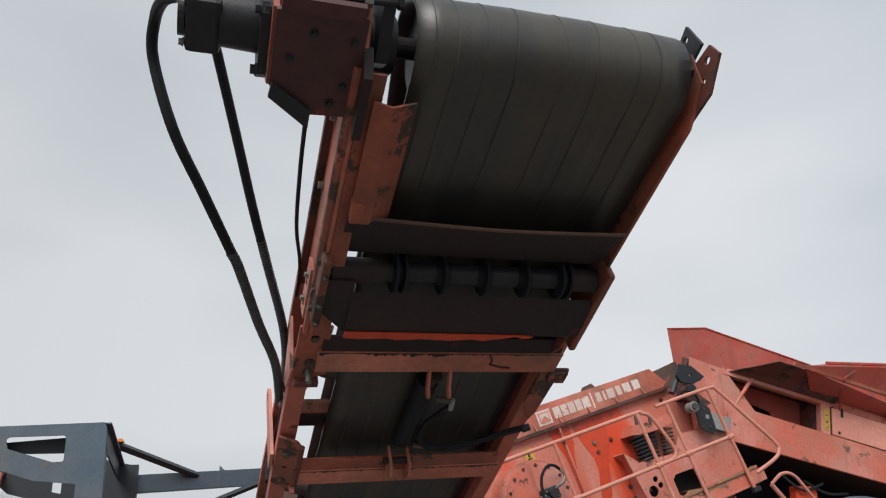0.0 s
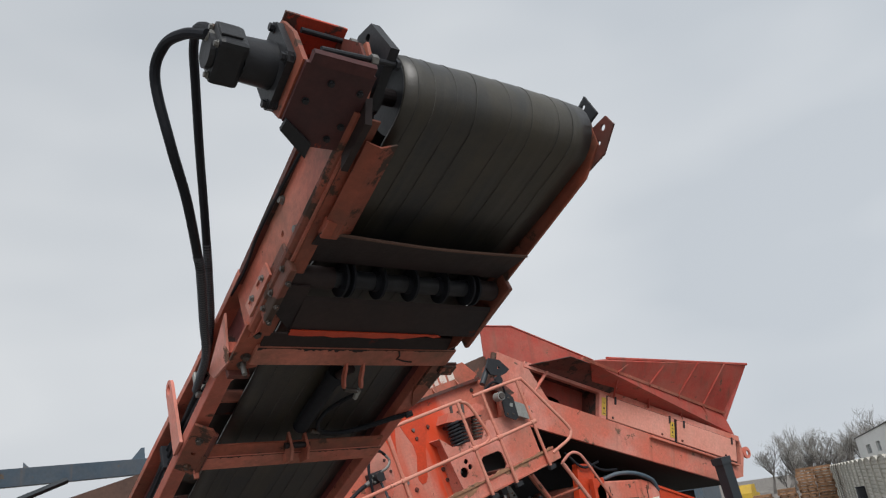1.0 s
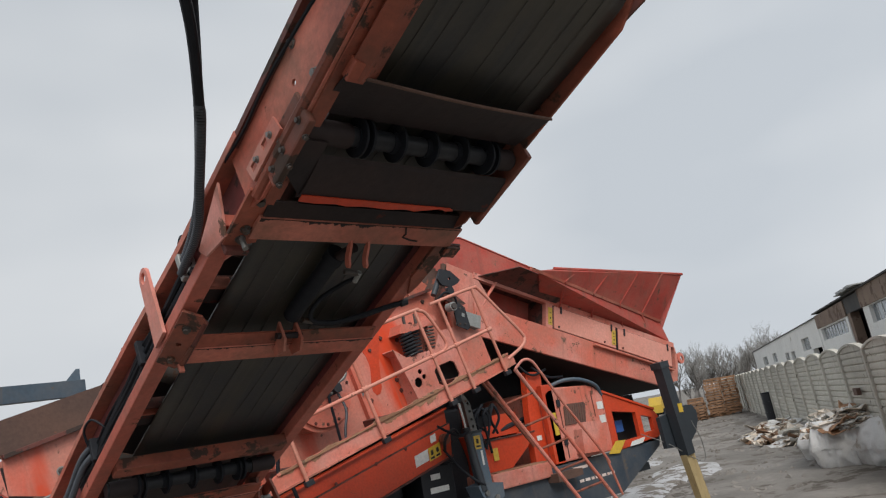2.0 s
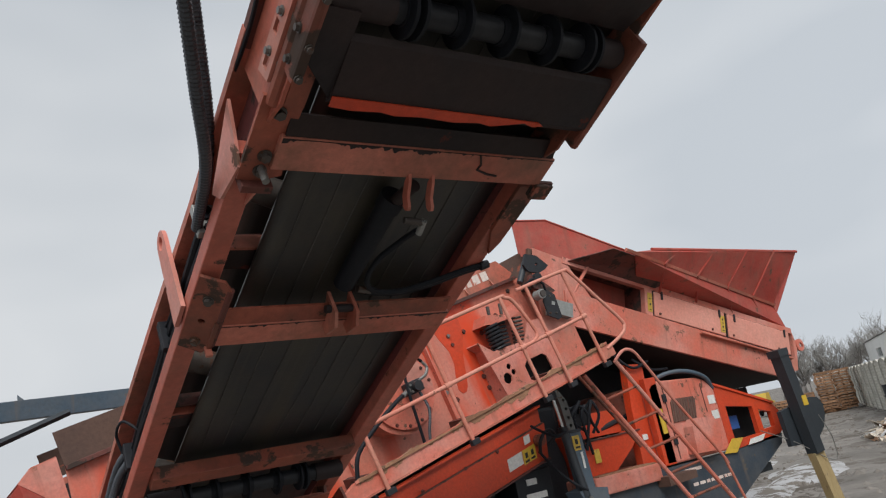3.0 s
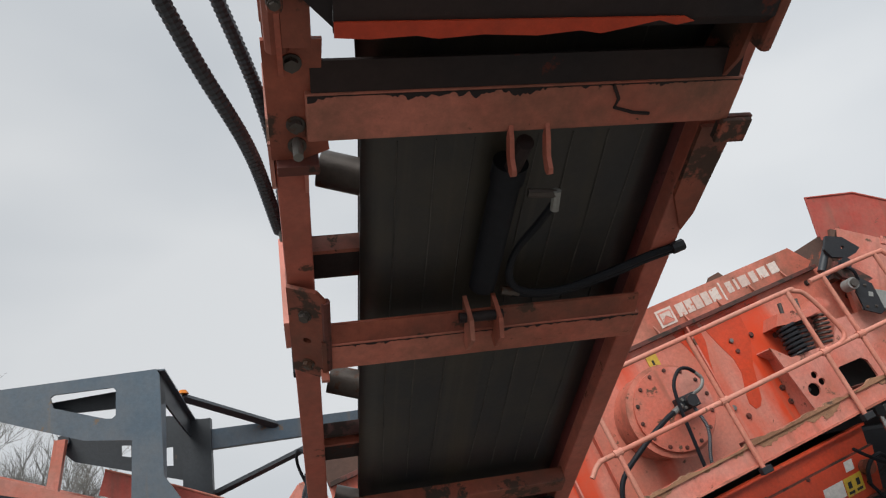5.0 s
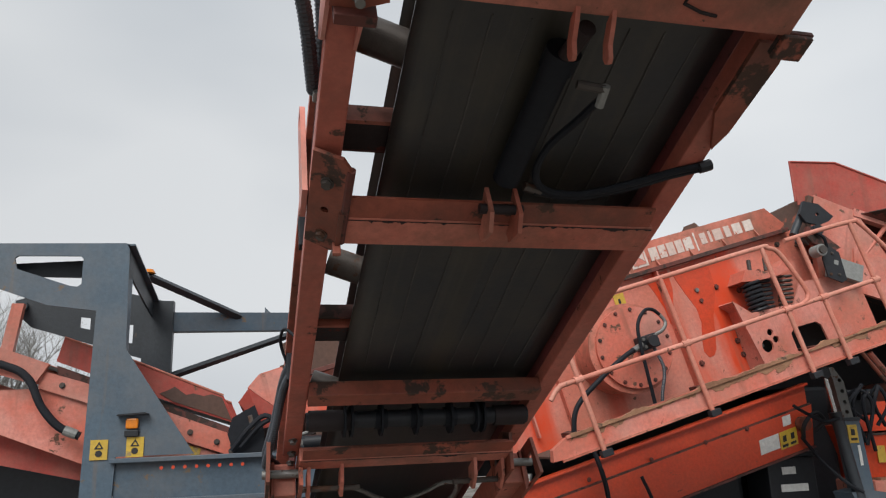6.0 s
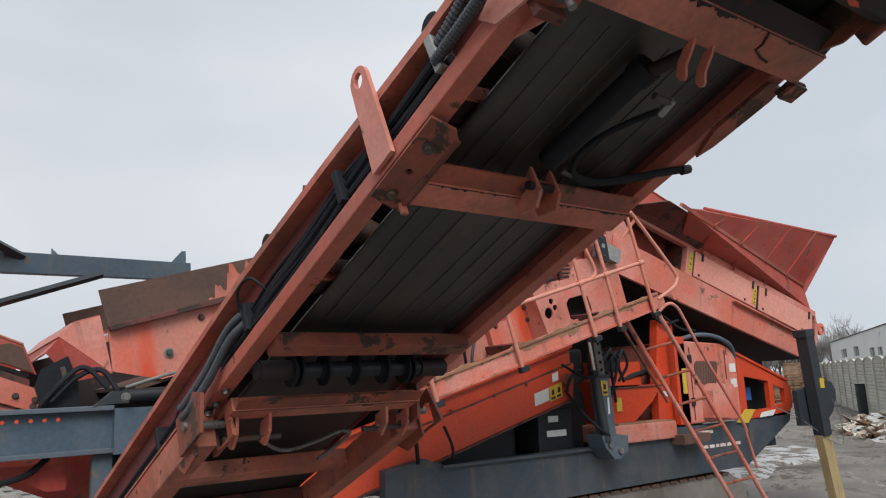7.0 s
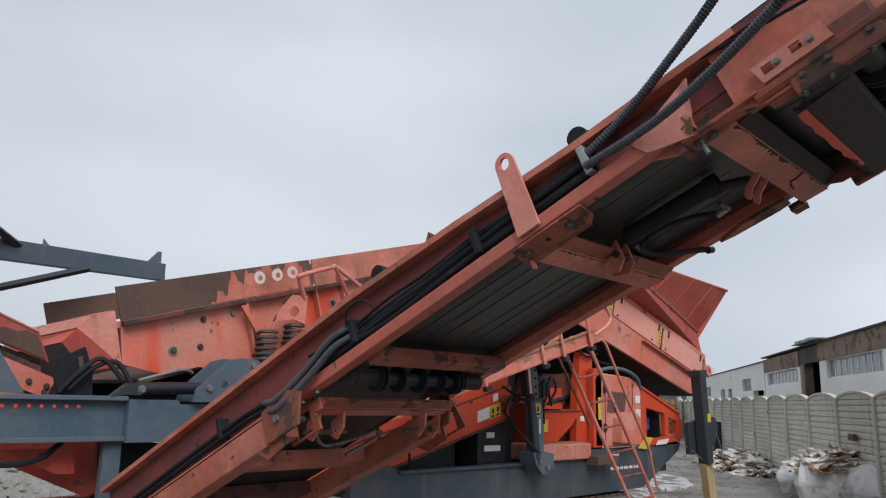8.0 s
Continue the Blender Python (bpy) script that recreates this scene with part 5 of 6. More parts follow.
part("white_sticker", tilted(4.10, 4.29, 0.08, 0.20, 6.994, 6.999), WHITE, tray, "white label")
part("warning_sticker", tilted(4.30, 4.47, 0.06, 0.20, 6.994, 6.999), YELLOW, tray, "yellow warning sticker")
for x in (4.315, 4.395):
    part("sticker_print", tilted(x, x + 0.055, 0.075, 0.095, 6.9905, 6.9935), PRINT, tray)
    part("sticker_print", tilted(x + 0.012, x + 0.045, 0.115, 0.165, 6.9905, 6.9935), PRINT, tray)
part("white_sticker", tilted(4.35, 4.43, 0.235, 0.315, 6.994, 6.999), WHITE, tray, "white label")
part("drain_stain", tilted(3.30, 3.345, 0.05, 0.055, 6.996, 6.999), RUSTY, tray)
part("hose_loop", tube([(4.50, 6.96, 1.85), (4.46, 6.88, 1.95), (4.52, 6.86, 2.03), (4.60, 6.86, 2.05), (4.66, 6.88, 1.98), (4.60, 6.94, 1.90)], 0.018, 8), BLACK, tray)
part("hose_loop", rod((4.52, 6.93, 1.97), (4.52, 6.99, 1.97), 0.06, 14), RED_STAINED, tray)
for x in (2.55, 3.1, 3.6, 4.0):
    part("bolt", bolt((x, 6.998, 1.60 + (x - 2.5) * 0.23), (0, -1, 0), 0.014), RED_DARK, tray)
part("return_strap", tube([(2.55, 6.9, 1.9), (2.62, 6.86, 1.6), (2.66, 6.88, 1.33)], 0.02, 6), RUBBER, tray)
part("return_strap", tube([(2.95, 6.9, 1.62), (3.0, 6.86, 1.45), (3.02, 6.88, 1.32)], 0.014, 6), RUBBER, tray)

# ---- support leg with a hydraulic cylinder ----
leg = thing("support_leg", "dark slate hydraulic support leg with a yellow sticker", "support leg")
part("outer_tube", prism([(4.725, 1.99), (4.865, 1.99), (4.905, 1.25), (4.775, 1.25)], "y", 6.72, 6.86), GREY, leg)
part("inner_tube", prism([(4.66, 2.40), (4.72, 2.42), (4.80, 2.30), (4.835, 1.99), (4.735, 1.99), (4.70, 2.32)], "y", 6.74, 6.82,
                         holes=[ring(4.762, 2.31, 0.018, 10), ring(4.770, 2.22, 0.018, 10), ring(4.777, 2.13, 0.018, 10), ring(4.783, 2.05, 0.018, 10)]), LEG_STEEL, leg)
part("tube_collar", box(4.715, 4.875, 6.71, 6.87, 1.975, 2.005, 0.004), GREY_DARK, leg)
part("cylinder", rod((4.635, 6.70, 2.02), (4.715, 6.68, 1.36), 0.045, 16), GREY_DARK, leg, smooth=True)
part("cylinder_gland", rod((4.632, 6.70, 2.05), (4.640, 6.70, 1.98), 0.052, 16), BLACK, leg, smooth=True)
part("cylinder_rod", rod((4.590, 6.70, 2.38), (4.635, 6.70, 2.04), 0.018, 12), CHROME, leg)
part("rod_clevis", prism([(4.54, 2.40), (4.62, 2.42), (4.63, 2.35), (4.60, 2.32), (4.55, 2.34)], "y", 6.67, 6.73), BLACK, leg)
part("foot_bracket", prism([(4.63, 1.42), (4.76, 1.44), (5.00, 1.40), (4.99, 1.26), (4.88, 1.19), (4.79, 1.19), (4.68, 1.30)], "y", 6.66, 6.88), GREY, leg)
for x, z in ((4.735, 1.33), (4.87, 1.265)):
    part("pin", rod((x, 6.635, z), (x, 6.68, z), 0.030, 16), STEEL, leg)
part("warning_sticker", box(4.735, 4.825, 6.712, 6.7185, 1.80, 1.945), YELLOW, leg, "yellow warning sticker")
bars(leg, "sticker_print", 4.742, 1.81, 6.7115, [(0.01, 0.01, 0.06, 0.02), (0.02, 0.05, 0.035, 0.05)], PRINT)
part("white_sticker", box(4.805, 4.830, 6.712, 6.7185, 1.62, 1.78), WHITE, leg)
part("leg_hose", tube([(4.63, 6.66, 2.00), (4.50, 6.68, 1.98), (4.44, 6.80, 2.05), (4.42, 6.92, 2.12)], 0.014, 7), RUBBER, leg)
part("leg_hose", tube([(4.72, 6.64, 1.42), (4.60, 6.66, 1.50), (4.52, 6.80, 1.66), (4.50, 6.98, 1.86)], 0.014, 7), RUBBER, leg)

# ---- parts between the legs: black filter box, collecting hopper, column ----
fb = thing("filter_box", "black steel box with two white labels on the chassis", "equipment box")
part("body", box(4.20, 4.66, 7.08, 7.40, 1.28, 1.70, 0.015), BLACK, fb)
part("white_sticker", box(4.33, 4.46, 7.070, 7.078, 1.56, 1.62), WHITE, fb)
part("white_sticker", box(4.30, 4.56, 7.070, 7.078, 1.42, 1.48), WHITE, fb)
part("lid", box(4.17, 4.69, 7.05, 7.42, 1.70, 1.74, 0.01), BLACK, fb)
ch = thing("collecting_hopper", "bright orange-red sheet metal collecting hopper", "hopper")
slab([(5.10, 6.95, 1.853), (5.93, 6.95, 1.864), (5.79, 6.97, 1.70), (5.495, 6.99, 1.50), (5.06, 6.99, 1.50)], 0.02, RED_FRESH, ch, "front_sheet")
slab([(5.93, 6.955, 1.864), (5.96, 7.60, 1.864), (5.56, 7.60, 1.46), (5.50, 6.99, 1.50), (5.79, 6.97, 1.70)], 0.02, RED_FRESH, ch, "side_sheet")
part("sheet_fold", tube([(5.10, 6.945, 1.855), (5.93, 6.945, 1.866)], 0.010, 6, curved=False), RED_DARK, ch)
slab([(5.02, 7.0, 1.95), (5.02, 8.0, 1.95), (5.20, 8.0, 1.44), (5.20, 7.0, 1.44)], 0.02, RED_FRESH, ch, "side_sheet")
part("base_block", box(5.02, 6.00, 6.84, 7.6, 1.30, 1.485, 0.02), RED, ch)
part("dirt_crust", prism([(5.10, 6.86), (5.95, 6.85), (5.97, 6.95), (5.90, 7.05), (5.60, 7.0), (5.40, 7.06), (5.10, 7.0)], "z", 1.483, 1.497), DIRT, ch)
part("warning_sticker", box(5.20, 5.28, 6.955, 6.962, 1.62, 1.76), YELLOW, ch, "yellow warning sticker")
col = thing("machine_column", "orange-red steel column with warning stickers", "column")
part("post", prism([(5.93, 1.42), (6.22, 1.42), (6.26, 2.05), (6.32, 2.58), (6.05, 2.60), (5.97, 2.10)], "y", 7.02, 7.12), RED_FRESH, col)
part("post", box(6.15, 6.34, 6.90, 6.98, 1.42, 2.40, 0.01), RED_FRESH, col)
part("warning_sticker", box(6.24, 6.31, 6.890, 6.898, 1.76, 2.04), YELLOW, col, "yellow warning sticker")
part("white_sticker", box(6.02, 6.10, 7.008, 7.0155, 1.74, 1.80), WHITE, col)
part("shelf", box(5.1, 5.96, 7.25, 7.3, 1.88, 2.14), RED_FRESH, col)
vb = thing("valve_block", "black hydraulic valve block with tangled hoses", "valve")
part("block", box(5.0, 5.28, 6.95, 7.15, 2.02, 2.24, 0.02), BLACK, vb)
rh = random.Random(9)
for k in range(6):
    x = 5.0 + 0.05 * k
    part("hose", tube([(x, 6.94, 2.20 - 0.02 * (k % 3)), (x + rh.uniform(-0.05, 0.1), 6.86, 2.24 + rh.uniform(-0.04, 0.04)), (x + rh.uniform(-0.12, 0.12), 6.86, 2.10), (x + rh.uniform(-0.2, 0.2), 6.92, 1.95 - rh.uniform(0, 0.25))], 0.016, 7), RUBBER, vb)
for k in range(4):
    part("fitting", rod((5.02 + 0.07 * k, 6.93, 2.20), (5.02 + 0.07 * k, 6.90, 2.22), 0.02, 8), STEEL, vb)

# ---- engine housing ----
eng = thing("engine_housing", "red engine housing with rusty mesh panel and open bay", "engine housing")
cabinet = part("cabinet", prism([(6.18, 1.42), (7.30, 1.42), (7.30, 2.12), (7.26, 2.20), (7.16, 2.28), (7.02, 2.32), (6.36, 2.35), (6.24, 2.33), (6.18, 2.28)], "y", 6.90, 8.2), RED, eng)
rounding = cabinet.modifiers.new("edges", "BEVEL")
rounding.width, rounding.segments = 0.02, 2
part("cabinet_seam", box(6.40, 6.412, 6.893, 6.8985, 1.46, 2.28), RED_DARK, eng)
part("cabinet_seam", box(7.06, 7.072, 6.893, 6.8985, 1.90, 2.24), RED_DARK, eng)
for x, z in ((6.36, 1.62), (6.36, 2.1)):
    part("cabinet_hinge", box(x, x + 0.06, 6.878, 6.8925, z, z + 0.09, 0.003), BLACK, eng)
part("mesh_panel", prism([(6.45, 1.86), (6.84, 1.85), (6.90, 2.08), (6.87, 2.11), (6.52, 2.12), (6.48, 2.09)], "y", 6.885, 6.898), RUSTY, eng)
for k in range(9):
    part("mesh_wire", rod((6.47 + 0.044 * k, 6.882, 1.865), (6.51 + 0.043 * k, 6.882, 2.10), 0.005, 4), RED_DARK, eng)
part("step_box", prism([(6.55, 1.48), (7.0, 1.46), (7.04, 1.72), (6.98, 1.84), (6.66, 1.86), (6.58, 1.78)], "y", 6.76, 6.90), RED, eng)
part("bay_frame", prism([(7.28, 1.40), (8.25, 1.42), (8.40, 1.50), (8.42, 1.74), (8.32, 1.84), (7.30, 2.20)], "y", 6.90, 6.96,
                        holes=[[(7.42, 1.50), (7.92, 1.52), (7.92, 1.85), (7.42, 1.92)], [(8.02, 1.55), (8.26, 1.56), (8.26, 1.74), (8.02, 1.80)]]), RED_FRESH, eng)
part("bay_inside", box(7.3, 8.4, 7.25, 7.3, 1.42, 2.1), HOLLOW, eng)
part("bay_roof", prism([(7.28, 2.19), (8.34, 1.83), (8.34, 1.86), (7.28, 2.22)], "y", 6.88, 8.2), RED_FRESH, eng)
part("control_screen", box(7.68, 7.84, 7.10, 7.25, 1.62, 1.78), BLUE, eng)
part("notice_sheet", prism([(7.14, 1.39), (7.36, 1.37), (7.54, 1.52), (7.34, 1.535)], "y", 6.870, 6.880), YELLOW, eng, "yellow and white notice plate")
part("notice_sheet", prism([(7.62, 1.42), (7.90, 1.43), (7.98, 1.50), (7.68, 1.48)], "y", 6.870, 6.880), WHITE, eng)
for z in (1.80, 1.98):
    part("white_sticker", box(7.14, 7.26, 6.894, 6.899, z, z + 0.1), WHITE, eng)
part("air_hose", tube([(6.45, 7.05, 2.38), (6.66, 6.95, 2.425), (6.90, 6.88, 2.40), (7.16, 6.87, 2.30), (7.30, 6.92, 2.16)], 0.026, 12), GREY, eng, smooth=True)
for k in range(2):
    part("loose_hose", tube([(5.9 + 0.3 * k, 7.05, 2.75 - 0.1 * k), (6.1 + 0.3 * k, 6.98, 2.55 - 0.05 * k), (6.4 + 0.3 * k, 7.0, 2.60 - 0.12 * k)], 0.016, 7), RUBBER, eng)

# ---- rear leg and its timber prop ----
rl = thing("rear_leg", "dark slate hydraulic leg at the hopper end", "support leg")
part("outer_tube", prism([(8.11, 2.42), (8.29, 2.43), (8.42, 1.18), (8.25, 1.16)], "y", 6.44, 6.58), GREY_DARK, rl)
part("leg_head", prism([(8.09, 2.45), (8.30, 2.47), (8.30, 2.38), (8.10, 2.36)], "y", 6.43, 6.60), GREY_DARK, rl)
part("leg_bracket", prism([(8.02, 1.72), (8.40, 1.78), (8.70, 1.82), (8.86, 1.80), (8.94, 1.70), (8.92, 1.58), (8.80, 1.42), (8.56, 1.27), (8.04, 1.30)], "y", 6.60, 6.66), GREY_DARK, rl)
part("warning_sticker", box(8.28, 8.37, 6.43, 6.4385, 1.74, 1.86), YELLOW, rl, "yellow sticker")
prop = thing("timber_prop", "yellowed squared timber prop standing under the rear leg", "timber")
part("timber", prism([(8.24, 1.17), (8.44, 1.17), (8.62, 0.22), (8.42, 0.22)], "y", 6.47, 6.57), POLE, prop)
part("tie_wire", tube([(8.45, 6.40, 1.60), (8.52, 6.36, 1.3), (8.48, 6.40, 1.05), (8.10, 6.6, 1.35), (7.8, 6.8, 1.55)], 0.006, 5), STEEL, prop)

# ---- tail gantry in slate grey ----
gan = thing("tail_gantry", "slate-grey steel gantry with cut-out plates and braces", "gantry")
part("front_plate", prism([(-4.2, 3.36), (-0.92, 3.42), (-0.90, 3.38), (-0.88, 2.66), (-0.40, 1.94), (-0.90, 1.94), (-0.91, 1.62), (-1.11, 1.62), (-1.09, 2.93), (-1.41, 2.97), (-2.03, 3.20), (-4.2, 3.10)],
     "y", 6.78, 6.80, holes=[[(-1.64, 3.30), (-1.62, 3.318), (-1.22, 3.322), (-1.20, 3.30), (-1.20, 3.12), (-1.225, 3.10), (-1.27, 3.105), (-1.62, 3.225)]]), GREY, gan)
part("plate_edge", box(-0.93, -0.905, 6.80, 7.00, 2.0, 3.42), GREY, gan)
part("plate_edge", prism([(-4.2, 3.36), (-0.92, 3.42), (-0.92, 3.40), (-4.2, 3.34)], "y", 6.80, 7.0), GREY, gan)
part("slot_back", prism([(-1.70, 3.30), (-1.12, 3.335), (-1.12, 3.20), (-1.70, 3.21)], "y", 6.95, 6.97), GREY_DARK, gan)
part("rear_post", box(-0.98, -0.74, 7.95, 8.05, 1.62, 3.22), GREY_DARK, gan)
part("rear_plate", prism([(-2.02, 3.24), (-1.93, 3.27), (-1.1, 3.30), (-0.76, 3.22), (-0.76, 2.72), (-1.0, 2.74), (-1.88, 3.015), (-1.99, 3.12)], "y", 8.05, 8.07,
                         holes=[[(-1.16, 3.03), (-1.075, 3.03), (-1.075, 2.87), (-1.16, 2.88)], [(-1.50, 3.10), (-1.42, 3.09), (-1.42, 2.99), (-1.50, 3.01)]]), GREY_DARK, gan)
part("arm_pin", rod((-1.955, 8.0, 3.19), (-1.955, 8.08, 3.19), 0.045, 16), GREY_DARK, gan)
part("link_beam", prism([(6.80, 3.415), (8.0, 3.22), (8.0, 3.08), (7.6, 3.12), (7.0, 3.20), (6.80, 3.16)], "x", -0.920, -0.905), GREY_DARK, gan)
part("link_flange", prism([(6.80, 3.42), (8.0, 3.225), (8.0, 3.213), (6.80, 3.408)], "x", -0.905, -0.865), GREY, gan)
part("brace", rod((-0.89, 7.55, 3.345), (-0.20, 8.20, 3.12), 0.038, 4), GREY_DARK, gan)
tie_m = look((-0.80, 8.02, 3.04), (1.25, 8.76, 3.155))
part("tie_beam", box(-0.10, 0.10, -0.085, 0.085, -2.20, 0.0, 0.004, m=tie_m @ Matrix.Diagonal((0.5, 1, 1, 1))), GREY, gan)
part("tie_tip", prism([(1.10, 3.24), (1.24, 3.24), (1.235, 3.36), (1.20, 3.36)], "y", 8.74, 8.76), GREY, gan)
part("tie_tab", prism([(0.02, 3.17), (0.08, 3.17), (0.02, 3.23)], "y", 8.32, 8.34), GREY, gan)
part("brace", rod((-0.74, 8.05, 2.585), (0.42, 8.35, 3.03), 0.032, 4), GREY_DARK, gan)
part("floor_beam", box(-0.905, 0.25, 6.80, 6.815, 1.66, 1.90), GREY, gan)
part("floor_beam", box(-0.93, 0.25, 6.74, 6.90, 1.90, 1.93, 0.004), GREY, gan)
part("floor_beam", box(-0.93, 0.25, 6.74, 6.90, 1.63, 1.66, 0.004), GREY, gan)
part("beam_box", prism([(0.25, 1.62), (0.58, 1.62), (0.60, 1.56), (0.86, 1.56), (0.90, 1.66), (0.90, 1.88), (0.62, 1.88), (0.60, 1.91), (0.25, 1.91)], "y", 6.72, 6.92), GREY, gan)
part("floor_beam", box(-4.2, 3.2, 8.0, 8.1, 1.63, 1.93), GREY_DARK, gan)
part("hanger_post", box(0.14, 0.26, 6.80, 6.86, 0.30, 1.62), GREY, gan)
part("front_post", box(-1.10, -0.92, 6.82, 6.98, 0.26, 1.66), GREY, gan)
for k in range(8):
    part("red_rivet", rod((-0.60 + 0.075 * k, 6.735, 1.858), (-0.60 + 0.075 * k, 6.7395, 1.858), 0.012, 8), RED_FRESH, gan)
lamp = part("side_lamp", box(-0.845, -0.765, 6.745, 6.778, 2.12, 2.19, 0.012), AMBER, gan, "small amber side lamp")
part("lamp_hood", prism([(-0.90, 2.205), (-0.70, 2.215), (-0.72, 2.225), (-0.89, 2.215)], "y", 6.71, 6.778), BLACK, lamp)
part("lamp_bracket", box(-0.85, -0.76, 6.75, 6.778, 2.07, 2.11, 0.004), BLACK, lamp)
part("top_lamp", rod((-0.885, 7.54, 3.372), (-0.885, 7.54, 3.402), 0.05, 16, 0.03), AMBER, gan, "small amber lamp")
for x, z in ((-1.005, 1.945), (-0.78, 1.955)):
    s_ = part("warning_sticker", box(x - 0.055, x + 0.055, 6.772, 6.777, z - 0.02, z + 0.11), YELLOW, gan, "yellow warning sticker")
    part("sticker_print", prism(ring(x, z + 0.02, 0.022, 10), "y", 6.769, 6.772), PRINT, s_)
    part("sticker_print", prism([(x - 0.03, z + 0.05), (x + 0.03, z + 0.05), (x, z + 0.098)], "y", 6.769, 6.772, holes=[[(x - 0.015, z + 0.058), (x + 0.015, z + 0.058), (x, z + 0.082)]]), PRINT, s_)

# folding ram on the gantry
ram = thing("folding_ram", "black hydraulic ram and slate-grey pivot plates", "hydraulic ram", at=Matrix.Translation((-0.12, 0, 0)))
part("barrel", rod((0.42, 6.78, 1.985), (0.92, 6.78, 2.00), 0.045, 16), BLACK, ram, smooth=True)
part("rod_eye", prism([(0.24, 1.92), (0.34, 1.94), (0.46, 1.94), (0.46, 2.02), (0.36, 2.02)], "y", 6.74, 6.82), GREY_DARK, ram)
for y in (6.66, 6.92):
    part("pivot_plate", prism([(0.80, 1.90), (0.82, 1.99), (1.06, 2.21), (1.16, 2.235), (1.30, 2.23), (1.40, 2.17), (1.60, 2.00), (1.60, 1.90)], "y", y, y + 0.02, holes=[ring(1.04, 2.03, 0.028, 12)]), GREY, ram)
for x, z in ((1.27, 2.18), (0.42, 1.98), (0.92, 2.0), (1.42, 2.03)):
    part("pin", bolt((x, 6.66, z), (0, -1, 0), 0.022), STEEL, ram)
part("ram_hose", tube([(0.40, 6.80, 2.02), (0.30, 6.84, 2.16), (0.16, 6.86, 2.12), (0.02, 6.90, 1.97)], 0.018, 8), RUBBER, ram)
part("ram_hose", tube([(0.34, 6.80, 2.04), (0.20, 6.84, 2.18), (0.08, 6.86, 2.10), (-0.04, 6.90, 1.95)], 0.018, 8), RUBBER, ram)
part("ram_hose", tube([(0.44, 6.78, 2.04), (0.60, 6.76, 2.09), (0.76, 6.76, 2.13), (0.84, 6.78, 2.11)], 0.012, 8), STEEL, ram)

# ---- red tail conveyor that runs out behind the gantry ----
tail = thing("tail_conveyor", "faded red tail conveyor with rusted upper boards", "conveyor")
for y in (7.17, 8.2):
    us = part("upper_side", prism([(-1.378, 2.80), (-0.88, 2.617), (-0.248, 2.352), (-0.16, 2.15), (-0.768, 2.366), (-1.188, 2.535), (-1.421, 2.627)], "y", y, y + 0.02), RED_HOPPER, tail)
    part("upper_rim", tube([(-1.378, y, 2.80), (-0.88, y, 2.617), (-0.248, y, 2.352)], 0.009, 6, curved=False), RED_WORN, us)
    part("chord", prism([(-4.4, 3.70), (-1.802, 2.734), (-1.449, 2.603), (-1.537, 2.459), (-1.783, 2.537), (-4.4, 3.50)], "y", y - 0.06, y - 0.02), RED, tail)
    part("bolted_plate", prism([(-1.52, 2.565), (-1.221, 2.470), (-0.684, 2.262), (-0.108, 2.038), (-0.161, 1.906), (-0.576, 2.052), (-1.208, 2.33), (-1.516, 2.435)], "y", y - 0.03, y - 0.012), RED, tail)
    part("side_plate", prism([(-4.4, 3.40), (-1.768, 2.43), (-1.515, 2.435), (-1.208, 2.326), (-0.575, 2.044), (-0.214, 1.909), (-0.431, 1.886), (-1.194, 1.898), (-1.741, 2.121), (-4.4, 3.06)], "y", y + 0.004, y + 0.02), RED, tail)
for a_, b_ in (((-1.42, 2.60), (-0.78, 2.35)), ((-0.78, 2.35), (-0.20, 2.12))):
    part("inner_strip", prism([a_, b_, (b_[0] + 0.02, b_[1] - 0.20), (a_[0] + 0.02, a_[1] - 0.20)], "y", 7.195, 7.21), RED_DARK, tail)
part("rust_patch", prism([(-0.70, 2.378), (-0.64, 2.40), (-0.594, 2.425), (-0.55, 2.39), (-0.511, 2.362), (-0.46, 2.372), (-0.39, 2.350), (-0.33, 2.362), (-0.255, 2.335), (-0.178, 2.163), (-0.33, 2.222), (-0.467, 2.269), (-0.60, 2.315)], "y", 7.162, 7.169), RUSTY, tail)
part("belt", prism([(-4.4, 3.62), (-0.2, 2.16), (-0.2, 2.14), (-4.4, 3.58)], "y", 7.215, 8.18), BELT, tail)
for x, z in ((-1.36, 2.45), (-0.47, 2.09), (-0.28, 2.015), (-0.165, 1.985), (-0.175, 1.945), (-0.98, 2.29)):
    part("bolt", bolt((x, 7.14, z), (0, -1, 0), 0.016), ROLLER, tail)
part("warning_sticker", prism([(-0.476, 2.0), (-0.39, 1.97), (-0.41, 1.90), (-0.46, 1.925)], "y", 7.165, 7.1725), YELLOW, tail, "yellow warning sticker")
part("sleeved_hose", tube([(-3.2, 7.10, 3.10), (-2.3, 7.08, 2.76), (-1.75, 7.07, 2.60), (-1.569, 7.06, 2.501), (-1.461, 7.05, 2.302), (-1.34, 7.05, 2.162), (-1.2, 7.06, 2.09)], 0.028, 10), RUBBER, tail)
part("hose_ferrule", rod((-1.30, 7.05, 2.135), (-1.22, 7.06, 2.10), 0.034, 12), GALV, tail)
part("under_tray", prism([(-4.0, 2.85), (-0.9, 1.95), (-0.9, 1.70), (-4.0, 2.45)], "y", 7.35, 7.40), RED_HOPPER, tail)
part("prop_post", prism([(-1.995, 3.19), (-1.905, 3.19), (-1.965, 2.70), (-2.06, 2.70)], "y", 7.9, 7.96), RED, tail)

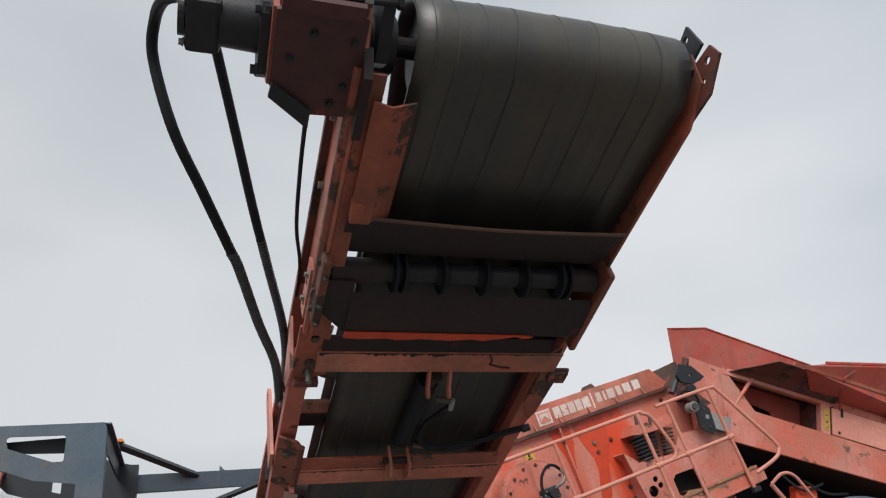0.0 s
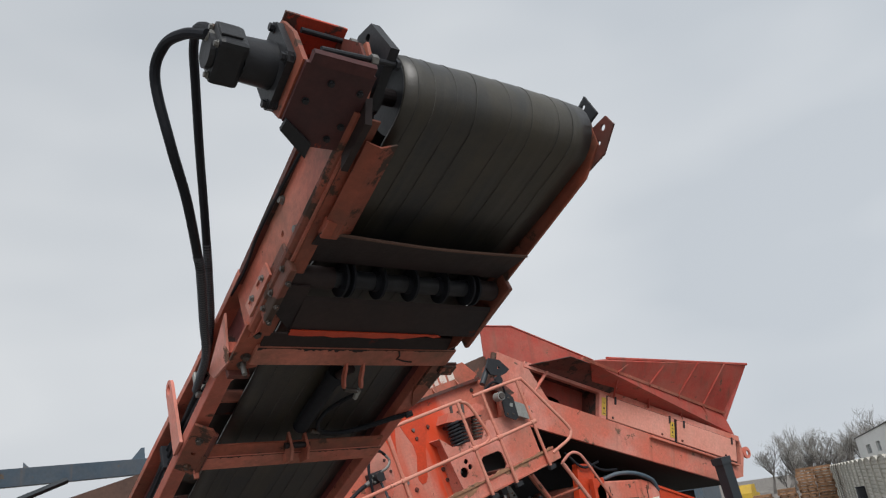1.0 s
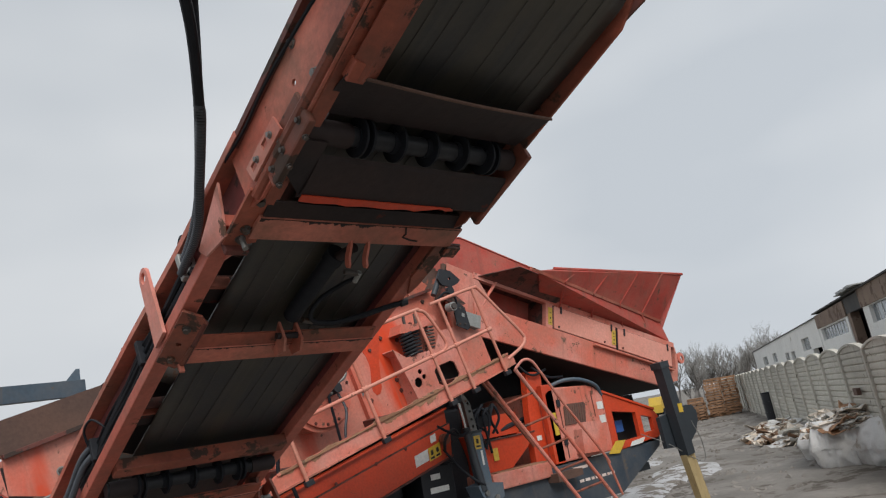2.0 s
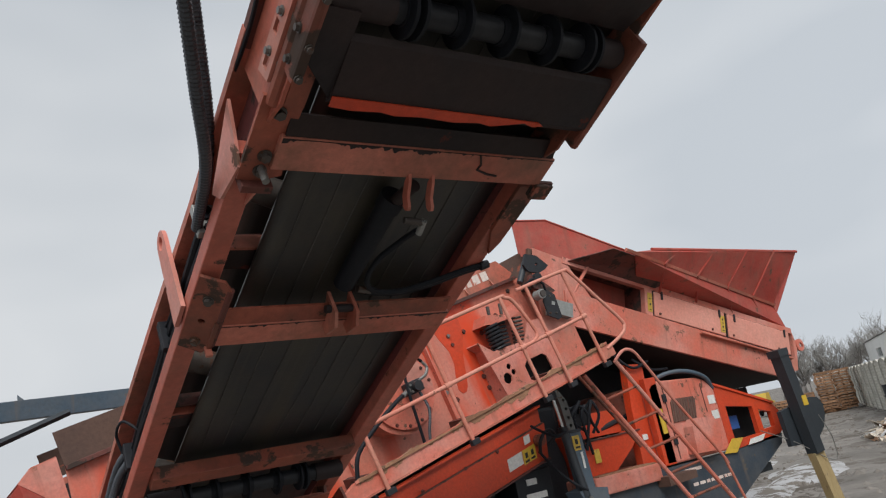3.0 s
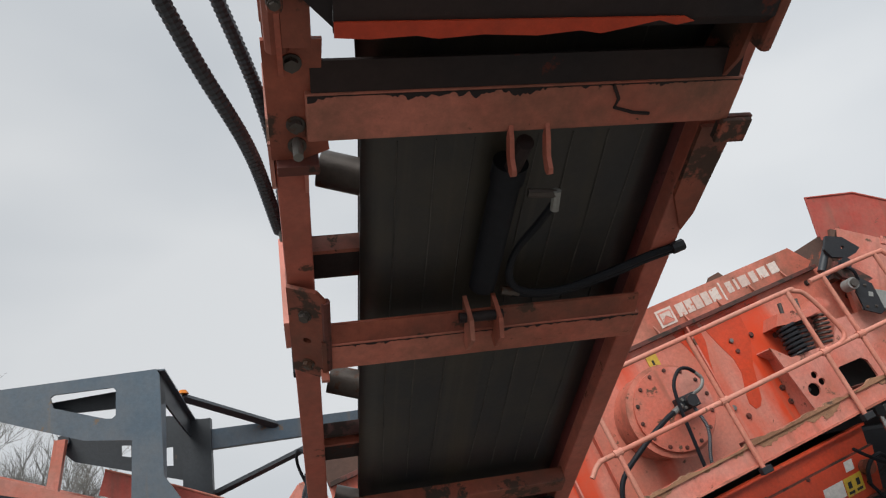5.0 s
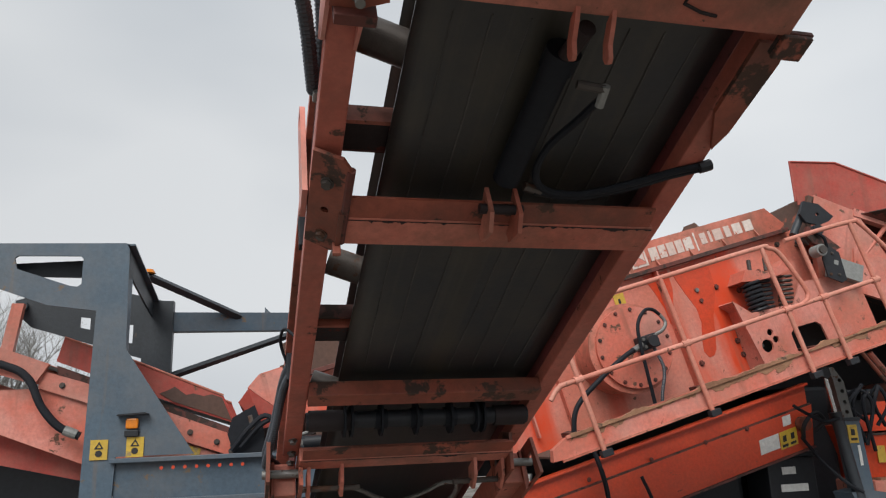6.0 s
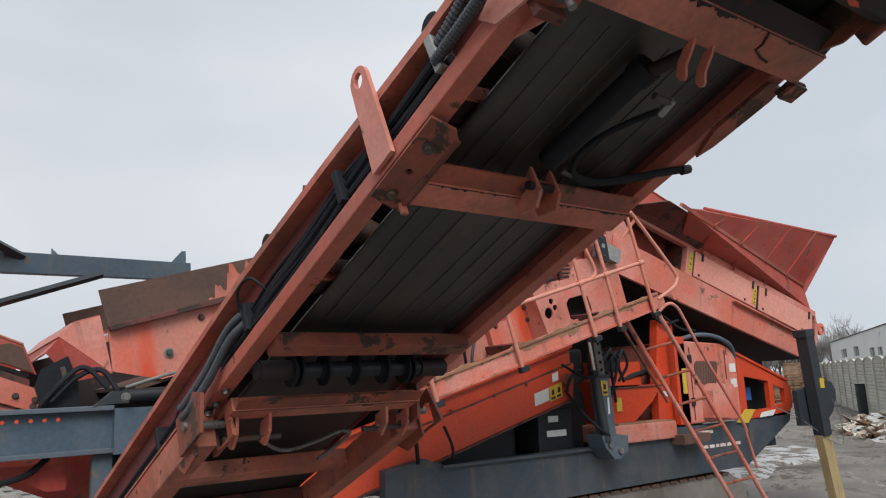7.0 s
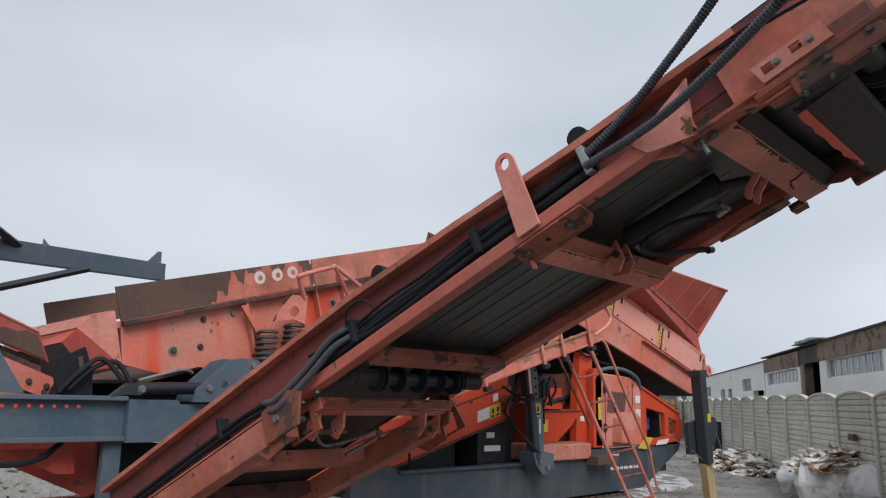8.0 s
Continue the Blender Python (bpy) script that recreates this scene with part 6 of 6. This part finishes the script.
low = thing("return_chute", "dusty red chute under the gantry beam", "chute")
part("side_sheet", prism([(-0.6, 1.62), (0.30, 1.62), (0.45, 1.30), (0.20, 1.22), (-0.3, 1.45)], "y", 7.2, 7.24), RED_HOPPER, low)
part("frame_bar", box(-0.8, 1.9, 7.4, 7.5, 1.08, 1.20, 0.01), RED_WORN, low)
part("drive_guard", prism([(0.24, 1.60), (0.64, 1.59), (0.65, 1.53), (0.58, 1.38), (0.34, 1.38), (0.27, 1.34)], "y", 7.05, 7.30), BLACK, low)
part("bearing_block", prism([(0.35, 1.38), (0.48, 1.39), (0.54, 1.32), (0.53, 1.24), (0.38, 1.25)], "y", 7.20, 7.32), RUSTY, low)
part("chute_sheet", prism([(-0.45, 1.58), (-0.13, 1.58), (0.01, 1.55), (0.02, 1.41), (-0.09, 1.41), (-0.31, 1.52)], "y", 6.95, 6.97), RED_HOPPER, low)
part("frame_post", box(0.3, 0.42, 7.4, 7.5, 0.26, 1.22, 0.01), RED_DARK, low)
part("frame_post", box(1.6, 1.72, 7.4, 7.5, 0.26, 1.22, 0.01), RED_DARK, low)
part("clutter_hose", tube([(-0.7, 6.9, 1.62), (-0.5, 6.85, 1.5), (-0.25, 6.85, 1.52), (-0.1, 6.9, 1.62)], 0.02, 7), RUBBER, low)

# gravel heap and far bank behind the machine
rg = random.Random(7)
hb = bmesh.new()
HN = 26
grid = []
for j in range(HN + 1):
    row = []
    for i in range(HN + 1):
        x, y = -9 + 16 * i / HN, 12 + 12 * j / HN
        r = math.hypot((x + 1) / 7.5, (y - 18) / 5.5)
        z = GROUND - 0.06 + max(0.0, 0.62 * (1 - r)) * (1 + 0.25 * noise.noise((x, y, 0)))
        row.append(hb.verts.new((x, y, z)))
    grid.append(row)
for j in range(HN):
    for i in range(HN):
        hb.faces.new((grid[j][i], grid[j][i + 1], grid[j + 1][i + 1], grid[j + 1][i]))
tagged(part("gravel_heap", hb, GRAVEL, None, smooth=True), "low heap of pale crushed stone", "gravel", kind="stuff")
sv, sf = [], []
for k in range(1500):
    x, y = rg.uniform(-6, 5), rg.uniform(13, 20)
    r = math.hypot((x + 1) / 7.5, (y - 18) / 5.5)
    z = GROUND - 0.02 + max(0.0, 0.62 * (1 - r))
    s = rg.uniform(0.04, 0.13)
    base = len(sv)
    for dx, dy, dz in ((1, 0, 0), (-0.5, 0.87, 0), (-0.5, -0.87, 0), (0.1, 0.1, 1)):
        sv.append((x + s * dx * rg.uniform(0.7, 1.3), y + s * dy * rg.uniform(0.7, 1.3), z + s * dz))
    sf += [(base, base + 1, base + 3), (base + 1, base + 2, base + 3), (base + 2, base, base + 3)]
sm = bpy.data.meshes.new("loose_stones")
sm.from_pydata(sv, [], sf)
sm.materials.append(GRAVEL)
tagged(new("loose_stones", sm), "loose pale stones on the gravel heap", "stones", kind="stuff")

# ---- concrete fence ----
P0 = Vector((18.96, 9.80, GROUND))
DIR = Vector((0.838, 0.546, 0)).normalized()
AWAY = Vector((DIR.y, -DIR.x, 0))
FENCE = Matrix(((DIR.x, AWAY.x, 0, P0.x), (DIR.y, AWAY.y, 0, P0.y), (0, 0, 1, P0.z), (0, 0, 0, 1)))
BAY = 2.07
fence = thing("concrete_fence", "grey precast concrete fence with ribbed panels and arched tops", "fence", at=FENCE, kind="structure")


def panel_mesh(arch):
    """One precast panel: ribbed like stacked logs; the top one ends in an arch."""
    bm = bmesh.new()
    w, h, ribs = BAY - 0.12, 0.463, 4
    for k in range(ribs):
        z0, z1 = k * h / ribs, (k + 1) * h / ribs
        prism([(-0.02, z0), (0.02, z0), (0.02, z1), (-0.02, z1), (-0.045, z1 - 0.022), (-0.048, (z0 + z1) / 2), (-0.045, z0 + 0.022)], "x", 0.06, 0.06 + w, bm=bm)
    if arch:
        pts = [(0.06, h)] + [(0.06 + w * i / 12, h + 0.005 + 0.10 * math.sin(math.pi * i / 12) ** 0.8) for i in range(13)] + [(0.06 + w, h)]
        prism(pts, "y", -0.05, 0.02, bm=bm)
        out_ = [(0.02, h)] + [(0.02 + (w + 0.08) * i / 12, h + 0.03 + 0.115 * math.sin(math.pi * i / 12) ** 0.8) for i in range(13)] + [(0.10 + w, h)]
        prism(out_ + pts[::-1][1:-1], "y", -0.075, 0.03, bm=bm)
    bmesh.ops.recalc_face_normals(bm, faces=bm.faces)
    me = bpy.data.meshes.new("panel")
    bm.to_mesh(me)
    bm.free()
    me.materials.append(CONCRETE)
    return me


plain_panel, arch_panel = panel_mesh(False), panel_mesh(True)
post_bm = box(-0.06, 0.06, -0.09, 0.05, -0.1, 1.88, 0.02)
post_ob = part("post", post_bm, CONCRETE, fence)
BAYS = range(-5, 30)
for b in BAYS:
    if b != 0:
        o = new("post", post_ob.data)
        o.parent = fence
        o.matrix_basis = Matrix.Translation((b * BAY, 0, 0))
    for k in range(4):
        o = new("panel", arch_panel if k == 3 else plain_panel)
        o.parent = fence
        o.matrix_basis = Matrix.Translation((b * BAY, 0, 0.463 * k))
part("fence_box", box(-7.4, -7.1, -0.16, -0.09, 1.12, 1.24, 0.01), RUSTY, fence)

# ---- long derelict building behind the fence ----
BUILD = FENCE @ Matrix.Translation((0, 5.0, 0))
bld = thing("long_building", "long whitewashed derelict hall with brown cladding and a flat roof", "building", at=BUILD)


def wall_run(x0, x1, z0, z1, mat, name="wall", y0=0.0, y1=0.3, holes=(), label=""):
    hs = [[(a, c), (b, c), (b, d), (a, d)] for a, b, c, d in holes]
    return part(name, prism([(x0, z0), (x1, z0), (x1, z1), (x0, z1)], "y", y0, y1, holes=hs), mat, bld, label)


wall_run(-14, 14.0, -0.1, 3.76, WALL, holes=[(-11.5, -8.5, 3.0, 3.70), (-5.0, -1.2, 3.0, 3.72), (0.6, 4.0, 3.0, 3.72), (6.2, 12.9, 2.98, 3.72)])
wall_run(-14, 14.0, 3.76, 4.55, SIDING, "cladding", -0.06, 0.3, label="rust-stained brown sheet cladding")
wall_run(17.4, 25.6, -0.1, 3.70, WALL, holes=[(17.9, 24.9, 2.95, 3.62)])
wall_run(17.4, 25.6, 3.70, 4.45, SIDING, "cladding", -0.06, 0.3)
wall_run(25.8, 70, -0.1, 4.36, WALL, holes=[(26.2, 29.4, 1.9, 2.72), (30.0, 33.2, 2.75, 3.55), (37.6, 39.6, 1.9, 3.0), (41.0, 43.1, 1.9, 3.05), (49, 52, 2.6, 3.4), (57, 61, 2.6, 3.4)])
part("recess_wall", box(14.0, 17.4, 2.2, 2.5, -0.1, 4.5), HOLLOW, bld)
part("recess_post", box(16.6, 17.2, 0.0, 0.4, -0.1, 3.8), SIDING, bld)
part("recess_lintel", box(14.0, 17.4, 0.0, 0.35, 3.78, 4.5), ROOF, bld)
part("back_wall", box(-14, 70, 11.7, 12.0, -0.1, 4.4), WALL, bld)
part("end_wall", box(69.7, 70, 0.3, 11.7, -0.1, 4.36), SIDING, bld)
part("end_wall", box(-14, -13.7, 0.3, 11.7, -0.1, 4.4), WALL, bld)
part("roof", box(-14.3, 25.7, -0.15, 12.2, 4.55, 4.62), ROOF, bld)
part("roof", box(25.7, 70.3, -0.08, 12.2, 4.36, 4.42), ROOF, bld)
part("inner_wall", box(-13.5, 69.5, 3.0, 3.1, -0.1, 4.3), HOLLOW, bld)
for x0, x1, z0, z1 in ((-11.5, -8.5, 3.0, 3.70), (-5.0, -1.2, 3.0, 3.72), (0.6, 4.0, 3.0, 3.72), (6.2, 12.9, 2.98, 3.72), (17.9, 24.9, 2.95, 3.62)):
    n_p = max(3, round((x1 - x0) / 0.75))
    win = part("window", box(x0, x1, 0.14, 0.19, z0, z0 + 0.05), WALL, bld)
    for k in range(n_p):
        a = x0 + (x1 - x0) * k / n_p
        part("window_bar", box(a - 0.02, a + 0.03, 0.13, 0.19, z0 + 0.05, z1), WALL, win)
        part("pane", box(a + 0.03, a + (x1 - x0) / n_p - 0.02, 0.15, 0.165, z0 + 0.05, z1), GLASS, win)
for x0, x1, z0, z1 in ((30.0, 33.2, 2.75, 3.55), (37.6, 39.6, 1.9, 3.0), (41.0, 43.1, 1.9, 3.05), (49, 52, 2.6, 3.4), (57, 61, 2.6, 3.4)):
    part("pane", box(x0, x1, 0.16, 0.18, z0, z1), GLASS, bld)
for k in range(7):
    part("roof_scrap", box(12.6 + 0.5 * k, 13.4 + 0.6 * k, -0.4, 0.2, 4.66 + 0.03 * (k % 3), 4.70 + 0.05 * (k % 3)), GALV, bld)

# ---- far shed ----
shed = thing("far_shed", "low blue-grey shed far across the yard", "shed", at=pose(58, 46, GROUND, 0, 0, 33))
part("wall", box(-8, 8, 0, 6, 0, 2.6), GREY, shed)
part("roof", box(-8.4, 8.4, -0.4, 6.4, 2.6, 2.9), GALV, shed)

# ---- pallets ----
pal = thing("pallet", "weathered wooden pallet in a tall stack", "pallet", "stacked pallets", at=Matrix.Translation((36.6, 23.2, GROUND)))
for k in range(3):
    part("runner", box(-0.6, 0.6, -0.4 + 0.36 * k, -0.32 + 0.36 * k, 0.02, 0.11), WOOD, pal)
for x in (-0.6, 0.575):
    part("end_board", box(x, x + 0.025, -0.42, 0.42, 0.03, 0.105), WOOD, pal)
for k in range(3):
    part("base_board", box(-0.6, 0.6, -0.42 + 0.36 * k, -0.30 + 0.36 * k, 0.0, 0.02), WOOD, pal)
for k in range(8):
    part("deck_board", box(-0.6 + 0.156 * k, -0.49 + 0.156 * k, -0.42, 0.42, 0.112, 0.134), WOOD, pal)
rp = random.Random(3)
for sx, sy, n_ in ((36.6, 23.2, 14), (37.9, 23.0, 14), (35.3, 23.6, 8), (34.4, 24.4, 7), (33.2, 23.4, 3)):
    for k in range(n_):
        if (sx, k) == (36.6, 0):
            continue
        copy_thing(pal, Matrix.Translation((sx + rp.uniform(-0.05, 0.05), sy + rp.uniform(-0.05, 0.05), GROUND + 0.145 * k)) @ pose(0, 0, 0, 0, 0, 30 + rp.uniform(-1.2, 1.2)))
dig = thing("yellow_loader", "small yellow loader parked beside the pallets", "loader", at=pose(46.0, 33.6, GROUND, 0, 0, 20) @ Matrix.Diagonal((0.8, 0.8, 0.8, 1)))
part("body", prism([(-1.2, 0.5), (1.2, 0.5), (1.2, 1.1), (0.3, 1.2), (0.2, 1.9), (-0.8, 1.9), (-1.2, 1.2)], "y", -0.6, 0.6), YELLOW, dig)
for x in (-0.8, 0.8):
    for y in (-0.7, 0.55):
        part("wheel", rod((x, y, 0.42), (x, y + 0.2, 0.42), 0.42, 18), RUBBER, dig)
part("bucket", prism([(1.2, 0.3), (1.9, 0.25), (1.9, 0.7), (1.3, 0.8)], "y", -0.8, 0.8), BLACK, dig)

# ---- black drums by the fence ----
dr = thing("black_drum", "black plastic drum standing against the fence", "drum", "drums by the fence", at=Matrix.Translation((26.6, 14.0, GROUND)))
bmd = rod((0, 0, 0), (0, 0, 1.05), 0.30, 20)
for z in (0.33, 0.70):
    rod((0, 0, z), (0, 0, z + 0.04), 0.325, 20, bm=bmd)
part("shell", bmd, BLACK, dr, smooth=True)
part("lid", rod((0, 0, 1.05), (0, 0, 1.09), 0.315, 20), RUBBER, dr)
copy_thing(dr, Matrix.Translation((27.2, 14.4, GROUND)))
copy_thing(dr, Matrix.Translation((26.2, 14.6, GROUND)))


# ---- woven sacks and rubbish ----
def sack(sx, sy, sz, seed, slump):
    """A crumpled bulk bag: a rounded box pushed about by folds."""
    bm = bmesh.new()
    bmesh.ops.create_cube(bm, size=2.0)
    bmesh.ops.subdivide_edges(bm, edges=bm.edges, cuts=29, use_grid_fill=True)
    for v in bm.verts:
        p = v.co.copy()
        q_ = p.normalized() * 1.25
        p = p.lerp(q_, 0.30)
        belly = 1 + 0.16 * (1 - p.z * p.z)
        p.x, p.y = p.x * belly, p.y * belly
        f = noise.noise((p.x * 1.1 + seed, p.y * 1.1, p.z * 1.1)) * 0.14
        fold = abs(noise.noise((p.x * 3.4 + seed, p.y * 3.4, p.z * 0.9))) * 0.20 + abs(noise.noise((p.x * 5 + 3, p.y * 5 + seed, p.z * 3.0))) * 0.055 + abs(noise.noise((p.x * 11, p.y * 11 + seed, p.z * 8))) * 0.018
        p += p.normalized() * (f - fold)
        if p.z > 0:
            p.z -= slump * (0.5 + 0.5 * noise.noise((p.x * 1.2 + seed, p.y * 1.2, 5)))
        v.co = Vector((p.x * sx, p.y * sy, max(0.0, (p.z + 1) * sz)))
    return bm


for x, y, rz, dims, seed, lab in ((13.0, 6.42, 20, (0.56, 0.48, 0.50), 1.0, "open white woven bulk bag spilling scraps"), (12.8, 5.50, 60, (0.62, 0.55, 0.46), 5.0, "slumped full white woven bulk bag"),
                                  (14.1, 7.1, 5, (0.5, 0.5, 0.40), 9.0, "slumped white woven bulk bag"), (13.9, 5.7, 70, (0.60, 0.55, 0.42), 13.0, "slumped full white woven bulk bag")):
    bag = tagged(part("bulk_bag", sack(*dims, seed, 0.35), BAG, None, smooth=True), lab, "bag", "bulk bags")
    bag.data.set_sharp_from_angle(angle=radians(80))
    bag.matrix_world = pose(x, y, GROUND - 0.08, 0, 0, rz)
    for k, (u, v) in enumerate(((-0.6, -0.5), (0.6, -0.5), (0.5, 0.5), (-0.5, 0.5))):
        part("lifting_loop", tube([(u * dims[0], v * dims[1], 1.35 * dims[2]), (u * dims[0] * 1.5, v * dims[1] * 1.5, 1.5 * dims[2]), (u * dims[0] * 1.7, v * dims[1] * 1.6, 1.0 * dims[2]), (u * dims[0] * 1.5, v * dims[1] * 1.7, 0.6 * dims[2])], 0.022, 5), BAG, bag)


def scrap_heap(cx, cy, rx, ry, height, base, count, seed, mats, rot):
    """Crumpled sheets and sticks piled on one another."""
    r = random.Random(seed)
    groups = [bmesh.new() for _ in mats]
    for k in range(count):
        a, d = r.uniform(0, 2 * math.pi), math.sqrt(r.random())
        u, v = d * math.cos(a) * rx, d * math.sin(a) * ry
        x = cx + u * math.cos(rot) - v * math.sin(rot)
        y = cy + u * math.sin(rot) + v * math.cos(rot)
        z = GROUND - 0.02 + base + height * (1 - d * d) * r.uniform(0.5, 1.0)
        bm = groups[r.randrange(len(mats))]
        w, l = r.uniform(0.08, 0.50), r.uniform(0.18, 0.85)
        m_ = Matrix.Translation((x, y, z)) @ Euler((r.uniform(-0.4, 0.4), r.uniform(-0.4, 0.4), r.uniform(0, 6.3))).to_matrix().to_4x4()
        n_ = 4
        vs = [[bm.verts.new(m_ @ Vector((w * (i / n_ - 0.5), l * (j / n_ - 0.5), r.uniform(-0.055, 0.055)))) for i in range(n_ + 1)] for j in range(n_ + 1)]
        for j in range(n_):
            for i in range(n_):
                bm.faces.new((vs[j][i], vs[j][i + 1], vs[j + 1][i + 1], vs[j + 1][i]))
    return groups


MATS = (SCRAPS, BAG, SCRAPS, BAG, SCRAPS, SCRAPS, WOOD)
for name, lab, args in (("rubbish_heap", "heap of crumpled sheeting and timber scraps along the fence", (20.0, 11.2, 3.4, 0.9, 0.40, 0.0, 230, 1)),
                        ("scrap_pile", "brown scraps spilling from a torn bulk bag", (12.95, 6.40, 0.42, 0.38, 0.26, 0.66, 170, 2))):
    heap = thing(name, lab, "rubbish", kind="stuff")
    for g, mt in zip(scrap_heap(*args, MATS, math.atan2(DIR.y, DIR.x)), MATS):
        o = part("scraps", g, mt, heap)
        md = o.modifiers.new("thickness", "SOLIDIFY")
        md.thickness = 0.012
tagged(part("concrete_block", box(18.0, 18.6, 9.95, 10.3, GROUND - 0.03, GROUND + 0.28, 0.02), CONCRETE), "pale concrete block at the foot of the fence", "block")

# clods of mud trodden up in the yard
cv, cf = [], []
rc = random.Random(31)
for k in range(2600):
    x, y = rc.uniform(8.5, 34), rc.uniform(6.5, 26)
    if (x - P0.x) * AWAY.x + (y - P0.y) * AWAY.y > -0.3:
        continue
    z = GROUND - 0.05 + 0.10 * noise.noise((x * 0.35, y * 0.35, 0.0)) + 0.07 * noise.noise((x * 1.1, y * 1.1, 2.0))
    r_, h_ = rc.uniform(0.04, 0.20), rc.uniform(0.03, 0.09)
    base, turn = len(cv), rc.uniform(0, 6.3)
    for q_ in range(6):
        a = turn + math.pi * q_ / 3
        cv.append((x + r_ * rc.uniform(0.6, 1.2) * math.cos(a), y + r_ * rc.uniform(0.6, 1.2) * math.sin(a), z - 0.02))
    cv.append((x + rc.uniform(-0.3, 0.3) * r_, y + rc.uniform(-0.3, 0.3) * r_, z + h_))
    cf += [(base + q_, base + (q_ + 1) % 6, base + 6) for q_ in range(6)]
cm = bpy.data.meshes.new("mud_clods")
cm.from_pydata(cv, [], cf)
cm.materials.append(MUD)
tagged(new("mud_clods", cm), "clods of trodden mud scattered over the yard", "mud", kind="stuff")

# thin snow lying in the ruts
for cx, cy, rx, ry, seed in ((13.6, 10.2, 2.6, 0.9, 1), (11.2, 9.6, 1.7, 0.7, 2), (16.2, 13.5, 1.8, 0.8, 3)):
    bm = bmesh.new()
    c = bm.verts.new((cx, cy, GROUND + 0.05))
    n_ = 40
    rim, mid = [], []
    for k in range(n_):
        a = 2 * math.pi * k / n_
        w = 1 + 0.45 * noise.noise((math.cos(a) * 1.8 + seed * 3, math.sin(a) * 1.8, 0.5))
        for lst, s, z in ((mid, 0.6, 0.045), (rim, 1.0, -0.05)):
            u, v = s * w * rx * math.cos(a), s * w * ry * math.sin(a)
            lst.append(bm.verts.new((cx + u * DIR.x - v * DIR.y, cy + u * DIR.y + v * DIR.x, GROUND + z)))
    for k in range(n_):
        k2 = (k + 1) % n_
        bm.faces.new((c, mid[k], mid[k2]))
        bm.faces.new((mid[k], rim[k], rim[k2], mid[k2]))
    tagged(part("snow_patch", bm, SNOW, None, smooth=True), "thin patch of dirty snow on the mud", "snow", kind="structure")


# ---- bare winter trees ----
def tree(height, spread, seed, levels=5, thin=1.0):
    """Trunk and limbs as tapered tubes, and a crown of many fine twigs."""
    r = random.Random(seed)
    wood, twigs = bmesh.new(), ([], [])

    def limb(p, d, length, rad, level):
        pts = [p]
        for k in range(3):
            d = (d + Vector((r.uniform(-1, 1), r.uniform(-1, 1), r.uniform(-0.35, 0.75))) * 0.22).normalized()
            pts.append(pts[-1] + d * length / 3)
        n_ = 6 if level < 2 else 4 if level < 3 else 3
        rings = []
        for i, q_ in enumerate(pts):
            rr = rad * (1 - 0.2 * i)
            s = d.orthogonal().normalized()
            t_ = d.cross(s)
            rings.append([q_ + rr * (math.cos(2 * math.pi * k / n_) * s + math.sin(2 * math.pi * k / n_) * t_) for k in range(n_)])
        if level < 3:
            vs = [[wood.verts.new(c) for c in rg_] for rg_ in rings]
            for a, b in zip(vs, vs[1:]):
                for k in range(n_):
                    wood.faces.new((a[k], a[(k + 1) % n_], b[(k + 1) % n_], b[k]))
        else:
            base = len(twigs[0])
            for rg_ in rings:
                twigs[0].extend(rg_)
            for a in range(3):
                for k in range(n_):
                    twigs[1].append((base + a * n_ + k, base + a * n_ + (k + 1) % n_, base + (a + 1) * n_ + (k + 1) % n_, base + (a + 1) * n_ + k))
        if level >= levels:
            return
        for k in range(r.choice((3, 4, 4, 5)) if level else 6):
            at = pts[r.choice((1, 2, 3, 3))] if level else pts[r.choice((2, 2, 3, 3, 3))]
            nd = (d * 0.75 + Vector((r.uniform(-1, 1), r.uniform(-1, 1), r.uniform(-0.1, 0.9))) * spread).normalized()
            limb(at, nd, length * r.uniform(0.55, 0.8), rad * 0.48, level + 1)

    limb(Vector((0, 0, -0.2)), Vector((0, 0, 1)), height * 0.34, height * 0.022 * thin, 0)
    return wood, twigs


def plant(name, label, x, y, height, spread, seed, levels=5, thin=1.0, cat="tree"):
    wood, twigs = tree(height, spread, seed, levels, thin)
    tr_ = thing(name, label, cat, "bare trees", at=Matrix.Translation((x, y, GROUND)))
    part("trunk", wood, BARK, tr_)
    me = bpy.data.meshes.new("crown")
    me.from_pydata(twigs[0], [], twigs[1])
    me.materials.append(TWIG)
    c = new("crown", me)
    c.parent = tr_


for k, (x, y, h) in enumerate(((104, 55, 9.5), (92, 53, 5.6), (76, 50, 7.2), (79, 51, 6.6), (82.6, 50, 7.0), (86, 50, 6.6), (89, 51, 7.0), (92, 50, 7.4), (96.5, 50, 9.6), (84.5, 52, 7.0), (77.5, 53, 6.4), (88, 51.5, 5.4), (86, 53.5, 5.2), (90, 56.5, 4.8), (84, 54.5, 4.4), (95, 60.5, 4.4), (99, 54.5, 6.4), (112, 59, 6.0), (120, 64, 6.0), (80, 53, 3.2), (126, 66, 6), (97, 52, 6.2), (102, 58, 5.6), (93, 56, 5.0))):
    plant("bare_tree", "leafless grey-brown winter tree beyond the yard", x, y, h, 0.85, 20 + k, thin=1.5)
for k, (x, y, h) in enumerate(((-12.5, 34, 9.0), (-10.2, 36, 7.5), (-16, 31, 11.5), (-11.3, 33, 7.0), (-19, 33, 12), (9.0, 52, 7.5), (-11.8, 34.5, 9.4))):
    plant("bare_tree", "leafless winter tree behind the tail gantry", x, y, h, 0.8, 50 + k, thin=1.1)
